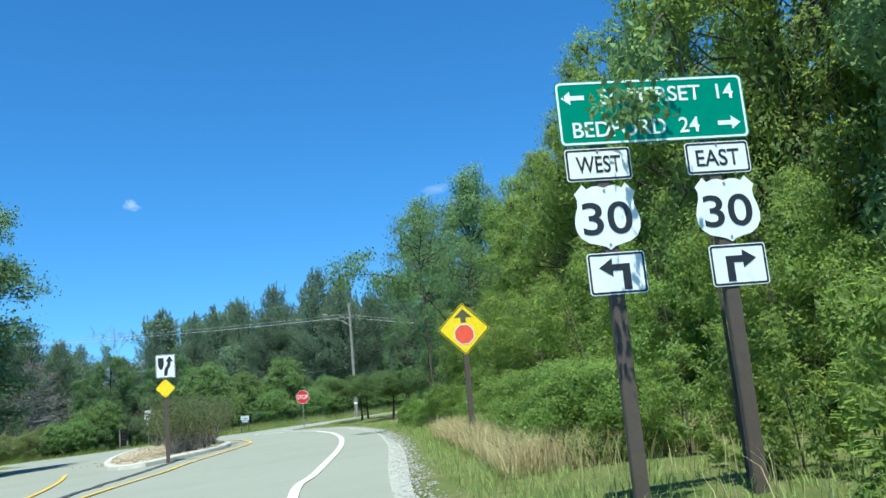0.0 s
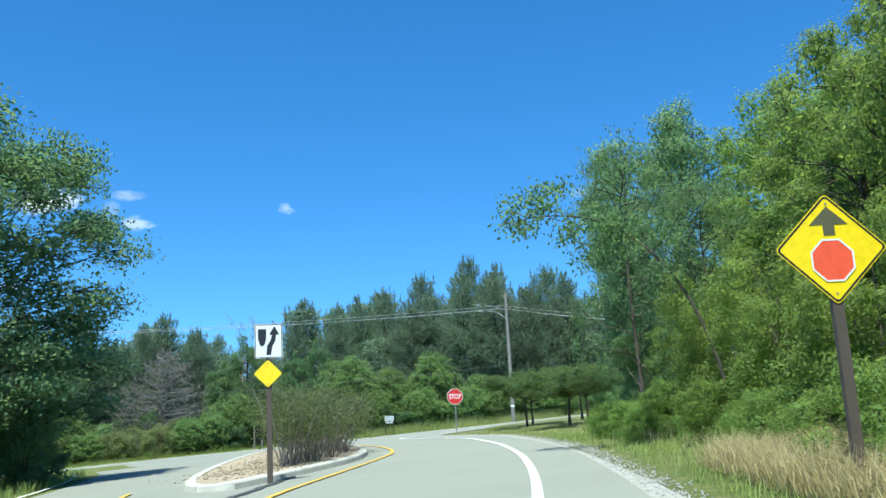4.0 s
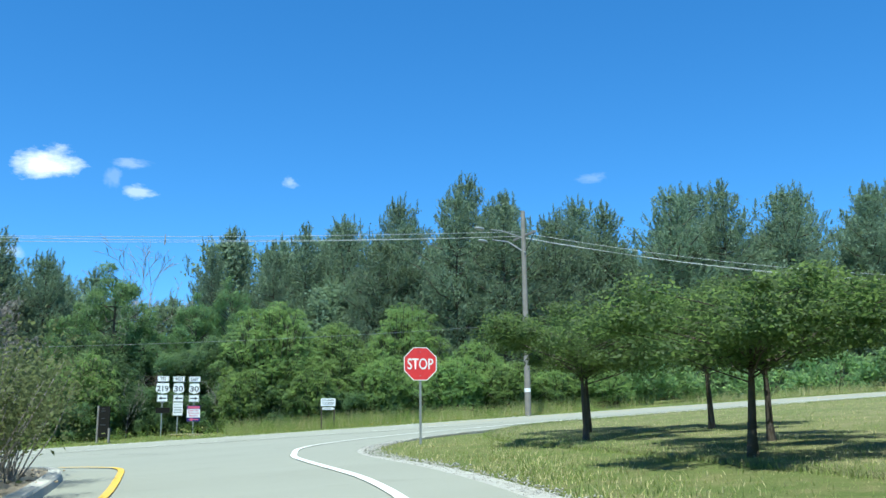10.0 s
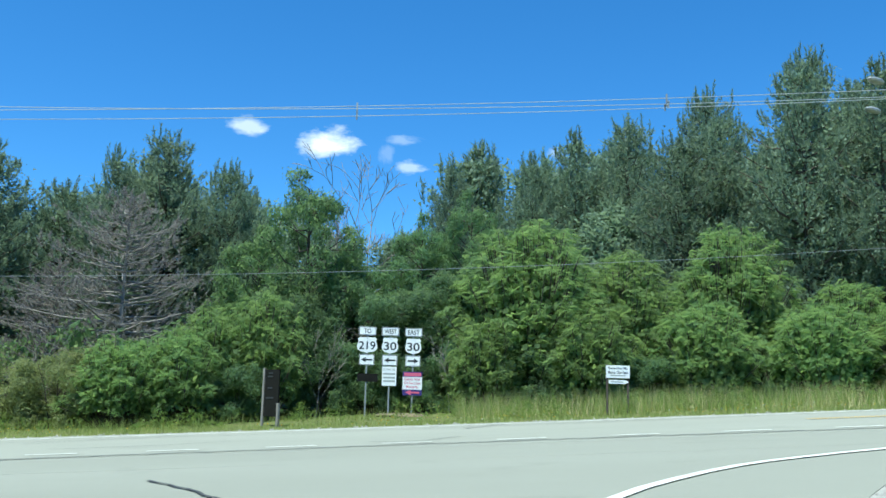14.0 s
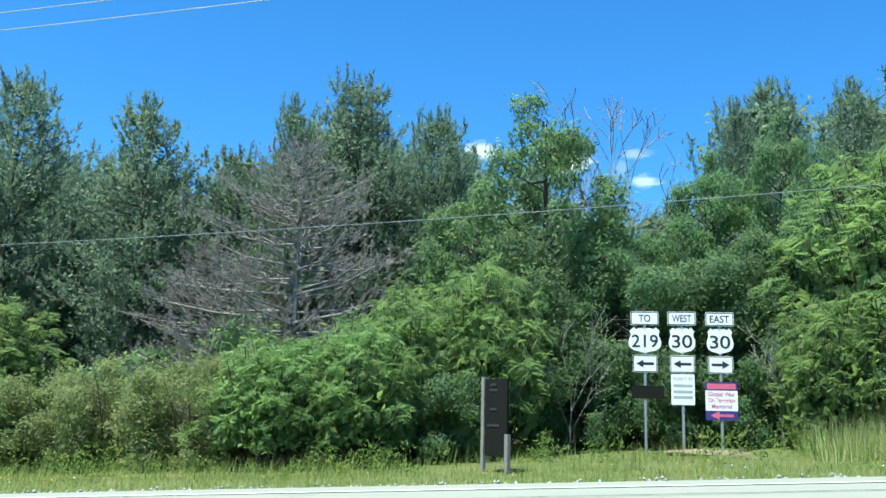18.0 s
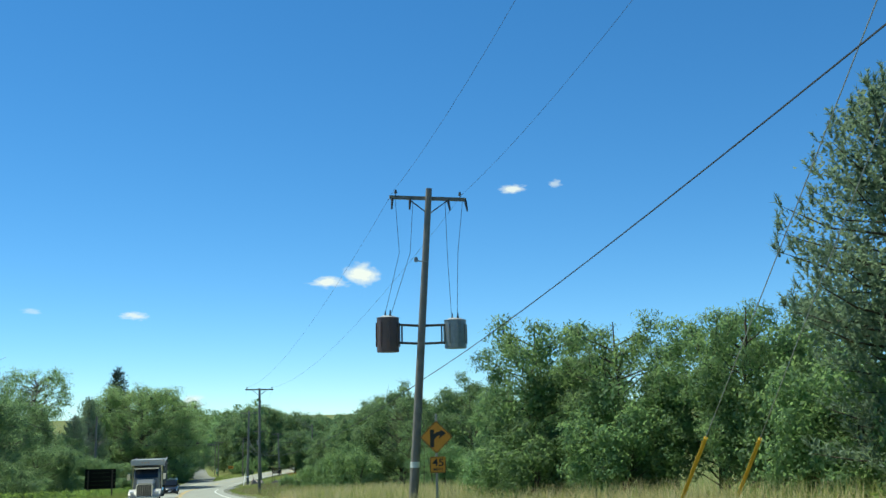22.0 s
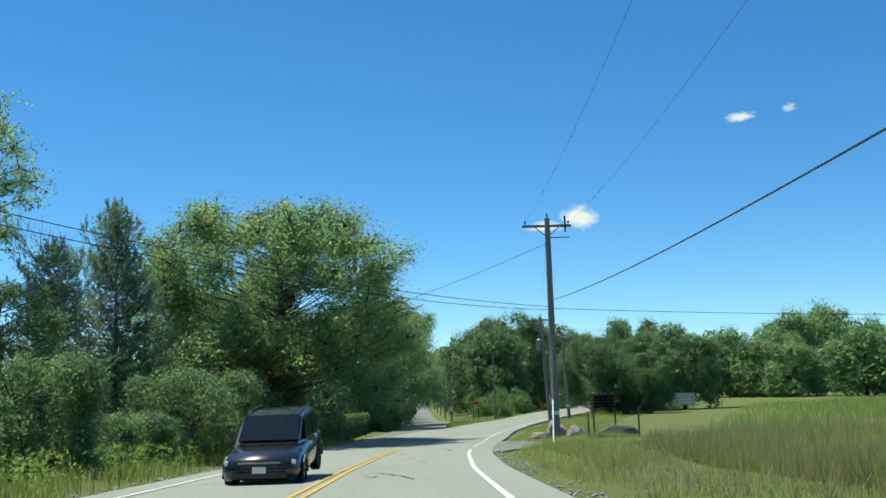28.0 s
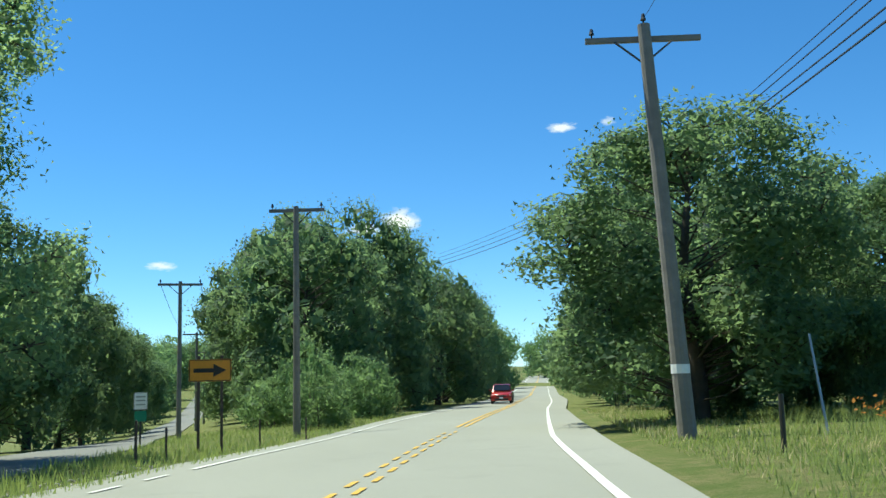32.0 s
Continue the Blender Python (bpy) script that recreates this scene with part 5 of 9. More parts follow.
for (x, y), zt in (((-18.6, 87.7), 10.6), ((-18.6, 88.9), 10.0)):
    wire((-4.7, 85.1, zt), (x, y, gz(x, y)), 0.0, 0.008, "steel guy wire bracing the pole", 4, M_STEEL)
    d = (Vector((-4.7, 85.1, zt)) - Vector((x, y, gz(x, y)))).normalized()
    bm = bmesh.new()
    p = Vector((x, y, gz(x, y)))
    tube(bm, [p, p + d * 2.6], 0.035, None, 8)
    tagged(part("guy_guard", bm, M_GUARD), "yellow plastic guard round a guy wire", "guy guard", "guy guards")


# ---- signs ----
def sign_post(parent, x, z0, z1, material, w=0.06, name="post", y=0.0):
    bm = bmesh.new()
    box(bm, x, y, (z0 + z1) / 2, w, w * 0.75, z1 - z0, None, 0.004)
    return part(name, bm, material, parent)


def bolts(parent, pts, y):
    for x, z in pts:
        bm = bmesh.new()
        tube(bm, [(x, y, z), (x, y - 0.008, z)], 0.013, 0.011, 8)
        part("bolt", bm, M_STEEL, parent)


def panel(parent, name, poly_fn, face, border, y=0.0, edge=0.02, label=""):
    """A sign plate: backing, a border band and the inner face; poly_fn(inset) gives the outline."""
    p = poly_part(name, poly_fn(0.0), y, y + 0.006, face, parent, label)
    if border is not None:
        part("border", ring_plate(bmesh.new(), poly_fn(edge * 0.5), poly_fn(edge * 1.5), y - 0.002, y), border, p)
    return p


def rect(w, h, r, cx=0.0, cz=0.0):
    return lambda i: rounded(w - 2 * i, h - 2 * i, max(0.005, r - i * 0.6), cx, cz)


def diamond(s, cx=0.0, cz=0.0):
    return lambda i: turned(rounded(s - 2 * i, s - 2 * i, max(0.005, 0.05 - i * 0.5)), 45, cx, cz)


def octagon(d, cx=0.0, cz=0.0):
    return lambda i: [(cx + (d / 2 - i) / math.cos(math.pi / 8) * math.cos(math.pi / 8 + k * math.pi / 4), cz + (d / 2 - i) / math.cos(math.pi / 8) * math.sin(math.pi / 8 + k * math.pi / 4)) for k in range(8)]


def shield(w, h, cx, cz):
    half = [(0.0, 0.44), (0.09, 0.47), (0.18, 0.468), (0.27, 0.43), (0.33, 0.5), (0.46, 0.36), (0.425, 0.27), (0.43, 0.17), (0.47, 0.05), (0.495, -0.08), (0.48, -0.2), (0.42, -0.31), (0.31, -0.385), (0.17, -0.42), (0.07, -0.45), (0.0, -0.5)]
    pts = [(x * w, z * h) for x, z in half] + [(-x * w, z * h) for x, z in half[-2:0:-1]]
    return [(cx + x, cz + z) for x, z in pts]


ARROW = [(0.5, 0.0), (0.1, 0.3), (0.1, 0.1), (-0.5, 0.1), (-0.5, -0.1), (0.1, -0.1), (0.1, -0.3)]
HOOK = [(0.5, 0.18), (0.12, 0.46), (0.12, 0.28), (-0.36, 0.28), (-0.36, -0.5), (-0.14, -0.5), (-0.14, 0.08), (0.12, 0.08), (0.12, -0.1)]


def shield_sign(parent, cx, cz, number, w=0.61, h=0.61, y=0.0):
    p = poly_part("route_shield", shield(w, h, cx, cz), y, y + 0.005, M_SIGNWHITE, parent, "white route shield with black numerals")
    letters(number, 0.3 * h / 0.61, cx, cz - 0.015, y - 0.003, p, M_SIGNBLACK, 0.46 * w / 0.61 if len(number) == 2 else 0.6 * w / 0.76)
    bolts(p, [(cx, cz + h * 0.4), (cx, cz - h * 0.42)], y)
    return p


def word_plate(parent, cx, cz, word, y=0.0, face=None, w=0.61, h=0.305):
    p = panel(parent, "direction_plate", rect(w, h, 0.03, cx, cz), face or M_SIGNWHITE, M_SIGNBLACK, y, 0.018)
    letters(word, h * 0.52, cx, cz, y - 0.003, p, M_SIGNBLACK, w * (0.68 if len(word) > 2 else 0.42))
    bolts(p, [(cx, cz + h * 0.4)], y)
    return p


def arrow_plate(parent, cx, cz, shape, flip, y=0.0, w=0.53, h=0.38, s=0.3):
    p = panel(parent, "arrow_plate", rect(w, h, 0.03, cx, cz), M_SIGNWHITE, M_SIGNBLACK, y, 0.018)
    pts = [((-x if flip else x) * s * 1.1 + cx, z * s + cz) for x, z in shape]
    poly_part("arrow", pts, y - 0.003, y - 0.001, M_SIGNBLACK, p)
    return p


# destination sign by the park road
g = thing("route_sign_assembly", "green destination sign with route shields and arrows on two brown posts", "road sign", pose(6.0, 6.1, gz(6.0, 6.1), 0, 0, -24.3))
zg = gz(6.0, 6.1)
for x in (-0.5, 0.56):
    bm = bmesh.new()
    box(bm, x, 0.055, (4.1 - zg) / 2 - 0.1, 0.13, 0.09, 4.1 - zg + 0.2, None, 0.008)
    part("post", bm, M_BROWNPOST, g, "dark brown post")
gp = panel(g, "green_panel", rect(1.8, 0.62, 0.05, 0.04, 3.94 - zg), M_SIGNGREEN, M_SIGNWHITE, -0.004, 0.02, "green panel with white border and letters")
letters("SOMERSET  14", 0.15, 0.2, 4.09 - zg, -0.008, gp, M_SIGNWHITE, 1.28)
letters("BEDFORD  24", 0.15, -0.13, 3.78 - zg, -0.008, gp, M_SIGNWHITE, 1.2)
poly_part("arrow", turned([(x, z) for x, z in ARROW], 180, -0.7, 4.09 - zg, 0.22), -0.007, -0.004, M_SIGNWHITE, gp)
poly_part("arrow", turned([(x, z) for x, z in ARROW], 0, 0.76, 3.78 - zg, 0.22), -0.007, -0.004, M_SIGNWHITE, gp)
for x, word, flip in ((-0.53, "WEST", True), (0.6, "EAST", False)):
    word_plate(g, x, 3.45 - zg, word)
    shield_sign(g, x + 0.02, 2.96 - zg, "30")
    arrow_plate(g, x + 0.05, 2.44 - zg, HOOK, flip)

# stop-ahead sign
zs = gz(10.8, 17.4)
s = thing("stop_ahead_sign", "yellow diamond warning sign showing a stop octagon and an arrow", "road sign", pose(10.8, 17.4, zs, 0, 0, -21))
sign_post(s, 0, -0.2, 3.95 - zs, M_BROWNPOST, 0.11, y=0.05)
dp_ = panel(s, "diamond_panel", diamond(0.82, 0, 3.43 - zs), M_SIGNYELLOW, M_SIGNBLACK, 0, 0.02)
oc = poly_part("stop_symbol", octagon(0.44, 0, 3.31 - zs)(0), -0.004, -0.001, M_SIGNSCARLET, dp_, "red octagon with a white edge")
part("symbol_edge", ring_plate(bmesh.new(), octagon(0.44, 0, 3.31 - zs)(0.0), octagon(0.44, 0, 3.31 - zs)(0.018), -0.006, -0.004), M_SIGNWHITE, oc)
poly_part("arrow", [(x, z + 3.7 - zs) for x, z in ((0.0, 0.17), (-0.2, -0.02), (-0.06, -0.02), (-0.06, -0.13), (0.06, -0.13), (0.06, -0.02), (0.2, -0.02))], -0.004, -0.001, M_SIGNFADE, dp_)
bolts(dp_, [(0, 3.9 - zs), (0, 2.97 - zs)], 0)

# keep-right sign on the island
zk = gz(7.75, 31.0) + 0.1
k = thing("median_sign", "white lane arrow sign above a yellow diamond marker", "road sign", pose(7.75, 31.0, zk, 0, 0, -14))
sign_post(k, 0, -0.15, 4.5 - zk, M_BROWNPOST, 0.12, y=0.055)
kp = panel(k, "regulatory_panel", rect(0.61, 0.76, 0.04, 0, 4.22 - zk), M_SIGNWHITE, M_SIGNBLACK, 0, 0.015)
poly_part("median_symbol", [(-0.23, 0.27 + 4.22 - zk), (-0.05, 0.27 + 4.22 - zk), (-0.05, 0.05 + 4.22 - zk), (-0.09, -0.08 + 4.22 - zk), (-0.14, -0.12 + 4.22 - zk), (-0.19, -0.08 + 4.22 - zk), (-0.23, 0.05 + 4.22 - zk)], -0.004, -0.001, M_SIGNBLACK, kp)
swoop = [(0.13, 0.33), (0.24, 0.14), (0.165, 0.14), (0.15, 0.0), (0.08, -0.12), (0.05, -0.31), (-0.05, -0.31), (-0.03, -0.1), (0.05, 0.02), (0.075, 0.14), (0.01, 0.14)]
poly_part("arrow", [(x, z + 4.22 - zk) for x, z in swoop], -0.004, -0.001, M_SIGNBLACK, kp)
ky = panel(k, "diamond_marker", diamond(0.44, -0.02, 3.5 - zk), M_SIGNYELLOW, None, -0.01)
bolts(ky, [(-0.02, 3.72 - zk), (-0.02, 3.28 - zk)], -0.01)

# stop sign
zs = gz(25.0, 62.4)
st = thing("stop_sign", "red octagonal stop sign on a thin galvanised post", "road sign", pose(25.0, 62.4, zs, 0, 0, -12))
sign_post(st, 0, -0.2, 5.2 - zs, M_STEEL, 0.06, y=0.03)
so = poly_part("octagon", octagon(0.914, 0, 4.8 - zs)(0), 0, 0.006, M_SIGNRED, st)
part("border", ring_plate(bmesh.new(), octagon(0.914, 0, 4.8 - zs)(0.001), octagon(0.914, 0, 4.8 - zs)(0.022), -0.003, 0), M_SIGNWHITE, so)
letters("STOP", 0.305, 0, 4.8 - zs, -0.003, so, M_SIGNWHITE, 0.72)
bolts(so, [(0, 5.13 - zs), (0, 4.47 - zs)], 0)

# three route posts across the highway
zr_ = gz(21.4, 89.4) - 0.15
for dx, dy, word, num, flip in ((-0.8, 0.0, "TO", "219", True), (0.0, 0.0, "WEST", "30", True), (0.82, 0.1, "EAST", "30", False)):
    zt = 5.86
    a = thing("route_marker_post", "route shield with direction plate and arrow on a steel post", "road sign", pose(21.4 + dx, 89.2 + dy, zr_, 0, 0, 1), "route marker posts")
    sign_post(a, 0, -0.25, zt + 0.15 - zr_, M_STEEL, 0.055, y=0.03)
    word_plate(a, 0, zt - zr_, word)
    shield_sign(a, 0, zt - 0.49 - zr_, num, 0.72 if num == "219" else 0.58, 0.58)
    arrow_plate(a, 0, zt - 1.0 - zr_, [(x * 1.2, z) for x, z in ARROW], flip, s=0.29)
    if num == "219":
        w = panel(a, "dark_plate", rect(0.7, 0.28, 0.02, 0.05, zt - 1.62 - zr_), M_DARKBOARD, None, -0.004)
    elif word == "WEST":
        w = panel(a, "notice_plate", rect(0.5, 0.66, 0.02, 0, zt - 1.55 - zr_), M_SIGNWHITE, None, -0.004, label="pale printed notice plate")
        letters("FLIGHT 93", 0.07, 0, zt - 1.32 - zr_, -0.007, w, M_FADED, 0.4)
        for q in (1.47, 1.6, 1.72):
            poly_part("text_bar", rounded(0.4, 0.06, 0.01, 0, zt - q - zr_), -0.007, -0.005, M_FADED, w)
    else:
        zc_ = zt - 1.78 - zr_
        w = panel(a, "memorial_plate", rect(0.68, 0.82, 0.02, 0, zc_), M_SIGNWHITE, None, -0.004, label="white, pink and navy memorial sign")
        poly_part("header", rounded(0.68, 0.18, 0.01, 0, zc_ + 0.32), -0.007, -0.005, M_NAVY, w)
        poly_part("header_band", rounded(0.6, 0.12, 0.01, 0, zc_ + 0.315), -0.009, -0.008, M_PINK, w)
        poly_part("footer", rounded(0.68, 0.2, 0.01, 0, zc_ - 0.31), -0.007, -0.005, M_NAVY, w)
        for q, tx in ((0.15, "Global War"), (0.02, "On Terrorism"), (-0.11, "Memorial")):
            letters(tx, 0.095, 0, zc_ + q, -0.008, w, M_PINK, 0.56 if len(tx) > 9 else 0.42)
        poly_part("arrow", [(-x * 0.5, z * 0.3 + zc_ - 0.31) for x, z in ARROW], -0.01, -0.008, M_PINK, w)
em = bmesh.new()
r_ = bmesh.ops.create_icosphere(em, subdivisions=4, radius=1.0)
for v in r_["verts"]:
    v.co = Vector((v.co.x * 0.95, v.co.y * 0.5, v.co.z * 0.1)) * (1 + 0.16 * noise.noise(v.co * 1.7))
eo = part("earth_mound", em, M_EARTH)
eo.location = (21.9, 88.9, gz(21.9, 88.9))
tagged(eo, "low mound of bare sandy earth at the foot of the route posts", "earth mound", kind="structure")

# rose-garden sign
zs = gz(28.5, 85.6)
rg = thing("garden_sign", "small white rose garden sign with a pointing arrow plate", "sign", pose(28.5, 85.6, zs, 0, 0, 2))
for x in (-0.34, 0.34):
    sign_post(rg, x, -0.15, 1.4, M_BROWNPOST, 0.06, y=0.03)
pp = panel(rg, "name_panel", rect(0.78, 0.4, 0.02, 0, 1.32), M_SIGNWHITE, None, -0.01)
letters("Remember Me", 0.075, 0, 1.43, -0.013, pp, M_SIGNBLACK, 0.62)
letters("Rose Garden", 0.09, 0, 1.3, -0.013, pp, M_SIGNBLACK, 0.64)
poly_part("text_bar", rounded(0.5, 0.035, 0.01, 0, 1.2), -0.013, -0.011, M_FADED, pp)
ap = poly_part("arrow_plate", [(-0.3, 0.94), (0.26, 0.94), (0.36, 1.0), (0.26, 1.06), (-0.3, 1.06)], -0.01, -0.004, M_SIGNWHITE, rg)
poly_part("text_bar", rounded(0.42, 0.03, 0.01, -0.03, 1.0), -0.013, -0.011, M_FADED, ap)

# notice board seen at a slant, its shade put into the near-black colour
zs = gz(17.75, 85.6)
nb = thing("notice_board", "notice board between wooden posts, coloured near black for shade", "notice board", pose(17.75, 85.6, zs, 0, 0, -46))
sign_post(nb, -0.48, -0.2, 1.75, M_POLE, 0.09)
sign_post(nb, 0.24, -0.2, 0.7, M_POLE, 0.1)
bm = bmesh.new()
box(bm, -0.08, 0, 1.0, 0.66, 0.05, 1.42, None, 0.006)
bp = part("board", bm, M_DARKBOARD, nb)
for q, w_ in ((1.6, 0.3), (1.5, 0.4), (1.15, 0.35), (0.85, 0.6)):
    poly_part("text_bar", rounded(w_ * 0.6, 0.05, 0.01, -0.15, q), -0.034, -0.031, M_DARKSTEEL, bp)

# curve warning with speed plate
zs = gz(-26.6, 84.9)
cw = thing("curve_warning_sign", "amber curve and side-road warning sign with a 45 MPH plate", "road sign", pose(-26.6, 84.9, zs, 0, 0, 82))
sign_post(cw, 0, -0.2, 2.6, M_STEEL, 0.06, y=0.03)
cz = 1.9 - zs
cp = panel(cw, "diamond_panel", diamond(0.62, 0, cz + 0.02), M_SIGNORANGE, M_SIGNBLACK, 0, 0.016)
poly_part("curve_symbol", [(x, z + cz) for x, z in ((-0.17, -0.24), (-0.06, -0.24), (-0.06, -0.05), (0.02, 0.04), (0.1, 0.07), (0.06, -0.03), (0.27, 0.12), (0.1, 0.22), (0.11, 0.17), (0.0, 0.15), (-0.06, 0.1), (-0.06, 0.22), (-0.17, 0.22))], -0.004, -0.001, M_SIGNBLACK, cp)
c2 = panel(cw, "speed_plate", rect(0.42, 0.42, 0.03, 0.03, cz - 0.7), M_SIGNORANGE, M_SIGNBLACK, 0, 0.014)
letters("45", 0.2, 0.03, cz - 0.64, -0.003, c2, M_SIGNBLACK, 0.3)
letters("MPH", 0.075, 0.03, cz - 0.82, -0.003, c2, M_SIGNBLACK, 0.24)

# large arrow at the fork
zs = gz(-204.7, 81.9)
la = thing("arrow_sign", "large amber arrow sign at the bend, on two dark posts", "road sign", pose(-204.7, 81.9, zs, 0, 0, 83))
for x in (-0.3, 0.3):
    sign_post(la, x, -0.2, 2.5, M_BROWNPOST, 0.07, y=0.04)
lp_ = panel(la, "arrow_panel", rect(1.1, 0.58, 0.03, 0, -7.98 - zs), M_SIGNORANGE, M_SIGNBLACK, 0, 0.02)
poly_part("arrow", [(x * 0.86, z * 0.56 - 7.98 - zs) for x, z in ARROW], -0.004, -0.001, M_SIGNBLACK, lp_)
for x, y, hh in ((-200.0, 80.6, 0.9), (-206.5, 83.2, 0.75), (-208.5, 84.6, 0.7), (-202.5, 81.0, 0.7)):
    bm = bmesh.new()
    box(bm, 0, 0, hh / 2 - 0.1, 0.09, 0.05, hh + 0.2, None, 0.006)
    ob = part("marker_post", bm, M_BROWNPOST)
    ob.location = (x, y, gz(x, y))
    tagged(ob, "short dark delineator post in the verge", "marker post", "marker posts")

# small regulatory sign by the old road
zs = gz(-213.4, 77.3 + 1.8)
rs = thing("road_sign", "small white and green sign beside the narrow side road", "road sign", pose(-213.4, 79.2, zs, 0, 0, 100))
sign_post(rs, 0, -0.2, 1.9, M_DARKSTEEL, 0.06, y=0.03)
q1 = panel(rs, "white_plate", rect(0.46, 0.6, 0.03, 0, 1.6), M_SIGNWHITE, M_SIGNBLACK, 0, 0.014)
for z_ in (1.75, 1.62, 1.48):
    poly_part("text_bar", rounded(0.3, 0.05, 0.01, 0, z_), -0.004, -0.001, M_FADED, q1)
panel(rs, "green_plate", rect(0.4, 0.36, 0.03, 0, 1.08), M_SIGNGREEN, None, 0)

# signs round the driveway
bk = thing("stop_sign", "stop sign at the driveway seen from its grey back, leaning", "road sign", pose(-153.3, 84.9, gz(-153.3, 84.9), 0, 0, 184) @ pose(0, 0, 0, -11, 0, 0))
sign_post(bk, 0, -0.2, 2.55, M_DARKSTEEL, 0.06, y=0.03)
bo = poly_part("octagon", octagon(0.76, 0, 2.15)(0), 0, 0.006, M_SIGNGREY, bk)
part("red_face", plate(bmesh.new(), octagon(0.75, 0, 2.15)(0), -0.004, -0.001), M_SIGNRED, bo)
zs = gz(-155.6, 87.6)
db = thing("sign_board", "dark slatted sign board with a small roof on two posts", "sign", pose(-158.4, 88.5, zs, 0, 0, 100))
for x in (-0.72, 0.72):
    sign_post(db, x, -0.2, 2.3, M_BROWNPOST, 0.09)
for i in range(4):
    bm = bmesh.new()
    box(bm, 0, -0.06, 1.5 + 0.2 * i, 1.34, 0.03, 0.17, None, 0.006)
    part("slat", bm, M_DARKBOARD, db)
bm = bmesh.new()
box(bm, 0, -0.02, 2.32, 1.6, 0.26, 0.05, None, 0.01)
part("roof_board", bm, M_BROWNPOST, db)
zs = gz(-206.1, 105.9)
wb_ = thing("sign_board", "pale grey lettered sign board on posts in the meadow", "sign", pose(-206.1, 105.9, zs, 0, 0, 75))
for x in (-0.9, 0.9):
    sign_post(wb_, x, -0.2, 1.9, M_STEEL, 0.08, y=0.05)
w1 = panel(wb_, "panel", rect(2.2, 1.35, 0.02, 0, 1.35), M_SIGNGREY, M_SIGNWHITE, 0, 0.02)
for z_, w_ in ((1.78, 1.7), (1.55, 1.3), (1.3, 1.7), (1.08, 1.5), (0.88, 1.6)):
    poly_part("text_bar", rounded(w_, 0.09, 0.01, 0, z_), -0.004, -0.001, M_SIGNWHITE, w1)
zs = gz(-94, 68.6)
bb = thing("sign_board", "large dark sign board seen from its back among bushes", "sign", pose(-95.0, 68.8, zs, 0, 0, 88))
for x in (-1.05, 1.05):
    sign_post(bb, x, -0.2, 2.6, M_BROWNPOST, 0.12)
for i in range(5):
    bm = bmesh.new()
    box(bm, 0, 0.08, 1.1 + 0.36 * i, 2.7, 0.04, 0.35, None, 0.006)
    part("board", bm, M_DARKBOARD, bb)

# low signs by the far right verge, marker rods, mailbox
for x, y in ((-222.5, 100.5), (-224.5, 101.4)):
    zs = gz(x, y)
    q = thing("yard_sign", "small dark yard sign on two legs", "sign", pose(x, y, zs, 0, 0, 72), "yard signs")
    for sx in (-0.3, 0.3):
        sign_post(q, sx, -0.1, 1.1, M_DARKSTEEL, 0.04)
    panel(q, "panel", rect(0.75, 0.45, 0.02, 0, 0.95), M_FADED, None, -0.02)
for x, y, hh, lean_, mat_, lab in ((-194.6, 93.2, 1.9, -16, M_SIGNGREY, "slim grey leaning marker rod"), (-163, 71.2, 1.3, 12, M_SIGNGREY, "slim grey leaning marker rod"),
                             (-141.6, 84.9, 1.15, 0, M_BROWNPOST, "short dark fence post beside the driveway"), (-141.4, 87.2, 1.5, 0, M_BROWNPOST, "dark fence post beside the driveway"),
                             (-191.9, 90.7, 0.8, 0, M_DARKSTEEL, "short dark delineator post in the verge")):
    rod = mat_ == M_SIGNGREY
    bm = bmesh.new()
    tube(bm, [(0, 0, -0.15), (0, 0, hh)], 0.025 if rod else 0.04, 0.02 if rod else 0.04, 8)
    ob = part("marker_rod" if rod else "fence_post", bm, mat_)
    ob.matrix_world = pose(x, y, gz(x, y), lean_, 0, 80)
    tagged(ob, lab, "post")
zs = gz(-173, 70.9)
mb = thing("mailbox", "grey rounded mailbox on a post before the hedge", "mailbox", pose(-173, 72.0, zs, 0, 0, 2))
sign_post(mb, 0, -0.1, 1.05, M_BROWNPOST, 0.1)
bm = bmesh.new()
sec = [(0.09 * math.cos(a), 0.1 + 0.1 * math.sin(a)) for a in [math.pi * k / 8 for k in range(9)]] + [(-0.09, 0.0), (0.09, 0.0)]
f0 = [bm.verts.new((-0.25, y, 1.05 + z)) for y, z in sec]
f1 = [bm.verts.new((0.25, y, 1.05 + z)) for y, z in sec]
bm.faces.new(f0)
bm.faces.new(f1[::-1])
for i in range(len(sec)):
    j = (i + 1) % len(sec)
    bm.faces.new((f0[j], f0[i], f1[i], f1[j]))
part("box", bm, M_SIGNGREY, mb)

# ---- trees ----
def grove(proto, rows, group=""):
    """Copies of a plant at (x, y, height factor, width factor); the plant itself takes the first place."""
    r = random.Random(len(rows) * 7 + int(rows[0][0] * 10))
    for x, y, h, w in rows[1:]:
        put(proto, x, y, h, w, r.uniform(0, 360))
    x, y, h, w = rows[0]
    if group:
        proto["group"] = group
    proto.matrix_basis = pose(x, y, gz(x, y) - 0.05, 0, 0, r.uniform(0, 360)) @ Matrix.Diagonal((w, w, h, 1))


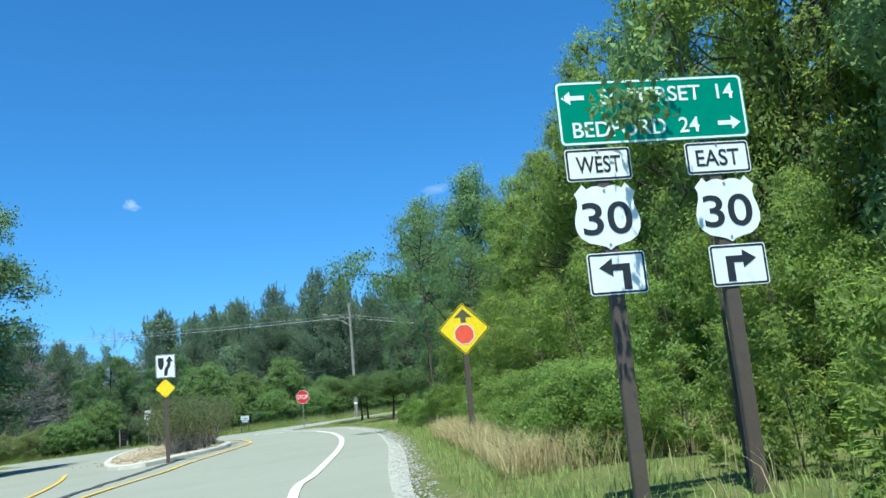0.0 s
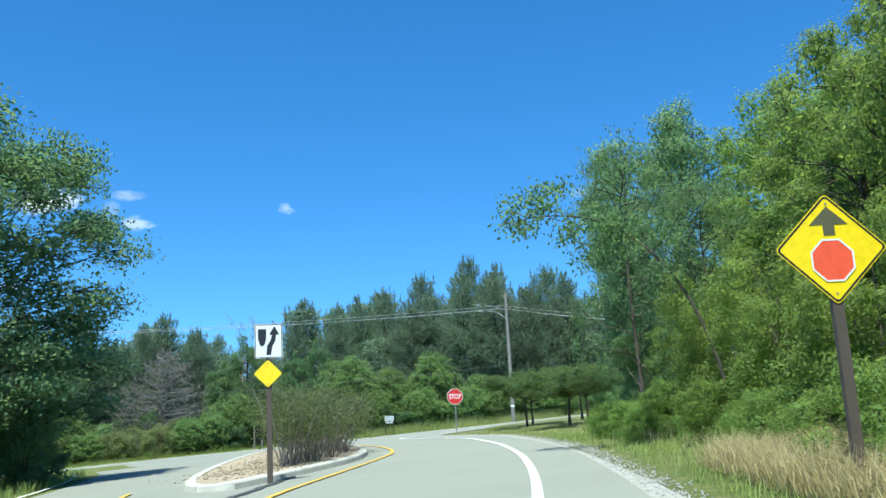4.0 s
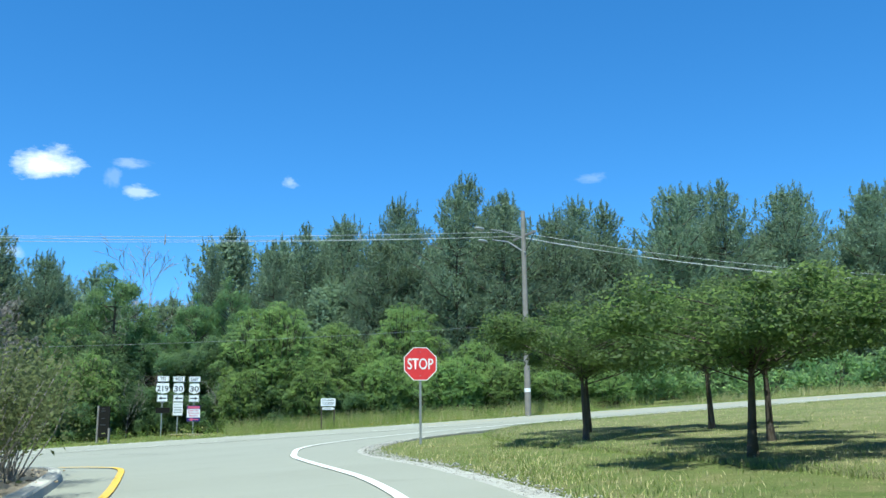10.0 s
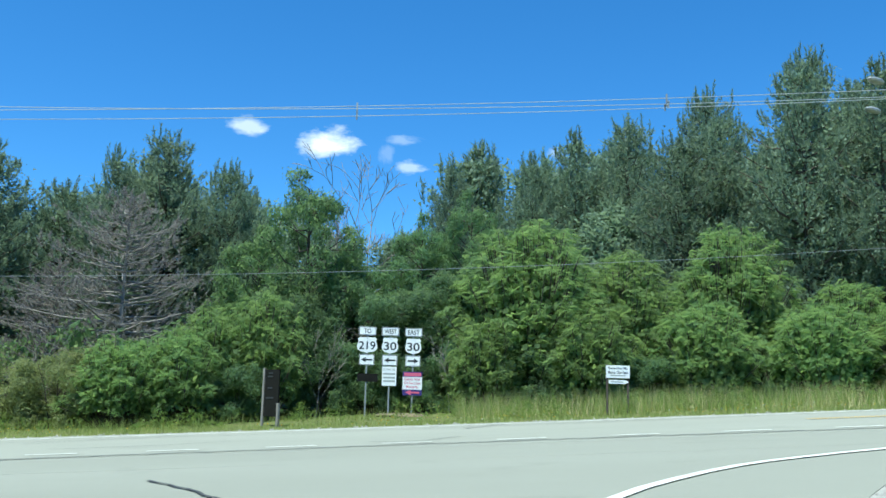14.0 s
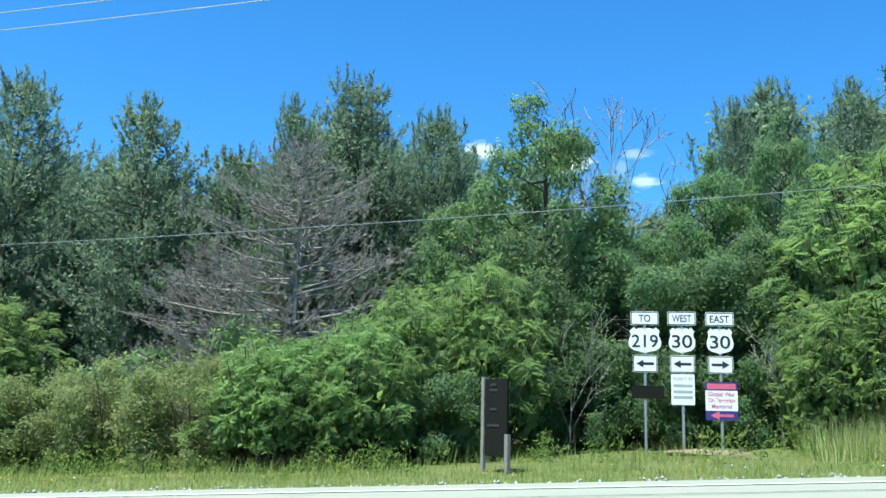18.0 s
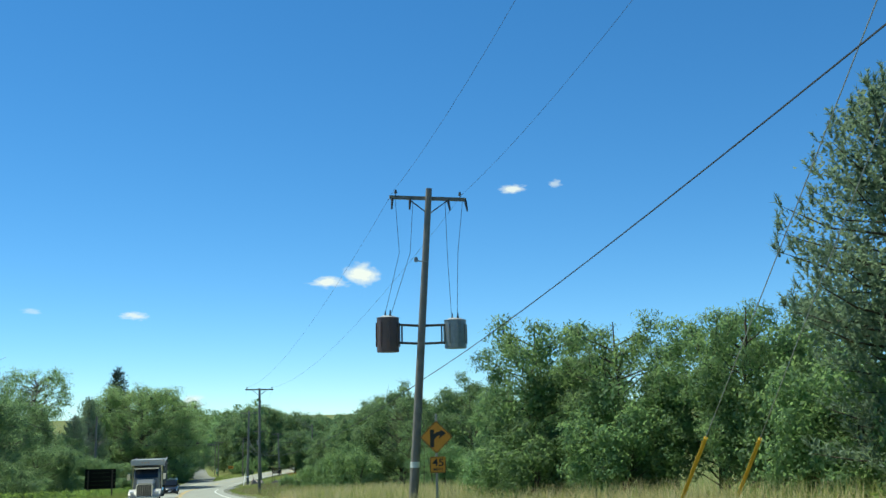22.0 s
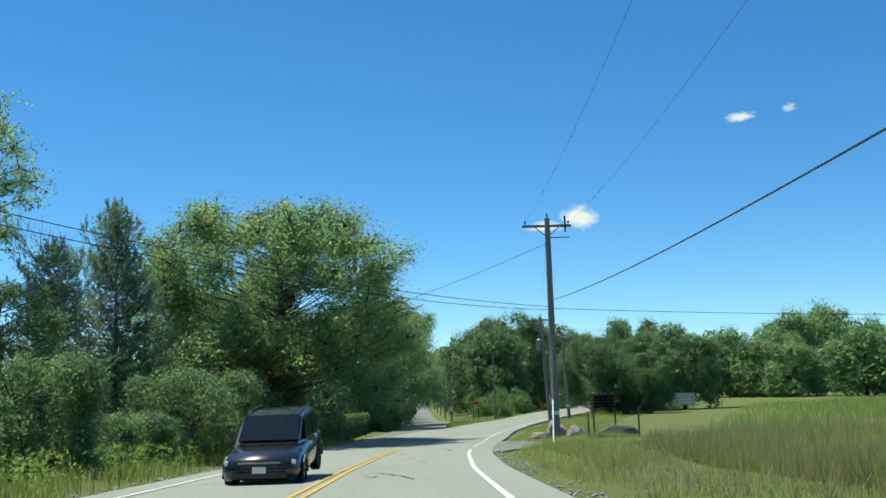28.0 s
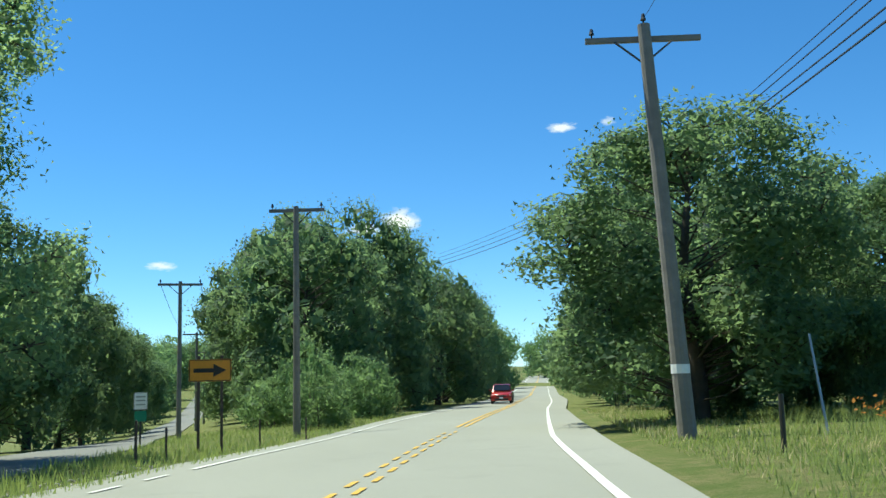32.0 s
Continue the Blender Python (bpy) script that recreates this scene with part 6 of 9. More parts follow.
# pines behind the highway
PINE = "dark green pine with upright tips at the wood's edge"
p1 = pine_tree("pine_tree", PINE, 11, 12.0, 3.0, 1.0, M_PINE, core=0.52)
p2 = pine_tree("pine_tree", PINE, 12, 12.0, 2.6, 1.2, M_PINE, core=0.52)
p3 = pine_tree("pine_tree", PINE, 13, 12.0, 3.4, 1.0, M_PINE, core=0.5)
grove(p1, [(-0.4, 97.0, 1.1, 0.95), (11.65, 98.0, 1.02, 0.95), (39.8, 95.2, 1.22, 1.1), (55.1, 92.5, 1.22, 1.15), (34.4, 104.0, 1.18, 0.95), (46, 101, 1.25, 1.2), (64, 91, 1.22, 1.2), (14.8, 102.5, 0.86, 0.9), (-4.9, 97.0, 0.93, 0.8), (70, 96, 1.3, 1.2), (37.5, 99, 1.1, 1.0), (77, 86, 1.2, 1.15), (90, 80, 1.2, 1.1), (8.0, 101, 0.84, 0.95), (42.7, 100.0, 1.4, 1.05)], "pines behind the highway")
grove(p2, [(4.8, 96.4, 0.95, 1.0), (42.5, 93.6, 1.16, 1.1), (58.7, 91.2, 1.22, 1.1), (31.5, 104.0, 1.1, 0.95), (51.5, 95.5, 1.15, 1.1), (24.9, 104.0, 0.96, 0.62), (9.7, 97.0, 0.93, 0.62), (70, 89, 1.18, 1.1), (49, 107, 1.35, 1.15), (83, 83.5, 1.2, 1.1), (2.2, 100.2, 0.88, 1.0), (-16.3, 91.2, 0.64, 0.72), (-14.6, 93.6, 0.66, 0.7), (-11.5, 97.0, 0.78, 0.8), (17.2, 104, 0.84, 0.9), (29.3, 104.2, 1.0, 0.8)], "pines behind the highway")
grove(p3, [(38.4, 103.0, 1.27, 0.85), (47, 95, 1.08, 1.0), (62, 99, 1.35, 1.2), (54, 104, 1.3, 1.1), (7.2, 98.6, 0.84, 0.85), (35.4, 98.6, 1.0, 0.9), (14.4, 98.0, 0.9, 0.62), (-8.0, 97.0, 1.0, 0.72), (44.5, 98.5, 1.15, 1.1), (76, 94, 1.3, 1.2), (98, 77, 1.2, 1.1), (-3.0, 100.5, 0.9, 0.85)], "pines behind the highway")
dp = pine_tree("dead_pine", "grey-brown dead pine with bare twiggy branches", 31, 9.2, 3.3, 0.5, M_DEADNEEDLE, 1.5, 0.2, 0.22, False, M_GREYBARK, "dead tree", 0.0)
grove(dp, [(11.3, 93.0, 0.94, 1.08), (8.6, 93.8, 0.66, 0.85)])
bt = bare_tree("dead_tree", "bare grey dead tree with fine forked branches", 8, 12.4, 4.0, M_GREYBARK, 5)
grove(bt, [(20.9, 104.0, 1.0, 1.0)])

# the dense pine wood behind
bgp = pine_tree("pine_tree", "dark pine of the dense wood behind the highway", 17, 12.0, 3.3, 0.4, M_PINE, 0.45, 0.7, core=0.75)
rows_ = []
br_ = random.Random(5)
for i in range(26):
    x_ = -14 + i * 4.1
    y_ = (101.5 if x_ < 16 else 108 if x_ < 44 else 104 - 0.25 * (x_ - 44)) + br_.uniform(-1.5, 1.5)
    rows_.append((x_, y_, (0.86 if x_ < 14 else 0.72 if x_ < 27 else 1.02) * br_.uniform(0.9, 1.08), br_.uniform(0.95, 1.25)))
    if x_ > 27:
        rows_.append((x_ + 2, y_ - 7, 0.85 * br_.uniform(0.85, 1.05), br_.uniform(0.9, 1.15)))
grove(bgp, rows_, "pines behind the highway")
us = broad_tree("bush", "shadowy undergrowth at the edge of the pine wood", "shrub", 27, 3.6, 2.6, 0.0, 24, 8, 8, 0.28, M_MAPLE, shape=TRI, stems=3, trunk_r=0.04)
grove(us, [(-12 + 4.6 * i, 94.5 + 1.5 * math.sin(i * 2.3), 0.9 + 0.25 * math.sin(i * 1.7), 1.0) for i in range(12)] + [(44 + 4.4 * i, 88.6 - 0.9 * i, 0.75 + 0.2 * math.sin(i * 1.7), 1.0) for i in range(11)], "undergrowth at the wood's edge")

# leafy trees and sumac at the wood's edge north of the highway
bl = broad_tree("young_tree", "young leafy tree with large blue-green leaves", "tree", 21, 8.4, 2.3, 0.3, 64, 10, 12, 0.22, M_BROAD, shape=SLIM, droop=0.7, lobe=0.24, fine=3)
grove(bl, [(18.2, 93.6, 1.24, 1.0), (16.4, 93.8, 0.98, 0.85), (25.0, 94.5, 1.17, 0.66), (22.9, 94.5, 1.05, 0.66), (20.2, 94.8, 0.84, 0.8), (24.0, 95.4, 0.95, 0.7)])
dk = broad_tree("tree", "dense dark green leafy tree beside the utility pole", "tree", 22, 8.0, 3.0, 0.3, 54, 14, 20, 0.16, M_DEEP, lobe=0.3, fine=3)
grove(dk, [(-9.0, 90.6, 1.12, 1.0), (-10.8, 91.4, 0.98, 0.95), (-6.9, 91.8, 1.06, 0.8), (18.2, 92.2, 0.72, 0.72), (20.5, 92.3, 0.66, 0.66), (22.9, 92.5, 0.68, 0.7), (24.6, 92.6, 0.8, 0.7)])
lt = broad_tree("young_tree", "light green young tree with an airy crown", "tree", 23, 6.6, 2.2, 0.3, 60, 11, 14, 0.17, M_BROAD, shape=SLIM, open_=0.1, lobe=0.27, core=0.7, fine=3, droop=0.6)
grove(lt, [(-1.9, 91.0, 1.09, 1.05), (-5.4, 90.0, 0.92, 0.85), (-30.0, 88.9, 0.97, 0.95), (-27.0, 90.3, 0.88, 0.85), (-22.0, 91.5, 0.8, 0.65), (-25, 92.4, 0.85, 0.95), (-32.6, 91.4, 0.8, 1.0), (-34.6, 89.6, 0.66, 0.75)])
SUM = "yellow-green sumac thicket beside the highway"
s1 = sumac_bush("sumac", SUM, 41, 6.3, 2.7, M_SUMAC, 380, 0.36)
grove(s1, [(26.6, 91.0, 1.1, 1.05), (34.9, 92.0, 1.08, 0.95), (30.4, 91.0, 0.9, 0.82), (3.7, 90.3, 0.7, 0.82), (39.3, 91.0, 0.7, 0.8)], "sumac thickets along the highway")
s2 = sumac_bush("sumac", SUM, 42, 3.9, 2.1, M_SUMAC, 210, 0.34)
grove(s2, [(14.4, 88.2, 0.82, 0.72), (12.6, 88.0, 0.75, 0.72), (15.3, 89.5, 1.03, 0.75), (16.9, 90.0, 1.18, 0.76), (36.8, 88.6, 0.9, 0.9), (40.2, 87.9, 0.78, 0.9), (1.4, 88.3, 0.6, 0.8), (32.6, 89.0, 0.95, 0.85), (42.8, 87.2, 0.66, 0.8), (45.4, 86.4, 0.6, 0.8), (28.4, 88.9, 0.95, 0.85), (24.9, 89.6, 0.9, 0.75), (5.0, 88.6, 0.62, 0.75)], "sumac thickets along the highway")
br = broad_tree("bush", "olive-green tangled roadside bush", "shrub", 24, 3.3, 1.9, 0.0, 46, 11, 15, 0.1, M_BRUSH, stems=4, trunk_r=0.04, lobe=0.28, fine=3)
grove(br, [(10.6, 88.1, 0.8, 0.8), (8.5, 88.5, 0.83, 0.85), (7.0, 88.6, 0.76, 0.8), (11.4, 89.8, 0.9, 0.85), (3.2, 89.0, 0.7, 0.8)], "bushes along the highway")
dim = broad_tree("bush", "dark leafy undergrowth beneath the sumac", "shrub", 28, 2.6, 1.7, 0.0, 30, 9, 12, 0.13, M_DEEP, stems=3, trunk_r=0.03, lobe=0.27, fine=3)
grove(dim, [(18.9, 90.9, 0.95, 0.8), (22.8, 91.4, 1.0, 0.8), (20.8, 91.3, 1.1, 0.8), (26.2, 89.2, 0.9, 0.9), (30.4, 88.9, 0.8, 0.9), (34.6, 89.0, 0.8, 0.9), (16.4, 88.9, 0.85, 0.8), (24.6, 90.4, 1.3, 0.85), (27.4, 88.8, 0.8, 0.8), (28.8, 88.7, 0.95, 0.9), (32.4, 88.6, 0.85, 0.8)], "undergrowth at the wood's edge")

grove(bare_tree("dead_sapling", "thin bleached dead sapling in the thicket", 19, 3.4, 0.9, M_GREYBARK, 3, fine=0.7, stout=0.5), [(18.9, 90.0, 1.0, 0.8), (23.6, 89.9, 0.85, 0.9), (8.9, 90.6, 1.0, 1.0)])

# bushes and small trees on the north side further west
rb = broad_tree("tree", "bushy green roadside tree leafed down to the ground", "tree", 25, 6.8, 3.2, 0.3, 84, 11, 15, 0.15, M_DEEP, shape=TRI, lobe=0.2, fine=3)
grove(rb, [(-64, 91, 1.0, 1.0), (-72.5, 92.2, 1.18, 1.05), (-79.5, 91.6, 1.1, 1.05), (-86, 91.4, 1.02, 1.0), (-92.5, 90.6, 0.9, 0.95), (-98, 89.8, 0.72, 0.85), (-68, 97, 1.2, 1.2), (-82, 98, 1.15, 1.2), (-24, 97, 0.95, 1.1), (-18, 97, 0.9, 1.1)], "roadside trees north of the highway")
grove(broad_tree("bush", "low green roadside bush", "shrub", 26, 2.6, 1.7, 0.0, 36, 10, 13, 0.12, M_BROAD, stems=3, trunk_r=0.03, lobe=0.3, fine=3),
      [(-61, 87.6, 1.0, 1.0), (-69, 88.0, 1.2, 1.1), (-76, 88.0, 1.0, 1.0), (-84, 87.7, 0.9, 1.0), (-91, 87.4, 0.8, 0.9), (-57.5, 92.4, 1.05, 1.0), (-54.5, 94, 0.8, 1.0), (-50, 97, 0.8, 1.1), (-112, 87, 0.6, 0.6), (-117, 90, 0.9, 0.7), (-43, 96, 0.7, 1.1), (-28.4, 88.2, 0.85, 1.0), (-32.4, 88.8, 0.75, 1.0), (-35.6, 92.4, 0.7, 1.1), (-40, 94, 0.75, 1.2), (-25.6, 89.8, 1.1, 1.05), (-18.6, 91.6, 1.15, 1.1), (-21, 92.4, 1.35, 1.2), (-15, 92, 1.4, 1.2)], "roadside bushes")
grove(bare_tree("sapling", "thin half-bare sapling in the tall grass", 9, 5.4, 1.5, M_BARK, 3, category="tree", fine=0.5, stout=0.4), [(-45.5, 87.6, 0.95, 0.9), (-43.6, 88.6, 0.75, 0.8)])

# woods south of the highway, backlit
mp = broad_tree("maple_tree", "big spreading maple with a dense dark crown", "tree", 51, 15.0, 7.6, 1.6, 190, 9, 16, 0.22, M_MAPLE, shape=TRI, lobe=0.17, fine=3, core=0.66, skirt=0.22)
grove(mp, [(-200.5, 66.0, 0.9, 0.95), (-189.8, 71.6, 0.81, 0.8), (-204.5, 70.4, 1.06, 1.18)], "big trees south of the highway")
mh = broad_tree("maple_tree", "tall spreading maple leafed low, overhanging the hedge", "tree", 60, 16.8, 8.8, 1.6, 280, 10, 14, 0.22, M_MAPLE, shape=TRI, lobe=0.16, fine=3, core=0.58, open_=0.08, trunk_r=0.42, skirt=0.3)
grove(mh, [(-159.8, 67.2, 1.04, 1.25), (-176.5, 60.5, 0.8, 0.9)], "big trees south of the highway")
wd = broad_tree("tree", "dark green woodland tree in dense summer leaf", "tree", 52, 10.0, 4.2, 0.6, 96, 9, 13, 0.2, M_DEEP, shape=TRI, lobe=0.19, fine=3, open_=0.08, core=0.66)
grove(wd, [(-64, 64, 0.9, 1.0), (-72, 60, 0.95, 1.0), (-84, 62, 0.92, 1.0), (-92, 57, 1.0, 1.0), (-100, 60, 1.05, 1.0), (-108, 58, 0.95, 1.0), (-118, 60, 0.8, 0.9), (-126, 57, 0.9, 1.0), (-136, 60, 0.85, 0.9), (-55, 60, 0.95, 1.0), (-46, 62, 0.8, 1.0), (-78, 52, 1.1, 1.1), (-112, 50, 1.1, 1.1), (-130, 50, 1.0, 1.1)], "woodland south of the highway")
wl = broad_tree("tree", "tall open-crowned tree with bare lower trunk", "tree", 53, 18.0, 5.8, 6.0, 90, 9, 15, 0.26, M_MAPLE, shape=TRI, open_=0.25, lobe=0.2, core=0.3, fine=3, tight=0.3)
grove(wl, [(-139, 55, 1.0, 1.0)])
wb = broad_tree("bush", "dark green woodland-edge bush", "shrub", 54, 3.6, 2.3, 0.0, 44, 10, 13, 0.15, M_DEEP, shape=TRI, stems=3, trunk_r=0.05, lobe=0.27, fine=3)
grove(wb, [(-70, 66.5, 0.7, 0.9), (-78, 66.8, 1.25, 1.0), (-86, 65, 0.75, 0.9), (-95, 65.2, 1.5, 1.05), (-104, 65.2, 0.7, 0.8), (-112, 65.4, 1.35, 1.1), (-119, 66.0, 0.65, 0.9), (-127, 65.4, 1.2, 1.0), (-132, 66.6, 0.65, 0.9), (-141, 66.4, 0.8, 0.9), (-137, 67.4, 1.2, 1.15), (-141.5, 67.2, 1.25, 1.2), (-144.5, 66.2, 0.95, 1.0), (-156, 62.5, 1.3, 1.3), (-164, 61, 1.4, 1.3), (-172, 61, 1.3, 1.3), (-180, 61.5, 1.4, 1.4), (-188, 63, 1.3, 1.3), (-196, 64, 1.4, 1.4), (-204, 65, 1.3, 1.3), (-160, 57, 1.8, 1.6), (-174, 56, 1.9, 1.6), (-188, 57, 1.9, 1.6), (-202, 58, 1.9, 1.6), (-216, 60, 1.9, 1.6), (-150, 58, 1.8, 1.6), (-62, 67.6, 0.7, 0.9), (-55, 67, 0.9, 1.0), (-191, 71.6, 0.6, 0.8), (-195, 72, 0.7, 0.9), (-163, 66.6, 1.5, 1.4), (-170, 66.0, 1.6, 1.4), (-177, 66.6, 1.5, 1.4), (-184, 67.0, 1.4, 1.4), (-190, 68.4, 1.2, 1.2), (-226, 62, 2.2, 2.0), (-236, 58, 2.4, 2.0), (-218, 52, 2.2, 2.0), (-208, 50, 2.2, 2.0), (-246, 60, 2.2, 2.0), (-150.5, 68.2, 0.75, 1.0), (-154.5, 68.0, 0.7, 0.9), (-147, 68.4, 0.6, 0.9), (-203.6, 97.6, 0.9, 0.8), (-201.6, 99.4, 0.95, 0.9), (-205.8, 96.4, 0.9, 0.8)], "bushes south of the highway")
pn = pine_tree("pine_tree", "slender pine among the broadleaf trees", 14, 13.0, 2.6, 1.0, M_PINE)
grove(pn, [(-146.6, 61.2, 1.02, 1.0), (-141.5, 60, 0.8, 0.9)])
sp = pine_tree("spruce_tree", "dark conical spruce rising above the trees", 15, 23.0, 5.6, 1.0, M_SPRUCE, 0.6, 1.0, 0.05, True, category="spruce tree", core=0.8)
grove(sp, [(-212, 58.5, 1.0, 1.0)])
bs = bare_tree("dead_tree", "tall bare dead tree above the wood", 10, 15.0, 3.0, M_GREYBARK, 4, fine=0.8)
grove(bs, [(-97, 55.2, 1.0, 0.8), (-94.5, 57.6, 0.8, 0.6), (-99, 58.4, 0.8, 0.8), (-139.5, 61.5, 0.75, 0.6), (-64, 58, 0.75, 0.8)])

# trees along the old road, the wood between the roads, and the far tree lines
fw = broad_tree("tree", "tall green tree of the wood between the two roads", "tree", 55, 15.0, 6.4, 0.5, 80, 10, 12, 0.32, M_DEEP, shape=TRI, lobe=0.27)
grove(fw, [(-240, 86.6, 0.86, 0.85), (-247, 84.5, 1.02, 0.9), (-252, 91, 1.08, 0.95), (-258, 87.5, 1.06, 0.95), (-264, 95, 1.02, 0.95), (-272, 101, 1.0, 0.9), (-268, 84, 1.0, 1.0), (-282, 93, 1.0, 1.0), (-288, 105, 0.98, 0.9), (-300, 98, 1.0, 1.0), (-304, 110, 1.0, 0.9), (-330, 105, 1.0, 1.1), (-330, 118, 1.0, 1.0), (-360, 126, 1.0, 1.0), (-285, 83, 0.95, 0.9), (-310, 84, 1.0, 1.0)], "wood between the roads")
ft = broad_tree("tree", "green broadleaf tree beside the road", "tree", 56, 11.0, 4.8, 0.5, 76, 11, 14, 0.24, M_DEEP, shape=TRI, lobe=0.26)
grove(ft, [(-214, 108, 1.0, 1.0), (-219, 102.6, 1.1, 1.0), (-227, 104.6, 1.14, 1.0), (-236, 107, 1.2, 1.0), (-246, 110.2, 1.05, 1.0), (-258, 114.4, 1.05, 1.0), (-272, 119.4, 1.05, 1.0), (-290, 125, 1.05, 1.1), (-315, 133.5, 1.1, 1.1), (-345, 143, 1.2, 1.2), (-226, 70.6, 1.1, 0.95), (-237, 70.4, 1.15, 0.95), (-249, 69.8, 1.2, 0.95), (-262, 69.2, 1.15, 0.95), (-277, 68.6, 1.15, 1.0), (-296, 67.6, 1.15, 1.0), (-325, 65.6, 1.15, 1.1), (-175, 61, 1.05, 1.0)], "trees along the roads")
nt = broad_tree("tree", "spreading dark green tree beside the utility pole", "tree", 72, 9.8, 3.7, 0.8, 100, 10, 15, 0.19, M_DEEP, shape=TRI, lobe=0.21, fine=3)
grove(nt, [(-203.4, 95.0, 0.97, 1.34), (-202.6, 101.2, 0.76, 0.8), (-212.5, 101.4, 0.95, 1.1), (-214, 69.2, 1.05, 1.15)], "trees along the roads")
grove(broad_tree("bush", "green bush at the road junction", "shrub", 57, 2.6, 1.8, 0.0, 22, 9, 12, 0.16, M_BROAD, shape=TRI, stems=3, trunk_r=0.03),
      [(-190, 72.4, 0.75, 0.8), (-187.4, 73.0, 0.62, 0.75), (-184.6, 72.2, 0.6, 0.7), (-223.5, 85.6, 1.5, 0.9), (-231, 89, 1.3, 1.1), (-233, 84, 1.1, 1.1), (-220.5, 85.8, 0.9, 0.8), (-205, 71.8, 0.8, 0.9), (-219, 103, 0.8, 1.0)])
far = broad_tree("tree", "distant green tree of the wood beyond the meadow", "tree", 58, 14.0, 6.6, 0.4, 50, 9, 9, 0.5, M_BROAD, shape=TRI)
grove(far, [(-288, 136, 0.95, 1.0), (-298, 144, 0.8, 1.0), (-306, 153, 0.95, 1.1), (-318, 160, 1.3, 1.3), (-328, 170, 1.35, 1.3), (-342, 178, 1.5, 1.4), (-350, 192, 1.25, 1.2), (-338, 205, 1.3, 1.2), (-330, 220, 1.2, 1.2), (-318, 232, 1.2, 1.2), (-280, 140, 0.8, 1.0), (-268, 142, 0.7, 0.9), (-258, 150, 0.8, 1.0), (-250, 160, 0.8, 1.0), (-300, 245, 1.2, 1.3), (-285, 256, 1.2, 1.3), (-270, 268, 1.2, 1.3), (-248, 172, 0.7, 1.0)], "far wood beyond the meadow")
grove(broad_tree("tree", "distant green broadleaf tree along the road", "tree", 59, 14.0, 6.8, 0.4, 40, 8, 8, 0.6, M_BROAD, shape=TRI),
      [(-360, 62, 1.0, 1.0), (-390, 60, 1.1, 1.1), (-430, 57, 1.2, 1.2), (-360, 80, 1.0, 1.0), (-400, 79, 1.1, 1.1), (-450, 77, 1.2, 1.2), (-390, 158, 1.2, 1.2), (-420, 168, 1.3, 1.2), (-400, 138, 1.2, 1.2), (-440, 148, 1.2, 1.2), (-510, 74, 1.3, 1.3), (-510, 54, 1.3, 1.3), (110, 78, 1.0, 1.0), (125, 74, 1.0, 1.0), (140, 70, 1.0, 1.0), (-520, 190, 1.3, 1.3)] + [(-600 - 6 * (i % 3), 10 + 13 * i, 1.45 + 0.25 * math.sin(i * 2.1), 1.5) for i in range(9)])

# trees on the right of the park road, close by
lc = broad_tree("locust_tree", "tall locust tree with fine yellow-green leaves beside the park road", "tree", 61, 10.5, 3.1, 0.6, 150, 9, 13, 0.1, M_LOCUST, shape=LEAF, droop=0.5, lobe=0.18, fine=3)
grove(lc, [(23.2, 30.6, 1.0, 1.0), (20.6, 26.0, 0.95, 0.95), (18.9, 21.2, 1.12, 0.95), (17.2, 16.4, 1.28, 1.0), (15.1, 11.6, 1.34, 1.0)], "trees along the park road")
ld = broad_tree("tree", "dense dark green leafy tree beside the park road", "tree", 62, 10.5, 3.6, 0.4, 160, 9, 12, 0.12, M_MAPLE, lobe=0.175, fine=3)
grove(ld, [(26.6, 41.6, 1.3, 1.12), (30.6, 36.4, 1.1, 1.1), (27.4, 31.0, 1.1, 1.1), (25.2, 24.4, 1.05, 1.1), (23.0, 17.4, 1.1, 1.1), (19.6, 10.4, 1.15, 1.1), (17.2, 3.0, 1.1, 1.1), (34.6, 40.2, 1.0, 1.1), (25.2, 41.4, 0.5, 0.6), (13.6, 6.0, 1.15, 0.95), (12.0, 0.4, 1.1, 0.9)], "trees along the park road")
thn = broad_tree("young_tree", "thin tree with pale open leaves", "tree", 63, 7.4, 1.6, 1.2, 34, 11, 16, 0.14, M_BROAD, shape=SLIM, open_=0.25, droop=0.6, core=0.0, trunk_r=0.06)
grove(thn, [(19.6, 34.6, 1.35, 1.25), (23.6, 40.6, 1.48, 1.15), (19.4, 30.6, 1.0, 1.0), (-44.6, 88.0, 0.5, 0.55), (-46.4, 88.8, 0.42, 0.5)])
rsap = broad_tree("bush", "tall yellow-green bush at the edge of the trees", "shrub", 68, 4.4, 1.9, 0.0, 64, 9, 12, 0.09, M_LOCUST, stems=3, trunk_r=0.03, fine=3, lobe=0.21)
grove(rsap, [(18.8, 29.0, 1.1, 1.0), (17.4, 25.4, 1.0, 1.0), (16.0, 21.8, 1.0, 1.0), (14.6, 17.6, 1.0, 1.0), (13.6, 13.8, 1.0, 0.95), (11.9, 9.6, 0.95, 0.9), (20.8, 32.6, 0.9, 1.0), (10.6, 5.2, 0.9, 0.9), (9.8, 1.2, 0.9, 0.9)], "bushes along the park road")
rbsh = broad_tree("bush", "fresh green bush at the edge of the park road", "shrub", 64, 1.7, 1.5, 0.0, 44, 10, 13, 0.07, M_WEED, stems=3, trunk_r=0.025, lobe=0.27, fine=3)
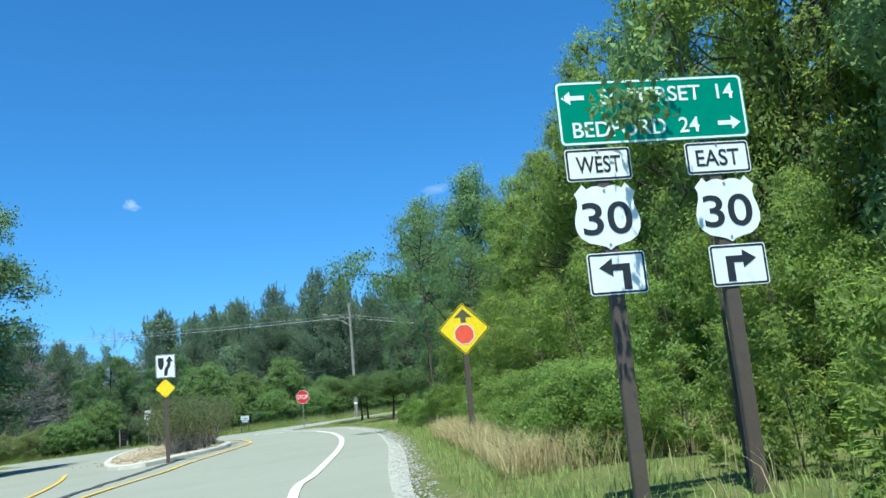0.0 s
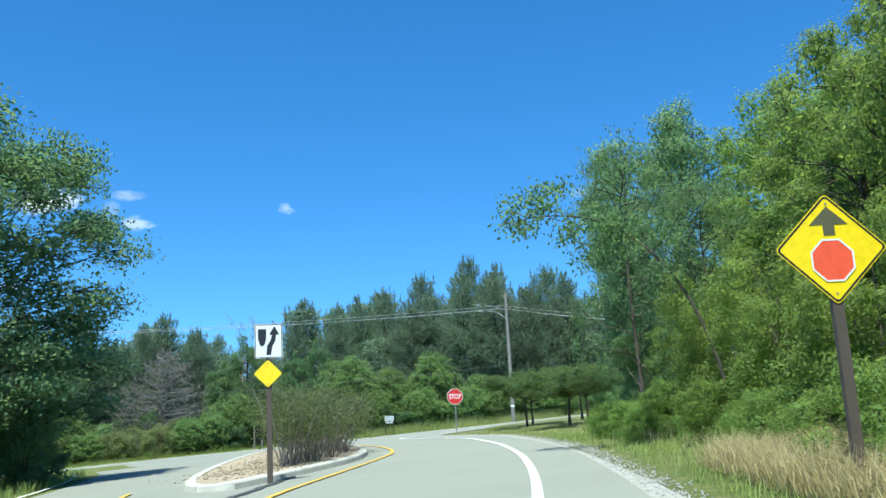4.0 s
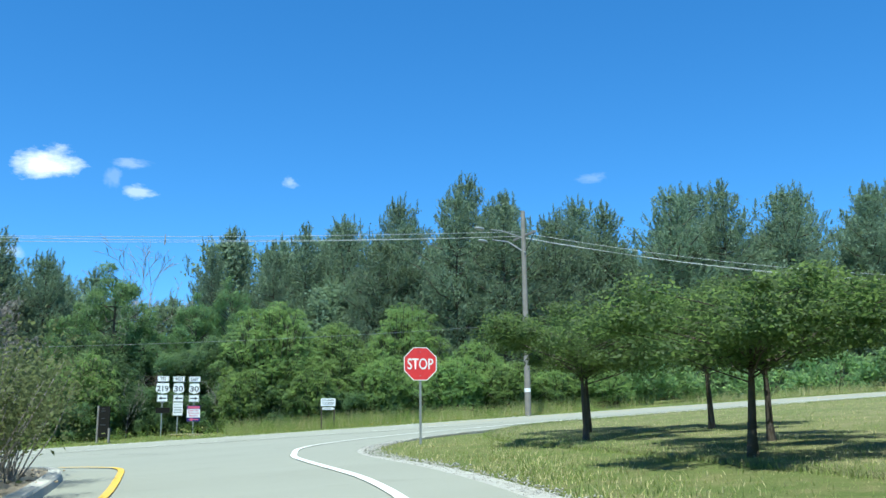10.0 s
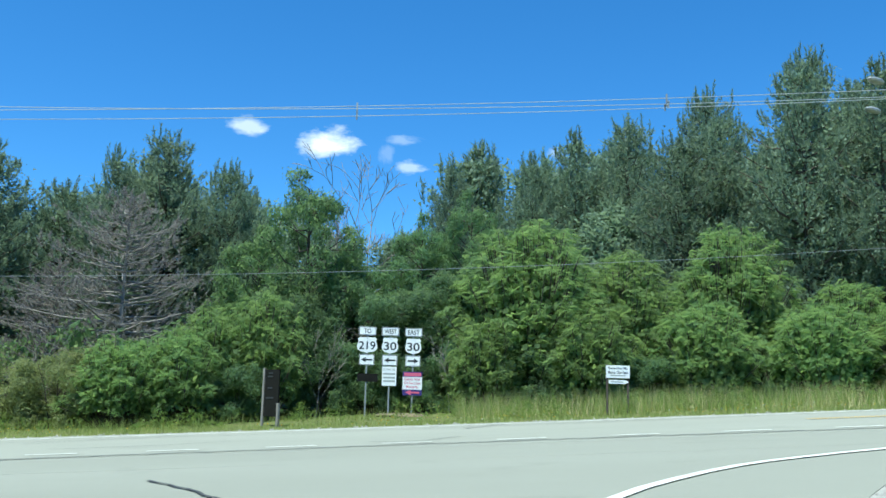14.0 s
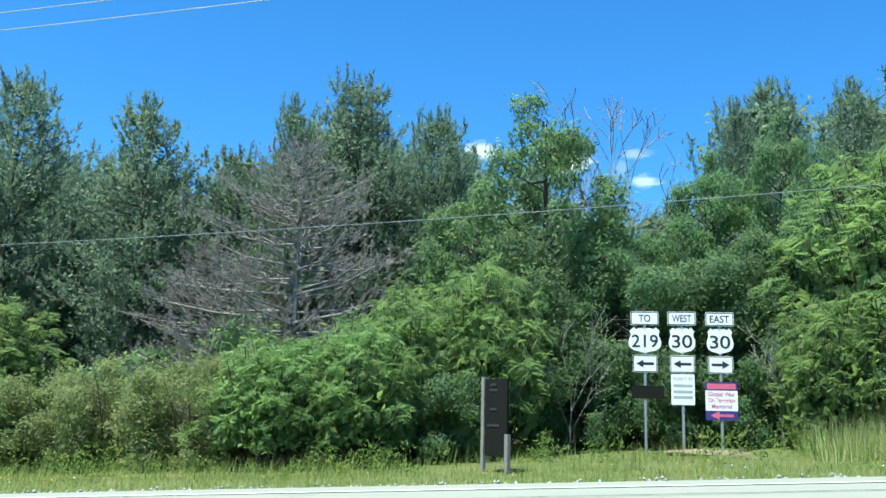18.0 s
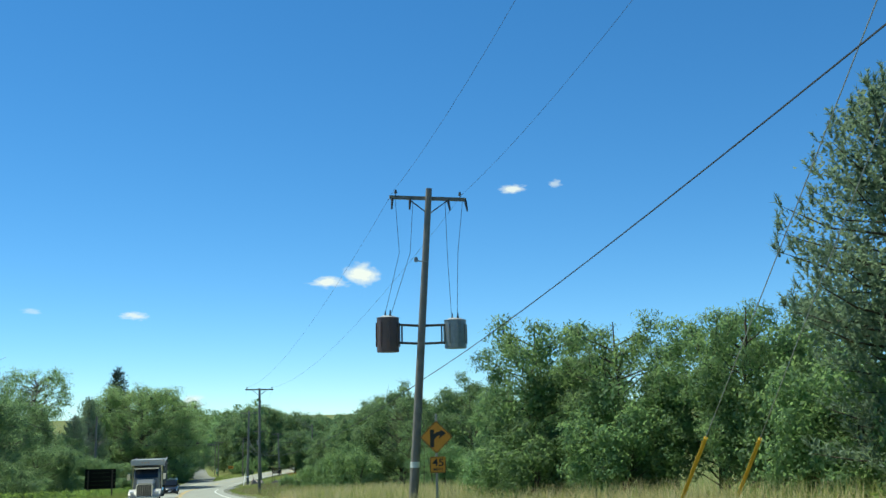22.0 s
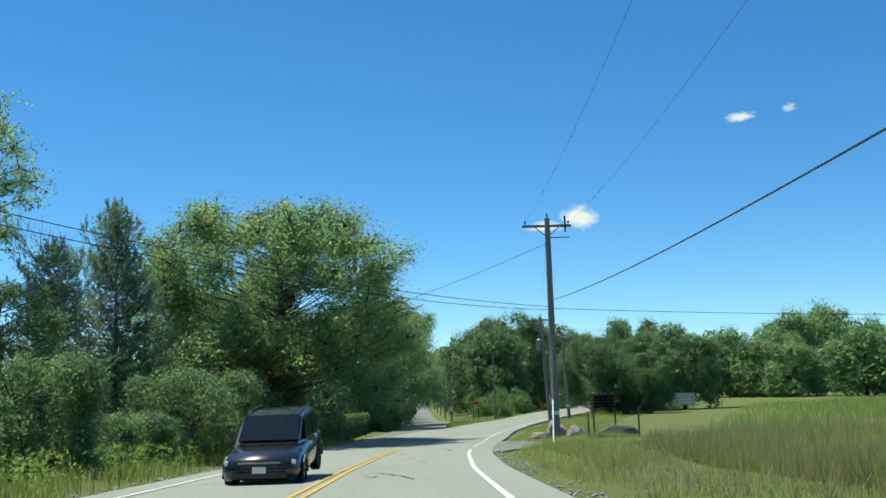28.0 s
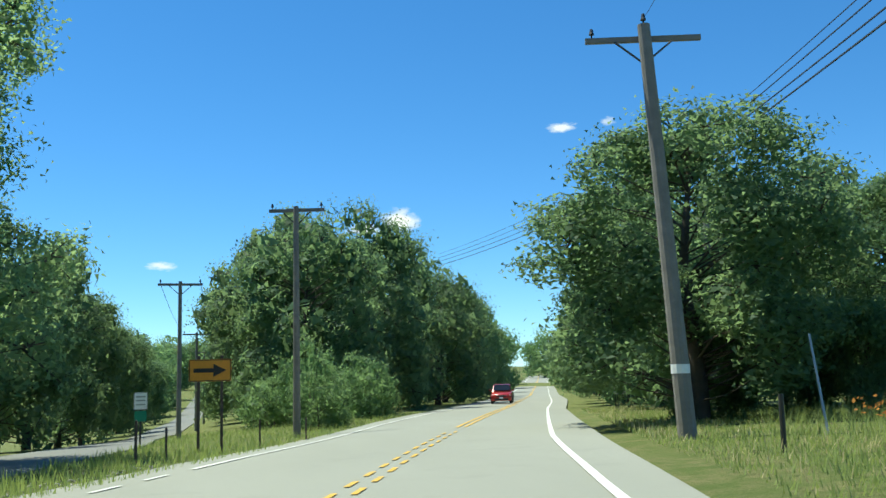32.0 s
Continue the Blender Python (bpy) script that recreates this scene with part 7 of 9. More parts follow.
rows_ = [(19.3, 35.0, 0.62, 0.8), (20.4, 37.0, 0.6, 0.85), (21.4, 38.8, 0.55, 0.85), (18.7, 33.2, 0.6, 0.75), (18.0, 31.4, 0.55, 0.75), (20.6, 34.8, 0.75, 0.9), (22.6, 41.2, 0.45, 0.85), (19.6, 31.8, 0.8, 0.9), (23.4, 37.6, 0.8, 1.0), (24.6, 40.0, 0.6, 1.0), (26.0, 42.6, 0.45, 1.0), (27.6, 42.4, 0.7, 1.1), (30.4, 42.0, 0.75, 1.2), (22.2, 35.6, 0.85, 1.0), (21.4, 37.4, 0.62, 0.9), (22.8, 39.8, 0.5, 0.9)]
br_ = random.Random(64)
for y_ in range(12, 36, 2):
    x_ = float(np.interp(y_, PARK_EDGE[:, 1], PARK_EDGE[:, 0]))
    o_ = br_.uniform(3.0, 3.6)
    rows_.append((x_ + o_ * 0.89, y_ - o_ * 0.45, br_.uniform(0.5, 0.95), br_.uniform(0.8, 1.05)))
    o_ = br_.uniform(7.0, 8.5)
    rows_.append((x_ + o_ * 0.89, y_ - o_ * 0.45, br_.uniform(1.3, 1.9), br_.uniform(1.2, 1.5)))
grove(rbsh, rows_, "bushes along the park road")

# trees on the left of the park road
lf = broad_tree("tree", "large dark tree with layered feathery branches", "tree", 65, 10.6, 5.0, 1.2, 120, 12, 15, 0.17, M_DEEP, open_=0.06, droop=0.5, lobe=0.22, fine=3, flat=0.38, core=0.72)
grove(lf, [(0.0, 45.6, 1.34, 1.28), (-5.2, 44.0, 1.2, 1.1), (-10.5, 41.5, 1.25, 1.1), (-8.5, 33.0, 1.0, 1.0), (-13, 22, 0.95, 1.0), (-12, 54, 0.8, 0.9)], "trees west of the park road")
grove(broad_tree("bush", "shaded weedy bush beside the park road", "shrub", 66, 2.0, 1.7, 0.0, 22, 10, 16, 0.12, M_WEED, stems=3, trunk_r=0.025),
      [(-1.4, 37.6, 0.9, 1.0), (-3.4, 33.2, 1.0, 1.1), (-5.0, 29.0, 0.9, 1.0), (-0.6, 42.0, 1.2, 1.1), (-0.4, 49.5, 1.0, 1.1), (-3.6, 47, 1.6, 1.4), (-2.4, 54, 0.8, 1.2), (-5.6, 40, 1.7, 1.5), (-9, 55, 0.9, 1.2), (-16, 56, 1.2, 1.4), (-24, 58, 1.4, 1.5), (-30, 50, 1.5, 1.6)], "bushes west of the park road")
grove(broad_tree("tree", "woodland tree south-west of the junction", "tree", 67, 8.0, 3.6, 0.3, 60, 9, 10, 0.24, M_MAPLE, shape=TRI, lobe=0.25, fine=3),
      [(-22, 50, 1.0, 1.0), (-34, 56, 0.9, 1.0), (-28, 40, 1.1, 1.1), (-42, 50, 1.0, 1.1), (-20, 30, 1.1, 1.1)])

for x_, y_, h_, w_ in ((2.2, 47.6, 1.5, 1.3), (0.6, 51.0, 1.7, 1.5), (-1.0, 55.0, 1.5, 1.5), (2.4, 43.6, 1.0, 1.0), (-2.6, 50.0, 1.9, 1.6)):
    put(dim, x_, y_, h_, w_, 70 * x_)

# ornamental trees on the lawn
cb = broad_tree("ornamental_tree", "low spreading ornamental tree with a flat dark crown on the lawn", "tree", 71, 3.9, 2.7, 1.7, 56, 12, 15, 0.11, M_CRAB, stems=1, trunk_r=0.085, lobe=0.27, fine=3, flat=0.55, core=0.6)
grove(cb, [(26.4, 55.9, 0.8, 0.92), (25.2, 49.1, 0.73, 1.02), (28.4, 59.2, 0.82, 0.88), (27.6, 51.5, 0.77, 0.95), (30.0, 56.3, 0.84, 1.0)], "ornamental trees on the lawn")

# shrubs on the island: bare lower stems, small leaves above
rng = np.random.default_rng(77)
def island_shrub(seed):
    r = np.random.default_rng(seed)
    t = thing("island_shrub", "thin-stemmed shrub with sparse olive leaves on the traffic island", "shrub", None, "shrubs on the traffic island")
    n = 12
    a = r.uniform(0, math.tau, n)
    foot = np.stack([np.cos(a) * 0.18, np.sin(a) * 0.18, np.zeros(n)], 1) * r.uniform(0.3, 1.2, (n, 1))
    tip = foot * np.array([5.6, 5.6, 0]) + np.array([0, 0, 1.75]) * r.uniform(0.75, 1.15, (n, 1)) + r.normal(size=(n, 3)) * 0.08
    mid = (foot + tip) / 2 + r.normal(size=(n, 3)) * 0.05
    V, F = tubes(np.concatenate([foot, mid]), np.concatenate([mid, tip]), np.full(2 * n, 0.014), np.concatenate([np.full(n, 0.011), np.full(n, 0.004)]), 5)
    array_part("woody_base", V, F, M_GREYBARK, t, True)
    k = 150
    L = np.repeat(np.arange(n), k)
    f = r.uniform(0.45, 1.12, len(L))[:, None]
    P = mid[L] + (tip[L] - mid[L]) * ((f - 0.45) / 0.6) + r.normal(size=(len(L), 3)) * np.array([0.24, 0.24, 0.14])
    V, F = scatter(P, r.normal(size=P.shape) + np.array([0, 0, 0.4]), r.uniform(0.045, 0.1, len(L)), LEAF, r)
    array_part("foliage", V, F, M_ISLAND, t)
    return t


isl = [island_shrub(s) for s in (1, 2, 3)]
row_ = spline([(9.2, 35.8), (10.9, 38.8), (12.6, 43.4), (14.0, 49.4), (14.7, 55.5), (14.8, 59.0)], 0.4)
for i in range(46):
    x, y = row_[int((i + 0.5) / 46 * len(row_))]
    x, y = x + rng.uniform(-1.0, 0.35) * (0.4 if i < 6 else 1.0), y + rng.uniform(-0.4, 0.4)
    s = rng.uniform(0.86, 1.06)
    m = pose(x, y, gz(x, y) + 0.14, 0, 0, rng.uniform(0, 360)) @ Matrix.Diagonal((s, s, s, 1))
    if i < 43:
        copy_thing(isl[i % 3], m)
    else:
        isl[i - 43].matrix_basis = m


# tall weeds at the verge by the destination sign
gr = broad_tree("weed_clump", "tall leafy goldenrod in the verge", "weeds", 81, 1.5, 0.5, 0.0, 16, 9, 9, 0.11, M_LOCUST, shape=SLIM, stems=4, trunk_r=0.008, droop=0.1, core=0.4)
grove(gr, [(5.3, 3.3, 1.0, 1.0), (6.0, 4.0, 1.15, 1.0), (6.2, 3.0, 1.2, 1.1), (7.0, 4.2, 1.25, 1.1), (5.4, 2.3, 1.0, 1.0), (7.4, 3.2, 1.3, 1.2), (6.4, 1.8, 1.2, 1.1), (7.6, 6.2, 1.1, 1.0), (8.3, 7.6, 1.1, 1.0), (8.0, 5.2, 1.3, 1.1), (8.9, 9.2, 1.0, 1.0), (9.6, 6.8, 1.3, 1.2), (4.6, 1.2, 0.9, 0.9)], "goldenrod in the verge")


def hanging_sapling():
    """A slender sapling whose top arches over and hangs in front of the sign."""
    r = np.random.default_rng(82)
    t = thing("sapling", "slender leafy sapling arching over the destination sign", "tree", pose(7.15, 6.6, gz(7.15, 6.6) - 0.05))
    s = np.linspace(0, 1, 14)[:, None]
    path = np.concatenate([-0.2 * s - 1.6 * s ** 3, -0.95 * s ** 2.4, 4.6 * np.sin(s * 2.4)], 1)
    bm = bmesh.new()
    tube(bm, [Vector(p) for p in path], 0.024, 0.004, 6)
    part("trunk", bm, M_BARK, t)
    k = r.integers(12, 14, 430)
    P = path[k] + r.normal(size=(430, 3)) * np.array([0.17, 0.1, 0.12]) + np.array([-0.02, 0, 0.2])
    V, F = scatter(P, r.normal(size=P.shape) * 0.6 - np.array([0, 0, 0.5]), r.uniform(0.06, 0.12, 430), LEAF, r)
    array_part("foliage", V, F, M_BROAD, t)
    return t


hanging_sapling()


def arching_tree():
    """A slim tree whose bough reaches out over the park road."""
    r = np.random.default_rng(83)
    base = np.array([17.6, 27.8, gz(17.6, 27.8) - 0.05])
    t = thing("arching_tree", "slim tree with a pale leafy bough arching over the park road", "tree", pose(*base))
    s = np.linspace(0, 1, 18)[:, None]
    reach = np.array([13.5, 30.4]) - base[:2]
    path = np.concatenate([reach * s ** 1.9, 5.5 * np.sin(s * 1.75) / math.sin(1.75)], 1)
    P0, P1 = list(path[:-1]), list(path[1:])
    R0, R1 = list(np.linspace(0.05, 0.012, 17)), list(np.linspace(0.048, 0.007, 17))
    C = []
    for k in (9, 10, 11, 12, 13, 14, 15, 16, 17):
        for _ in range(3):
            tip = path[k] + r.normal(size=3) * np.array([0.5, 0.5, 0.32])
            P0.append(path[k]), P1.append(tip), R0.append(0.012), R1.append(0.004)
            C.append(tip)
    V, F = tubes(np.array(P0), np.array(P1), np.array(R0), np.array(R1), 6)
    array_part("trunk", V, F, M_BARK, t, True)
    L = np.repeat(np.arange(len(C)), 110)
    P = np.array(C)[L] + r.normal(size=(len(L), 3)) * np.array([0.22, 0.22, 0.15])
    V, F = scatter(P, r.normal(size=P.shape) * 0.6 - np.array([0, 0, 0.5]), r.uniform(0.07, 0.14, len(L)), LEAF, r)
    array_part("foliage", V, F, M_BROAD, t)
    return t


arching_tree()

# ---- hedge, rocks, trailer ----
def clipped_hedge(pts, h, w, seed):
    """A clipped hedge: leaves over a boxy body."""
    rng = np.random.default_rng(seed)
    line = spline(pts, 0.5)
    t = thing("hedge", "long clipped dark green hedge beside the highway", "hedge")
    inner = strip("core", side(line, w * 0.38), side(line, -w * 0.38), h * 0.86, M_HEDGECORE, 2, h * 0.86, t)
    n = 26000
    s = rng.uniform(0, len(line) - 1.001, n)
    i = s.astype(int)
    f = (s - i)[:, None]
    c = line[i] * (1 - f) + line[i + 1] * f
    d = line[i + 1] - line[i]
    d /= np.linalg.norm(d, axis=1, keepdims=True)
    nrm = np.stack([-d[:, 1], d[:, 0]], 1)
    top = rng.random(n) < 0.38
    u = np.where(top, rng.uniform(-1, 1, n), np.sign(rng.normal(size=n))) * w / 2
    v = np.where(top, 1.0, rng.random(n) ** 0.8) * h + rng.normal(size=n) * 0.04
    p = c + nrm * u[:, None]
    P = np.concatenate([p, (land(p[:, 0], p[:, 1]) + v)[:, None]], 1) + rng.normal(size=(n, 3)) * 0.03
    N = np.concatenate([nrm * np.where(top, 0, np.sign(u))[:, None], np.where(top, 1.0, 0.25)[:, None]], 1)
    V, F = scatter(P, rng.normal(size=(n, 3)), rng.uniform(0.08, 0.15, n), LEAF, rng, up=N)
    array_part("foliage", V, F, M_CRAB, t)
    return t


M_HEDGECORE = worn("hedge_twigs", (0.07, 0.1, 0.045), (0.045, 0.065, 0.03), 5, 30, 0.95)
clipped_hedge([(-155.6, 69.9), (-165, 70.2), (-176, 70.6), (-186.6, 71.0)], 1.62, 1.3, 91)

M_ROCK = worn("pinkish_boulder", (0.4, 0.33, 0.28), (0.27, 0.22, 0.19), 1.6, 14, 0.9, bump=0.7, depth=0.05)
M_ROCKDARK = worn("dark_boulder", (0.12, 0.115, 0.105), (0.07, 0.068, 0.062), 1.6, 14, 0.9, bump=0.6, depth=0.05)


def boulder(x, y, sx, sy, sz, seed, material, label, turn=0.0):
    bm = bmesh.new()
    r = bmesh.ops.create_icosphere(bm, subdivisions=4, radius=1.0)
    off = Vector((seed * 3.7, seed * 1.3, seed))
    rs_ = random.Random(seed)
    cuts = [(Vector((rs_.gauss(0, 1), rs_.gauss(0, 1), abs(rs_.gauss(0, 0.6)))).normalized(), rs_.uniform(0.58, 0.88)) for _ in range(10)]
    for v in r["verts"]:
        n = v.co.normalized()
        k = 1 + 0.2 * noise.noise(n * 1.1 + off) + 0.12 * noise.noise(n * 3.1 + off)
        q = n * k
        # flat broken faces
        for pl, d in cuts:
            e = q.dot(pl) - d
            if e > 0:
                q = q - pl * e * 0.96
        q = q * (1 + 0.05 * noise.noise(n * 5.0 + off) + 0.025 * noise.noise(n * 13.0 + off))
        v.co = Vector((q.x * sx, q.y * sy, q.z * sz))
    ob = part("boulder", bm, material)
    ob.matrix_world = pose(x, y, gz(x, y) + sz * 0.45, 0, 0, turn)
    return tagged(ob, label, "boulder", "boulders by the driveway")


boulder(-154.1, 84.9, 0.9, 0.8, 0.72, 11, M_ROCK, "large pinkish broken boulder in the grass", 20)
boulder(-154.9, 83.9, 0.55, 0.4, 0.28, 2, M_ROCK, "flat pinkish boulder in the grass", 60)
boulder(-152.0, 85.7, 0.62, 0.6, 0.52, 14, M_ROCK, "rounded pinkish boulder in the grass", 10)
boulder(-153.5, 85.8, 0.6, 0.5, 0.46, 6, M_ROCK, "pinkish split boulder beside the largest one", 10)
boulder(-151.4, 88.1, 1.18, 0.5, 0.42, 4, M_ROCKDARK, "long low dark boulder on the grass", 104)
boulder(-151.3, 86.5, 0.5, 0.34, 0.2, 5, M_ROCKDARK, "small flat dark boulder", 100)

M_TRAILER = paint("trailer_white", (0.72, 0.73, 0.72), 0.4)
M_GLASS = paint("dark_glass", (0.015, 0.018, 0.022), 0.08)
tr = thing("camper_trailer", "small white camper trailer half hidden under the trees", "trailer", pose(-157.2, 66.2, gz(-157.2, 66.2), 0, 0, 5))
bm = bmesh.new()
box(bm, 0, 0, 1.25, 4.2, 2.0, 1.7, None, 0.25)
part("body", bm, M_TRAILER, tr)
for x in (-1.2, 0.6):
    bm = bmesh.new()
    box(bm, x, 1.0, 1.5, 0.7, 0.03, 0.5, None, 0.01)
    part("window", bm, M_GLASS, tr)
bm = bmesh.new()
box(bm, 2.1, 0.2, 1.4, 0.03, 0.8, 0.5, None, 0.01)
part("window", bm, M_GLASS, tr)
M_TYRE = worn("tyre_rubber", (0.03, 0.03, 0.03), (0.02, 0.02, 0.02), 8, 60, 0.85)
M_RIM = worn("wheel_rim", (0.5, 0.5, 0.5), (0.3, 0.3, 0.3), 8, 40, 0.35, 0.8)


def wheel(parent, x, y, r, w, rim=None):
    bm = bmesh.new()
    prof = [(-w / 2, r * 0.62), (-w / 2, r * 0.93), (-w * 0.35, r), (w * 0.35, r), (w / 2, r * 0.93), (w / 2, r * 0.62)]
    n = 22
    rings = [[bm.verts.new((x + q * math.cos(k * math.tau / n), y + o, r + q * math.sin(k * math.tau / n))) for o, q in prof] for k in range(n)]
    for k in range(n):
        a, b = rings[k], rings[(k + 1) % n]
        for i in range(len(prof) - 1):
            bm.faces.new((a[i], a[i + 1], b[i + 1], b[i]))
    tv = part("wheel", bm, M_TYRE, parent)
    bm = bmesh.new()
    s = 1 if y > 0 else -1
    tube(bm, [(x, y - s * w * 0.3, r), (x, y + s * w * 0.25, r), (x, y + s * w * 0.36, r)], r * 0.63, r * 0.5, 20)
    tube(bm, [(x, y + s * w * 0.3, r), (x, y + s * w * 0.44, r)], r * 0.16, r * 0.12, 10)
    part("rim", bm, rim or M_RIM, tv)
    for k in range(6):
        a = k * math.tau / 6
        bm = bmesh.new()
        tube(bm, [(x + r * 0.36 * math.cos(a), y + s * w * 0.36, r + r * 0.36 * math.sin(a)), (x + r * 0.36 * math.cos(a), y + s * w * 0.41, r + r * 0.36 * math.sin(a))], r * 0.06, None, 6)
        part("wheel_nut", bm, M_STEEL, tv)
    return tv


wheel(tr, 0.3, 0.9, 0.32, 0.2)
wheel(tr, 0.3, -0.9, 0.32, 0.2)


def loft(bm, secs):
    """A closed skin through sections with as many points each."""
    rows = [[bm.verts.new(p) for p in s] for s in secs]
    for a, b in zip(rows, rows[1:]):
        for i in range(len(a)):
            j = (i + 1) % len(a)
            bm.faces.new((a[i], a[j], b[j], b[i]))
    bm.faces.new(rows[0][::-1])
    bm.faces.new(rows[-1])
    bmesh.ops.recalc_face_normals(bm, faces=bm.faces[:])
    return bm


def hull(x, hw, z0, z1, r=0.12):
    """A rounded cross-section."""
    return [(x, -hw * 0.92, z0), (x, hw * 0.92, z0), (x, hw, z0 + r * 1.4), (x, hw * 1.0, (z0 + z1) / 2), (x, hw * 0.97, z1 - r), (x, hw * 0.88, z1), (x, -hw * 0.88, z1), (x, -hw * 0.97, z1 - r), (x, -hw * 1.0, (z0 + z1) / 2), (x, -hw, z0 + r * 1.4)]


def suv(name, label, m, paintmat, pickup=False):
    """A car facing +x."""
    t = thing(name, label, "car", m)
    bm = bmesh.new()
    hood = 1.02 if not pickup else 1.08
    secs = [hull(-2.28, 0.8, 0.45, 0.95), hull(-2.2, 0.9, 0.34, hood), hull(-1.2, 0.94, 0.3, hood + 0.03), hull(0.0, 0.94, 0.3, hood + 0.02), hull(0.95, 0.94, 0.3, hood), hull(1.7, 0.92, 0.32, hood - 0.06), hull(2.15, 0.88, 0.36, hood - 0.14), hull(2.3, 0.78, 0.46, hood - 0.26)]
    b = part("body", loft(bm, secs), paintmat, t)
    for p in b.data.polygons:
        p.use_smooth = True
    bm = bmesh.new()
    back = -2.1 if not pickup else -0.5

    def cab(x, hw, z0, z1):
        return [(x, -hw, z0), (x, hw, z0), (x, hw * 0.86, z1 - 0.05), (x, hw * 0.74, z1), (x, -hw * 0.74, z1), (x, -hw * 0.86, z1 - 0.05)]
    roof = part("roof", loft(bm, [cab(back, 0.84, hood, 1.3), cab(back + 0.25, 0.86, hood, 1.66), cab(-0.6 if not pickup else 0.0, 0.87, hood, 1.72), cab(0.35, 0.87, hood, 1.68), cab(1.05, 0.85, hood - 0.02, hood + 0.06)]), paintmat, t)
    bm = bmesh.new()
    f = [bm.verts.new(p) for p in ((1.03, -0.74, hood + 0.1), (1.03, 0.74, hood + 0.1), (0.4, 0.68, 1.665), (0.4, -0.68, 1.665))]
    k = [bm.verts.new(v.co + Vector((0.03, 0, 0.03))) for v in f]
    bm.faces.new(k)
    bm.faces.new(f[::-1])
    for i in range(4):
        bm.faces.new((f[i], f[(i + 1) % 4], k[(i + 1) % 4], k[i]))
    part("windscreen", bm, M_GLASS, t, "dark tinted windscreen")
    for s in (-1, 1):
        for x0, x1 in (((back + 0.35, -0.75), (-0.65, 0.3)) if not pickup else ((-0.35, 0.3),)):
            bm = bmesh.new()
            q = [(x0, s * 0.862, hood + 0.06), (x1 + 0.4 * (x1 > 0), s * 0.862, hood + 0.06), (x1, s * 0.775, 1.6), (x0 + 0.06, s * 0.775, 1.6)]
            a = [bm.verts.new(p) for p in q]
            c = [bm.verts.new((p[0], p[1] + s * 0.012, p[2] + 0.004)) for p in q]
            bm.faces.new(c if s > 0 else c[::-1])
            for i in range(4):
                bm.faces.new((a[i], a[(i + 1) % 4], c[(i + 1) % 4], c[i]))
            part("side_window", bm, M_GLASS, t)
        bm = bmesh.new()
        box(bm, 2.13, s * 0.66, hood - 0.26, 0.22, 0.36, 0.14, pose(0, 0, 0, 0, 0, 0), 0.03)
        part("headlight", bm, M_SIGNWHITE, t, "clear headlight")
        bm = bmesh.new()
        box(bm, 0.85, s * 1.03, hood + 0.14, 0.12, 0.22, 0.15, None, 0.03)
        part("mirror", bm, paintmat, t)
        bm = bmesh.new()
        box(bm, -2.22, s * 0.72, 0.86, 0.1, 0.22, 0.3, None, 0.02)
        part("tail_light", bm, M_SIGNRED, t)
        for x in (-1.38, 1.42):
            wheel(t, x, s * 0.82, 0.36, 0.24)
            bm = bmesh.new()
            tube(bm, [(x - 0.43, s * 0.945, 0.36), (x - 0.3, s * 0.95, 0.67), (x, s * 0.955, 0.8), (x + 0.3, s * 0.95, 0.67), (x + 0.43, s * 0.945, 0.36)], 0.035, None, 6)
            part("wheel_arch", bm, M_SIGNBLACK, t)
    bm = bmesh.new()
    box(bm, 2.27, 0, hood - 0.3, 0.08, 0.9, 0.16, None, 0.02)
    part("grille", bm, M_SIGNBLACK, t)
    bm = bmesh.new()
    box(bm, 2.27, 0, 0.5, 0.1, 1.3, 0.16, None, 0.02)
    part("bumper_grille", bm, M_SIGNBLACK, t)
    bm = bmesh.new()
    box(bm, 2.32, 0, hood - 0.24, 0.02, 1.0, 0.025, None, 0.004)
    part("chrome_bar", bm, M_RIM, t)
    bm = bmesh.new()
    box(bm, 2.34, 0, 0.62, 0.02, 0.32, 0.15, None, 0.004)
    part("number_plate", bm, M_SIGNWHITE, t, "blank white plate")
    if not pickup:
        for s in (-1, 1):
            bm = bmesh.new()
            tube(bm, [(-1.6, s * 0.66, 1.72), (-1.5, s * 0.66, 1.77), (0.0, s * 0.66, 1.76), (0.15, s * 0.66, 1.71)], 0.018, None, 6)
            part("roof_rail", bm, M_SIGNBLACK, t)
    return t


M_CARBLACK = paint("car_paint_black", (0.025, 0.027, 0.03), 0.25, 0.2, 0.6)
M_CARRED = paint("car_paint_red", (0.4, 0.03, 0.025), 0.3, 0.1, 0.5)
suv("black_car", "black sport utility car in the oncoming lane", pose(-122.0, 73.8, gz(-122.0, 73.8) + 0.03, 0, 3.4, 0), M_CARBLACK)
suv("red_pickup", "red pickup truck far down the highway", pose(-262, 105.0, gz(-262, 105.0) + 0.03, 0, 1.5, 162.5 + 180), M_CARRED, True)

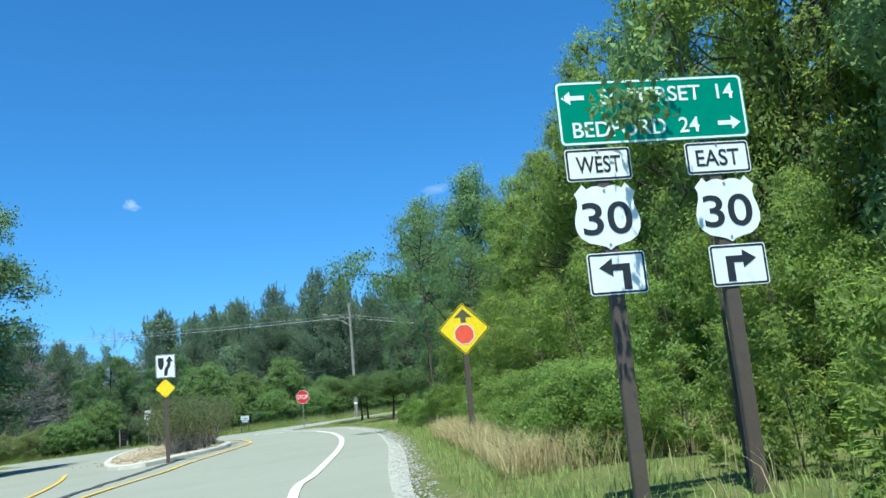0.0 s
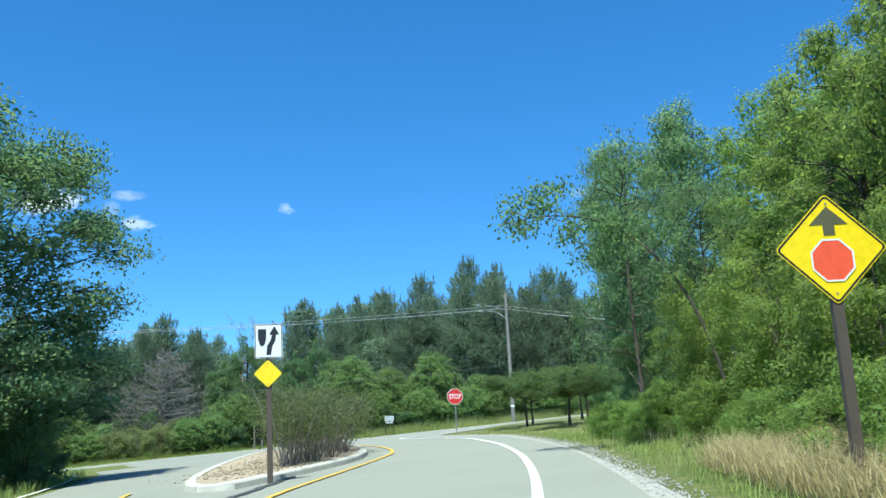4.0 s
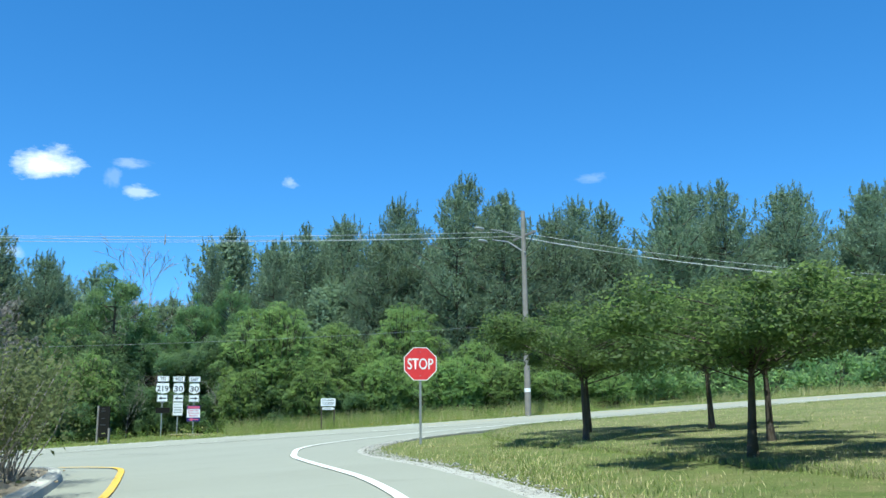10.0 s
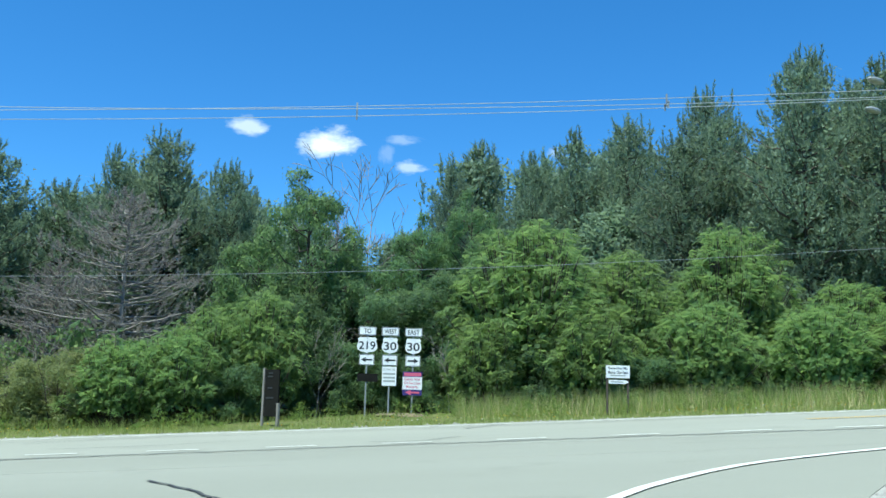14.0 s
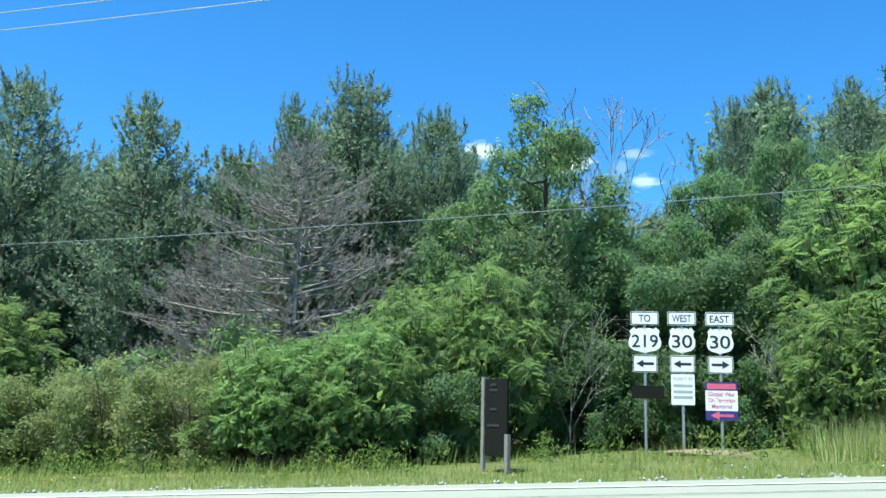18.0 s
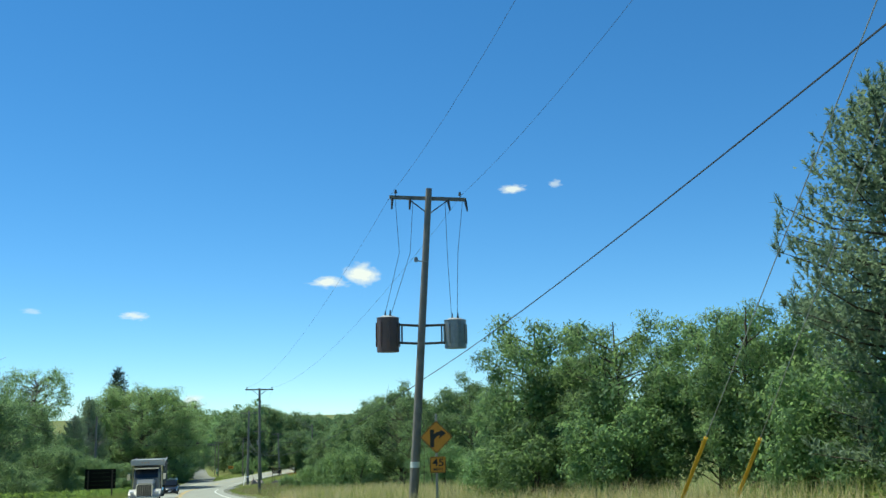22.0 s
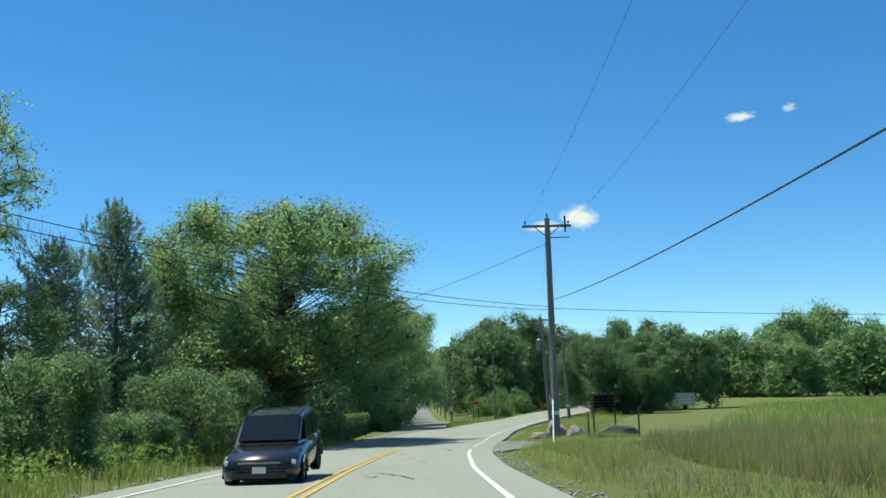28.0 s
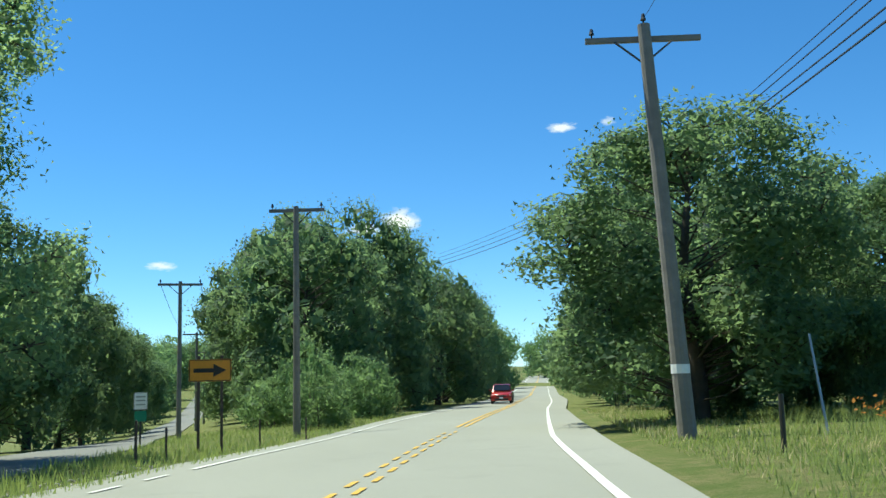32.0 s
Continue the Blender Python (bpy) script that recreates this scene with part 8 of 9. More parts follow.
# dump truck in the oncoming lane, facing +x
M_TRUCKW = paint("truck_cream", (0.5, 0.49, 0.45), 0.4, 0, 0.2)
M_TRUCKG = paint("truck_grey_bed", (0.16, 0.17, 0.17), 0.5)
M_CHROME = worn("chrome", (0.7, 0.7, 0.7), (0.5, 0.5, 0.5), 8, 40, 0.15, 1.0)
M_TRUCKB = paint("truck_grey_blue", (0.16, 0.18, 0.2), 0.35, 0, 0.3)
tk = thing("dump_truck", "grey and cream dump truck with a long chrome-framed nose", "truck", pose(-86.5, 73.6, gz(-86.5, 73.6) + 0.03, 0, 3.3, 0))
bm = bmesh.new()
loft(bm, [[(2.2, -0.75, 0.85), (2.2, 0.75, 0.85), (2.2, 0.75, 1.85), (2.2, 0.62, 1.98), (2.2, -0.62, 1.98), (2.2, -0.75, 1.85)], [(4.1, -0.6, 0.8), (4.1, 0.6, 0.8), (4.1, 0.6, 1.68), (4.1, 0.5, 1.78), (4.1, -0.5, 1.78), (4.1, -0.6, 1.68)]])
part("hood", bm, M_TRUCKB, tk)
bm = bmesh.new()
ring_plate(bm, [(-0.64, 0.75), (0.64, 0.75), (0.64, 1.7), (0.5, 1.83), (-0.5, 1.83), (-0.64, 1.7)], [(-0.54, 0.83), (0.54, 0.83), (0.54, 1.66), (0.46, 1.74), (-0.46, 1.74), (-0.54, 1.66)], -0.12, 0.05)
bmesh.ops.transform(bm, matrix=Matrix.Translation((4.12, 0, 0)) @ Matrix.Rotation(radians(90), 4, "Z"), verts=bm.verts[:])
gr = part("grille_frame", bm, M_CHROME, tk, "bright chrome grille frame")
bm = bmesh.new()
box(bm, 4.12, 0, 1.25, 0.05, 1.1, 0.86)
part("grille_mesh", bm, M_SIGNBLACK, gr)
for i in range(7):
    bm = bmesh.new()
    box(bm, 4.16, -0.42 + 0.14 * i, 1.25, 0.03, 0.02, 0.84)
    part("grille_bar", bm, M_CHROME, gr)
bm = bmesh.new()
box(bm, 4.45, 0, 0.62, 0.28, 2.3, 0.34, None, 0.05)
part("bumper", bm, M_CHROME, tk, "polished bumper")
for s in (-1, 1):
    bm = bmesh.new()
    loft(bm, [[(x, s * 0.62, z), (x, s * 1.22, z - 0.03), (x, s * 1.22, z - 0.15), (x, s * 0.62, z - 0.2)] for x, z in ((2.4, 0.75), (2.7, 1.15), (3.3, 1.28), (3.9, 1.2), (4.3, 0.95))])
    part("fender", bm, M_TRUCKW, tk)
    bm = bmesh.new()
    box(bm, 4.2, s * 0.95, 1.12, 0.2, 0.34, 0.2, None, 0.05)
    part("headlight", bm, M_SIGNWHITE, tk)
    bm = bmesh.new()
    tube(bm, [(1.0, s * 1.12, 0.9), (1.0, s * 1.12, 3.4)], 0.09, None, 12)
    part("exhaust_pipe", bm, M_CHROME, tk, "upright chrome exhaust stack")
    bm = bmesh.new()
    box(bm, 2.1, s * 1.4, 2.1, 0.06, 0.22, 0.5, None, 0.02)
    tube(bm, [(2.0, s * 1.05, 2.35), (2.1, s * 1.4, 2.3)], 0.015, None, 6)
    part("mirror", bm, M_CHROME, tk)
    for x, y in ((3.3, 0.98), (-1.4, 0.95), (-2.7, 0.95)):
        wheel(tk, x, s * y, 0.52, 0.32 if x > 0 else 0.55)
    bm = bmesh.new()
    tube(bm, [(0.2, s * 1.0, 0.75), (1.6, s * 1.0, 0.75)], 0.3, None, 14)
    part("fuel_tank", bm, M_CHROME, tk)
bm = bmesh.new()
loft(bm, [[(x, -w, 0.95), (x, w, 0.95), (x, w, 1.95), (x, w * 0.93, z), (x, -w * 0.93, z), (x, -w, 1.95)] for x, w, z in ((0.6, 1.02, 2.72), (1.7, 1.02, 2.74), (2.25, 1.0, 2.05))])
part("cab", bm, M_TRUCKB, tk)
bm = bmesh.new()
q = [(2.26, -0.92, 2.02), (2.26, 0.92, 2.02), (1.8, 0.88, 2.66), (1.8, -0.88, 2.66)]
a = [bm.verts.new(p) for p in q]
c = [bm.verts.new((p[0] + 0.03, p[1], p[2] + 0.02)) for p in q]
bm.faces.new(c)
for i in range(4):
    bm.faces.new((a[i], a[(i + 1) % 4], c[(i + 1) % 4], c[i]))
part("windscreen", bm, M_GLASS, tk)
bm = bmesh.new()
box(bm, 2.05, 0, 2.78, 0.5, 1.95, 0.1, None, 0.03)
part("sun_visor", bm, M_CHROME, tk)
bed = part("dump_bed", loft(bmesh.new(), [[(x, -1.24, 1.15), (x, 1.24, 1.15), (x, 1.26, 2.95), (x, -1.26, 2.95)] for x in (0.4, -4.0)]), M_TRUCKG, tk, "weathered grey dump bed")
for s in (-1, 1):
    for i in range(8):
        bm = bmesh.new()
        box(bm, 0.2 - 0.58 * i, s * 1.29, 2.0, 0.1, 0.08, 1.65, None, 0.01)
        part("rib", bm, M_TRUCKG, bed)
    bm = bmesh.new()
    box(bm, -1.8, s * 1.28, 2.98, 4.5, 0.1, 0.12, None, 0.02)
    part("top_rail", bm, M_TRUCKG, bed)
bm = bmesh.new()
loft(bm, [[(0.35, -1.3, 2.72), (0.35, 1.3, 2.72), (0.35, 1.3, 3.32), (0.35, -1.3, 3.32)], [(1.75, -1.3, 2.98), (1.75, 1.3, 2.98), (1.75, 1.3, 3.42), (1.75, -1.3, 3.42)]])
cs_ = part("cab_shield", bm, M_TRUCKW, tk, "cream-coloured cab shield")
for y in (-0.4, -0.15, 0.1):
    bm = bmesh.new()
    tube(bm, [(1.75, y, 3.2), (1.79, y, 3.2)], 0.045, None, 10)
    part("marker_lamp", bm, M_SIGNORANGE, cs_)

# ---- clouds: thin sheets far off ----
def cloud(yaw, el, w, h, seed, thick=1.0):
    d = 2700.0
    a, e = radians(yaw), radians(el)
    p = Vector((-math.sin(a) * math.cos(e), math.cos(a) * math.cos(e), math.sin(e))) * d + Vector((0, 70, 0))
    m, t, b = nodes_of("cloud_vapour")
    t.nodes.remove(b)
    tc = t.nodes.new("ShaderNodeTexCoord")
    mp = t.nodes.new("ShaderNodeMapping")
    mp.inputs["Location"].default_value = (seed * 3.1, seed * 1.7, seed)
    t.links.new(tc.outputs["Object"], mp.inputs[0])
    nz = add(t, "ShaderNodeTexNoise", Scale=1.5, Detail=8.0, Roughness=0.58)
    t.links.new(mp.outputs[0], nz.inputs["Vector"])
    ln = t.nodes.new("ShaderNodeVectorMath")
    ln.operation = "LENGTH"
    t.links.new(tc.outputs["Object"], ln.inputs[0])
    sub = t.nodes.new("ShaderNodeMath")
    sub.operation = "MULTIPLY_ADD"
    t.links.new(ln.outputs["Value"], sub.inputs[0])
    sub.inputs[1].default_value = -0.75
    t.links.new(nz.outputs["Fac"], sub.inputs[2])
    al = ramp(t, sub.outputs[0], 0.02, 0.36)
    mul = t.nodes.new("ShaderNodeMath")
    mul.operation = "MULTIPLY"
    t.links.new(al, mul.inputs[0])
    mul.inputs[1].default_value = thick
    em = add(t, "ShaderNodeEmission", Color=(1.0, 1.0, 1.0, 1.0), Strength=0.72)
    tp = t.nodes.new("ShaderNodeBsdfTransparent")
    mx = t.nodes.new("ShaderNodeMixShader")
    t.links.new(mul.outputs[0], mx.inputs[0])
    t.links.new(tp.outputs[0], mx.inputs[1])
    t.links.new(em.outputs[0], mx.inputs[2])
    t.links.new(mx.outputs[0], t.nodes["Material Output"].inputs[0])
    bm = bmesh.new()
    bmesh.ops.create_grid(bm, x_segments=2, y_segments=2, size=1.0)
    ob = part("cloud", bm, m)
    s = d * math.tan(radians(1)) / 2 * 1.35
    ob.matrix_world = look(p, (0, 70, 0)) @ Matrix.Diagonal((w * s, h * s, 1, 1))
    return tagged(ob, "small white fair-weather cloud high in the sky", "cloud", "clouds", "structure")


for i, row in enumerate(((1.6, 15.4, 4.6, 2.3, 1.0), (-3.7, 14.3, 2.6, 1.0, 0.45), (-3.1, 15.9, 2.6, 0.8, 0.25), (-2.2, 15.0, 1.2, 1.6, 0.15), (6.3, 16.2, 3.0, 1.5, 0.6), (-12.7, 15.3, 1.3, 0.8, 0.3), (-31.7, 15.3, 2.0, 0.8, 0.15), (3.2, 10.4, 2.0, 0.9, 0.35),
                         (81.5, 8.4, 2.7, 1.6, 1.0), (83.4, 7.85, 2.8, 0.8, 0.95), (72.0, 13.3, 2.1, 0.75, 0.9), (69.4, 13.5, 1.1, 0.6, 0.5), (94.6, 5.8, 2.0, 0.6, 0.8), (100.2, 6.0, 1.4, 0.5, 0.35),
                         (91.2, 0.9, 1.6, 0.9, 0.7), (39.0, 20.4, 2.6, 1.3, 0.6), (62.0, 4.3, 1.3, 0.4, 0.5))):
    cloud(*row[:4], i + 1, row[4])

# ---- grass and weeds ----
def zone(n, pts_l, pts_r, rng, power=1.0):
    """Random ground points between two plan lines."""
    a, b = resample(np.asarray(pts_l, float), 200), resample(np.asarray(pts_r, float), 200)
    s = rng.uniform(0, 198.99, n)
    i = s.astype(int)
    f = (s - i)[:, None]
    u = (rng.random(n) ** power)[:, None]
    L = a[i] * (1 - f) + a[i + 1] * f
    R = b[i] * (1 - f) + b[i + 1] * f
    p = L * (1 - u) + R * u
    return np.concatenate([p, (land(p[:, 0], p[:, 1]) - 0.02)[:, None]], 1)


def patchy(P, rng, size, keep):
    """Thins points out in drifts."""
    v = np.array([noise.noise(Vector((x * size, y * size, 7.7))) for x, y in P[:, :2]])
    return P[rng.random(len(P)) < np.clip(keep + v * 1.2, 0.05, 1.0)]


rng = np.random.default_rng(2024)
cut = lambda line, lo, hi: line[(line[:, 0] > lo) & (line[:, 0] < hi)]
pe = PARK_EDGE[(PARK_EDGE[:, 1] > 0) & (PARK_EDGE[:, 1] < 44)]
P = patchy(zone(26000, side(pe, -0.75), side(pe, -4.8), rng, 0.9), rng, 0.3, 0.6)
blades("verge_grass", P, rng.uniform(0.08, 0.26, len(P)), 0.006, 1.0, M_GRASS, rng, label="rough green grass along the park road")
st_ = spline([(7.6, 10.0), (10.4, 15.6), (13.6, 22.5)], 0.5)
P = patchy(zone(24000, side(st_, 0.8), side(st_, -1.9), rng), rng, 0.6, 0.75)
blades("dry_grass", P, rng.uniform(0.3, 0.75, len(P)), 0.007, 1.05, M_STRAW, rng, label="tall dry straw-coloured grass leaning over")
P = patchy(zone(3600, side(pe, -1.8), side(pe, -5), rng), rng, 0.5, 0.5)
blades("dry_grass", P, rng.uniform(0.3, 0.65, len(P)), 0.005, 0.6, M_STRAW, rng, label="dry grass stalks among the green")
P = zone(16000, side(PARK_LEFT, 0.5)[PARK_LEFT[:, 1] > 0], side(PARK_LEFT, 4.5)[PARK_LEFT[:, 1] > 0], rng)
blades("verge_grass", P, rng.uniform(0.15, 0.5, len(P)), 0.008, 0.6, M_GRASS, rng, label="shaded rough grass west of the park road")

nv = lambda lo, hi, o: cut(side(HIGHWAY, -o), lo, hi)
P = zone(22000, nv(-16, 60, 5.0), nv(-16, 60, 7.6), rng)
blades("verge_grass", P, rng.uniform(0.05, 0.2, len(P)), 0.008, 0.7, M_GRASS, rng, True, label="short green grass along the highway")
P = patchy(zone(15000, nv(-16, 23, 7.0), nv(-16, 23, 10.4), rng), rng, 0.4, 0.5)
blades("verge_grass", P, rng.uniform(0.15, 0.55, len(P)), 0.007, 0.6, M_GRASS, rng, True, label="weedy grass in the shade of the thicket")
P = patchy(zone(16000, nv(22, 90, 7.0), nv(22, 90, 10.2), rng), rng, 0.3, 0.55)
blades("tall_grass", P, rng.uniform(0.25, 0.85, len(P)), 0.007, 0.5, M_GRASS, rng, True, label="tall weedy grass at the foot of the thicket")
P = patchy(zone(15000, nv(22, 90, 6.6), nv(22, 90, 9.4), rng), rng, 0.3, 0.42)
blades("dry_grass", P, rng.uniform(0.35, 0.95, len(P)), 0.006, 0.5, M_STRAW, rng, True, label="dry seeding grass stalks along the highway")
P = patchy(zone(14000, nv(23, 46, 7.6), nv(23, 46, 11.0), rng), rng, 0.5, 0.6)
blades("tall_grass", P, rng.uniform(0.45, 1.05, len(P)), 0.006, 0.5, M_GRASS, rng, True, label="dense tall seeding grass before the sumac")
P = patchy(zone(5000, nv(23, 46, 7.8), nv(23, 46, 10.4), rng), rng, 0.5, 0.55)
blades("dry_grass", P, rng.uniform(0.6, 1.1, len(P)), 0.005, 0.5, M_STRAW, rng, True, label="pale seed stalks before the sumac")
P = patchy(zone(420, nv(-14, 44, 6.6), nv(-14, 44, 10.4), rng, 0.8), rng, 0.35, 0.5)
L = np.repeat(np.arange(len(P)), 60)
up = rng.random(len(L))
wide = 0.2 * np.sqrt(1.05 - up)
Q = P[L] + np.stack([rng.normal(size=len(L)) * wide, rng.normal(size=len(L)) * wide, up * rng.uniform(0.2, 0.75, len(P))[L]], 1)
V, F = scatter(Q, rng.normal(size=Q.shape) + np.array([0, 0, 0.25]), rng.uniform(0.05, 0.12, len(L)), SLIM, rng)
tagged(array_part("weeds", V, F, M_WEED), "leafy low weeds before the thicket", "weeds", kind="stuff")
P = patchy(zone(26000, nv(-105, -12, 6.2), nv(-105, -12, 13), rng, 0.8), rng, 0.18, 0.75)
blades("tall_grass", P, rng.uniform(0.35, 0.85, len(P)), 0.011, 0.8, M_GRASS, rng, True, label="tall meadow grass beside the highway")
for lo_, hi_, n_, mat_ in ((-130, -62, 24000, M_SEED), (-62, -12, 18000, M_STRAW)):
    P = patchy(zone(n_, nv(lo_, hi_, 6.0), nv(lo_, hi_, 12), rng, 0.8), rng, 0.16, 0.6)
    blades("dry_grass", P, rng.uniform(0.35, 0.85, len(P)), 0.009, 0.8, mat_, rng, True, label="dry reddish seeding grass in the meadow")
P = patchy(zone(16000, nv(-137, -95, 5.6), nv(-137, -95, 9.0), rng), rng, 0.3, 0.7)
blades("verge_grass", P, rng.uniform(0.08, 0.26, len(P)), 0.011, 0.7, M_GRASS, rng, True, label="short rough grass along the highway shoulder")
for mat_, n_, lab in ((M_GRASS, 60000, "tall meadow grass of the open field"), (M_SEED, 30000, "tall brownish seeding grass of the open field")):
    P = patchy(zone(n_, [(-104, 84.6), (-127, 84.4), (-133.5, 87.4)], [(-104, 116), (-122, 113), (-131, 110)], rng, 1.7), rng, 0.2, 0.62)
    blades("tall_grass" if mat_ == M_GRASS else "seed_grass", P, rng.uniform(0.3, 0.7, len(P)) + 0.1 * (mat_ == M_SEED), 0.009, 0.6, mat_, rng, True, label=lab)
P = patchy(zone(9000, [(-139.4, 81.4), (-142.4, 83.2), (-143.9, 84.7), (-142.0, 86.4)], [(-136.5, 82.6), (-139.4, 84.4), (-141.0, 85.6), (-139.6, 86.8)], rng, 1.4), rng, 0.6, 0.6)
blades("tall_grass", P, rng.uniform(0.12, 0.42, len(P)), 0.008, 0.7, M_GRASS, rng, True, label="rough tufted grass on the bank round the pole")
P = patchy(zone(4200, [(-139.8, 81.7), (-142.4, 83.2), (-143.9, 84.7)], [(-138.0, 83.2), (-140.4, 84.8), (-142.0, 85.8)], rng), rng, 0.7, 0.45)
blades("dry_grass", P, rng.uniform(0.15, 0.4, len(P)), 0.008, 0.8, M_STRAW, rng, True, label="dry trampled grass on the bank round the pole")
P = patchy(zone(16000, [(-120, 82.2), (-137.5, 82.2)], [(-126, 86.2), (-139.5, 87.6)], rng, 1.2), rng, 0.4, 0.8)
blades("mown_grass", P, rng.uniform(0.06, 0.2, len(P)), 0.01, 0.7, M_GRASS, rng, True, label="short rough grass on the bank")
P = patchy(zone(26000, [(-150, 92), (-215, 116)], [(-150, 150), (-250, 165)], rng, 0.8), rng, 0.07, 0.8)
blades("tall_grass", P, rng.uniform(0.4, 0.9, len(P)), 0.03, 0.4, M_GRASS, rng, True, label="tall meadow grass of the far field")
P = zone(22000, nv(-215, -147, 5.3), nv(-215, -147, 12), rng, 0.8)
blades("mown_grass", P, rng.uniform(0.07, 0.2, len(P)), 0.012, 0.5, M_GRASS, rng, True, label="short mown grass by the bend")
P = patchy(zone(4500, nv(-205, -178, 7.2), nv(-205, -178, 10.5), rng), rng, 0.3, 0.6)
blades("tall_grass", P, rng.uniform(0.3, 0.75, len(P)), 0.007, 0.9, M_GRASS, rng, True, label="tuft of tall green grass by the pole")
P = zone(170, nv(-194, -187, 7.4), nv(-194, -187, 9.4), rng)
P[:, 2] += rng.uniform(0.35, 0.75, len(P))
V, F = scatter(P, rng.normal(size=P.shape), rng.uniform(0.06, 0.12, len(P)), LEAF, rng)
tagged(array_part("day_lilies", V, F, M_ORANGE), "orange lilies flowering in the tall grass", "flowers", kind="stuff")
sv = lambda lo, hi, o: cut(side(HIGHWAY, o), lo, hi)
P = patchy(zone(26000, sv(-160, -20, 5.2), sv(-160, -20, 8.6), rng), rng, 0.25, 0.75)
blades("tall_grass", P, rng.uniform(0.2, 0.7, len(P)), 0.013, 0.5, M_GRASS, rng, True, label="weedy green grass south of the highway")
n_ = 900
P = zone(n_, sv(-150, -30, 6.2), sv(-150, -30, 9.5), rng)
L = np.repeat(np.arange(n_), 16)
Q = P[L] + np.stack([rng.normal(size=len(L)) * 0.12, rng.normal(size=len(L)) * 0.12, rng.uniform(0.05, 0.95, len(L))], 1)
V, F = scatter(Q, rng.normal(size=Q.shape) + np.array([0, 0, 0.3]), rng.uniform(0.1, 0.22, len(L)), SLIM, rng)
tagged(array_part("weeds", V, F, M_WEED), "leafy green weeds along the wood's edge", "weeds", kind="stuff")
P = zone(9000, [(-187, 78.4), (-192, 78.7), (-215, 79.2), (-236, 78.2)], [(-187, 78.9), (-192, 80.2), (-214, 86.4), (-236, 93.2)], rng)
blades("verge_grass", P, rng.uniform(0.1, 0.32, len(P)), 0.014, 0.5, M_GRASS, rng, True, label="rough grass on the wedge between the two roads")
P = patchy(zone(70000, lawn_l, lawn_r, rng, 1.5), rng, 0.5, 0.7)
P[:, 2] += 0.07
blades("lawn_grass", P, rng.uniform(0.04, 0.13, len(P)), 0.008, 0.7, M_GRASS, rng, True, label="short patchy lawn grass")
P = patchy(zone(40000, lawn_l, lawn_r, rng, 1.5), rng, 0.6, 0.45)
P[:, 2] += 0.07
blades("lawn_grass", P, rng.uniform(0.04, 0.12, len(P)), 0.008, 0.8, M_STRAW, rng, True, label="dry yellowed lawn grass")
P = patchy(zone(9000, [(33, 36), (60, 52), (96, 54)], [(36, 30), (64, 40), (98, 44)], rng), rng, 0.2, 0.8)
blades("tall_grass", P, rng.uniform(0.4, 0.9, len(P)), 0.014, 0.4, M_GRASS, rng, True, label="unmown grass behind the lawn")

# blossom and tall weeds
for (lo, hi), n_, mat_, lab in (((-4, 44), 900, M_FLOWER, "tiny yellow flowers in the highway verge"), ((-4, 44), 160, M_DAISY, "small white flower heads in the highway verge")):
    P = patchy(zone(n_, nv(lo, hi, 5.3), nv(lo, hi, 6.6), rng), rng, 0.5, 0.45)
    P[:, 2] += rng.uniform(0.1, 0.26, len(P))
    V, F = scatter(P, rng.normal(size=P.shape), rng.uniform(0.03, 0.07, len(P)), LEAF, rng, up=np.array([0, 0, 1.0]))
    tagged(array_part("wild_flowers", V, F, mat_), lab, "flowers", kind="stuff")


def tall_weeds(pts, seed, label):
    r = np.random.default_rng(seed)
    P = np.array([(x, y, gz(x, y)) for x, y in pts])
    n = len(P)
    H = r.uniform(1.1, 1.9, n)
    top = P + np.stack([r.normal(size=n) * 0.12, r.normal(size=n) * 0.12, H], 1)
    t = tagged(new("weed_clump"), label, "weeds")
    V, F = tubes(P, top, np.full(n, 0.008), np.full(n, 0.003), 4)
    array_part("stalk", V, F, M_WEED, t)
    k = 60
    L = np.repeat(np.arange(n), k)
    f = r.uniform(0.12, 1.0, len(L))[:, None]
    Q = P[L] * (1 - f) + top[L] * f
    a = r.uniform(0, math.tau, len(L))
    D = np.stack([np.cos(a), np.sin(a), np.full(len(L), 0.25)], 1)
    V, F = scatter(Q, D, r.uniform(0.1, 0.19, len(L)) * (1.25 - 0.7 * f[:, 0]), SLIM, r, up=np.array([0, 0, 1.0]))
    array_part("foliage", V, F, M_WEED, t)


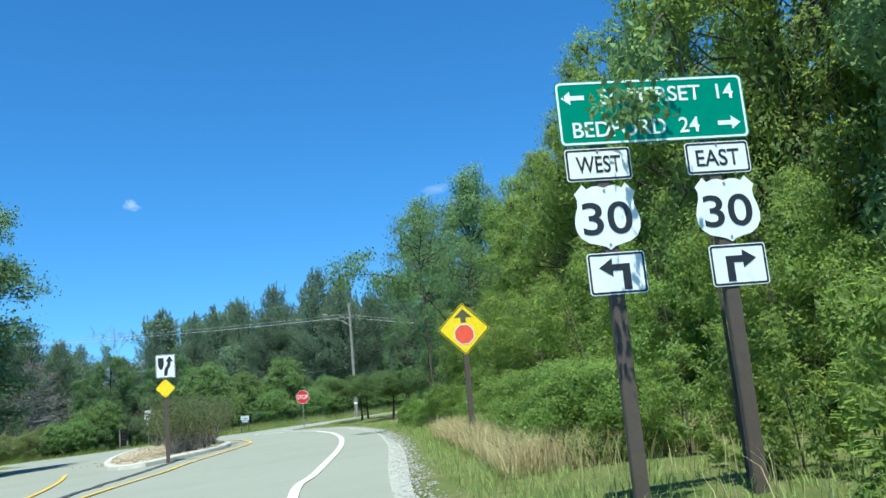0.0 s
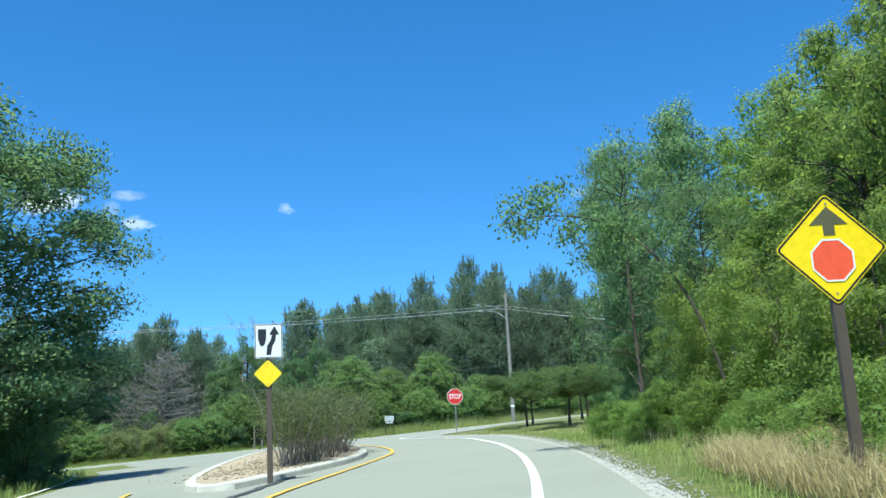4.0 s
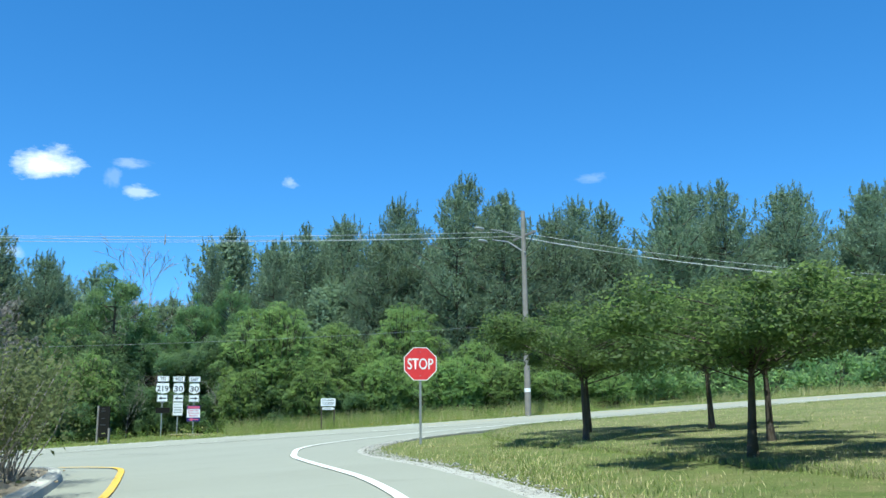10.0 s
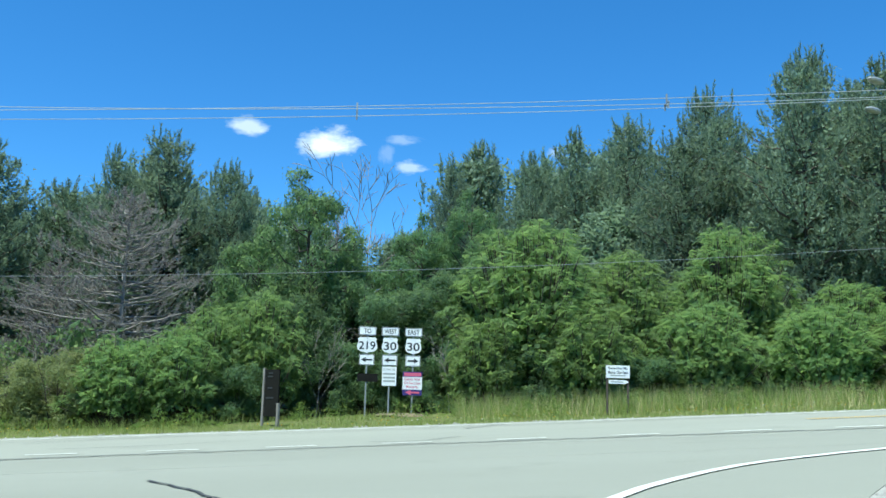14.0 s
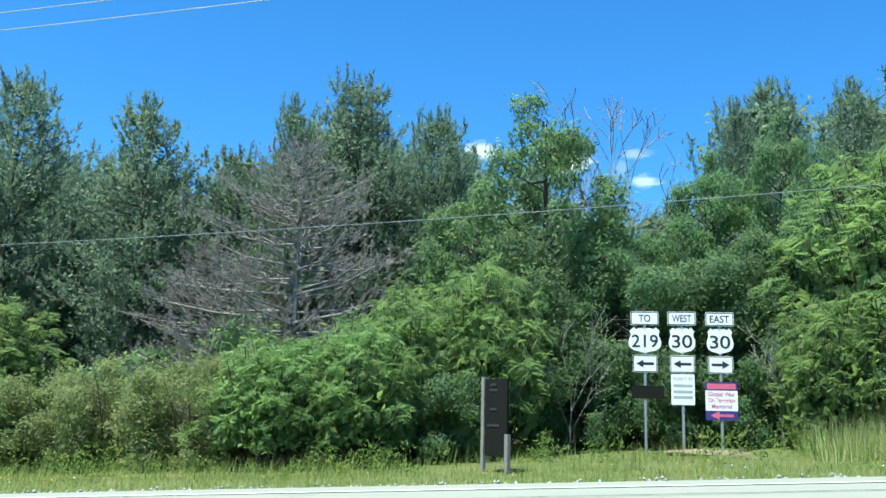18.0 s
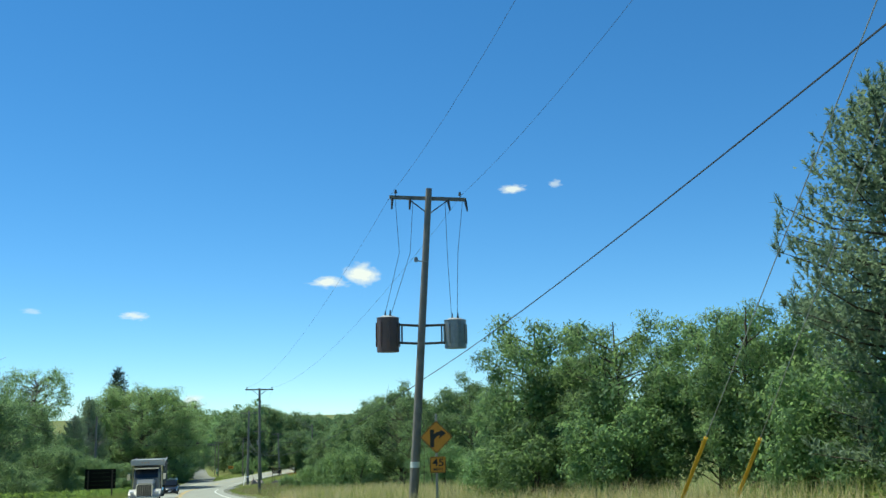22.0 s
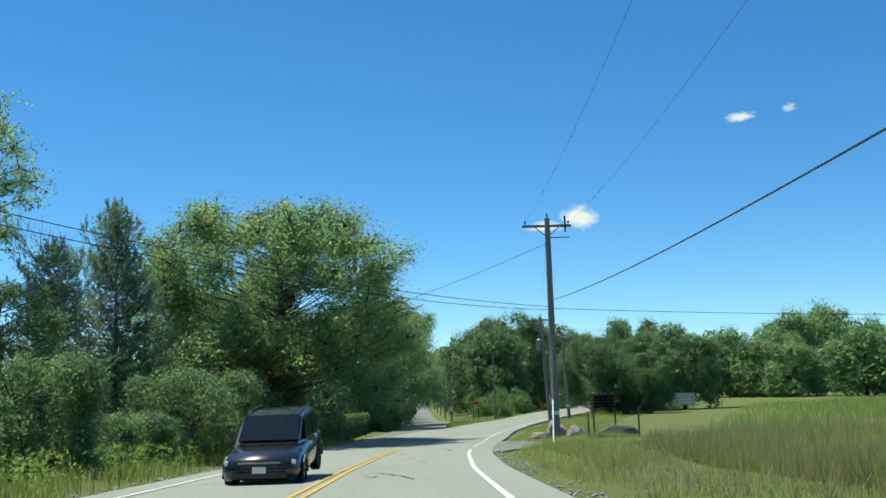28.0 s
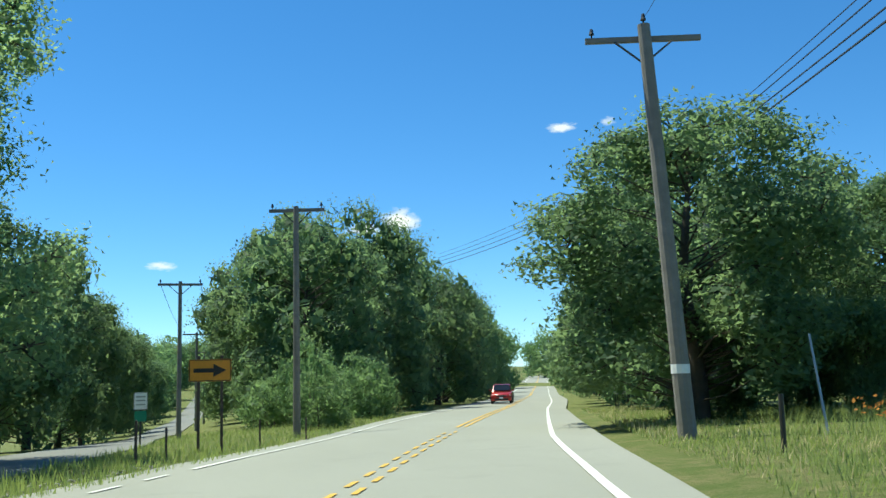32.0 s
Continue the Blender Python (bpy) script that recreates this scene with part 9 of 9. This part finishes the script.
wr = np.random.default_rng(12)
tall_weeds([(6.6 + wr.normal() * 0.9, 2.6 + wr.normal() * 0.9) for _ in range(46)], 1, "tall green goldenrod stalks beside the sign")
tall_weeds([(7.9 + wr.normal() * 0.5, 4.6 + wr.normal() * 0.6) for _ in range(34)], 2, "tall green goldenrod stalks beside the sign")
tall_weeds([(5.4 + wr.normal() * 0.6, 1.2 + wr.normal() * 0.6) for _ in range(30)], 3, "tall green goldenrod stalks beside the sign")
stones("wood_chips", np.array([[7.2, 33.4], [9.4, 39], [11.6, 46], [13.4, 53], [14.4, 59]]), 0.75, 1500, 0.02, 0.06, M_MULCH, "scattered wood chips on the island", 8, 0.16)

# short grass between the gravel and the mown lawn
pl_ = PARK_EDGE[(PARK_EDGE[:, 1] > 44) & (PARK_EDGE[:, 1] < 66)]
for mat_, n_, lab in ((M_GRASS, 26000, "short rough grass beside the gravel edge"), (M_STRAW, 12000, "dry yellowed grass beside the gravel edge")):
    P = patchy(zone(n_, side(pl_, -0.55), side(lawn_l, 0.0)[lawn_l[:, 1] < 68], rng), rng, 0.6, 0.6)
    blades("verge_grass", P, rng.uniform(0.04, 0.12, len(P)), 0.008, 0.7, mat_, rng, True, label=lab)

# short grass that follows the pavement round the bend
bend_ = HIGHWAY[(HIGHWAY[:, 0] < -172) & (HIGHWAY[:, 0] > -230)]
P = patchy(zone(16000, side(bend_, -4.5), side(bend_, -7.5), rng), rng, 0.5, 0.75)
blades("mown_grass", P, rng.uniform(0.06, 0.18, len(P)), 0.012, 0.6, M_GRASS, rng, True, label="short rough grass close to the pavement of the bend")
P = patchy(zone(5000, side(bend_, -4.5), side(bend_, -8.0), rng), rng, 0.4, 0.5)
blades("dry_grass", P, rng.uniform(0.08, 0.26, len(P)), 0.011, 0.6, M_STRAW, rng, True, label="dry grass tufts close to the pavement of the bend")

# a fringe of grass along the lawn's edge
P = zone(9000, side(lawn_l, -0.15), side(lawn_l, 0.12), rng)
blades("lawn_grass", P, rng.uniform(0.08, 0.19, len(P)), 0.008, 0.7, M_GRASS, rng, True, label="longer grass along the edge of the lawn")
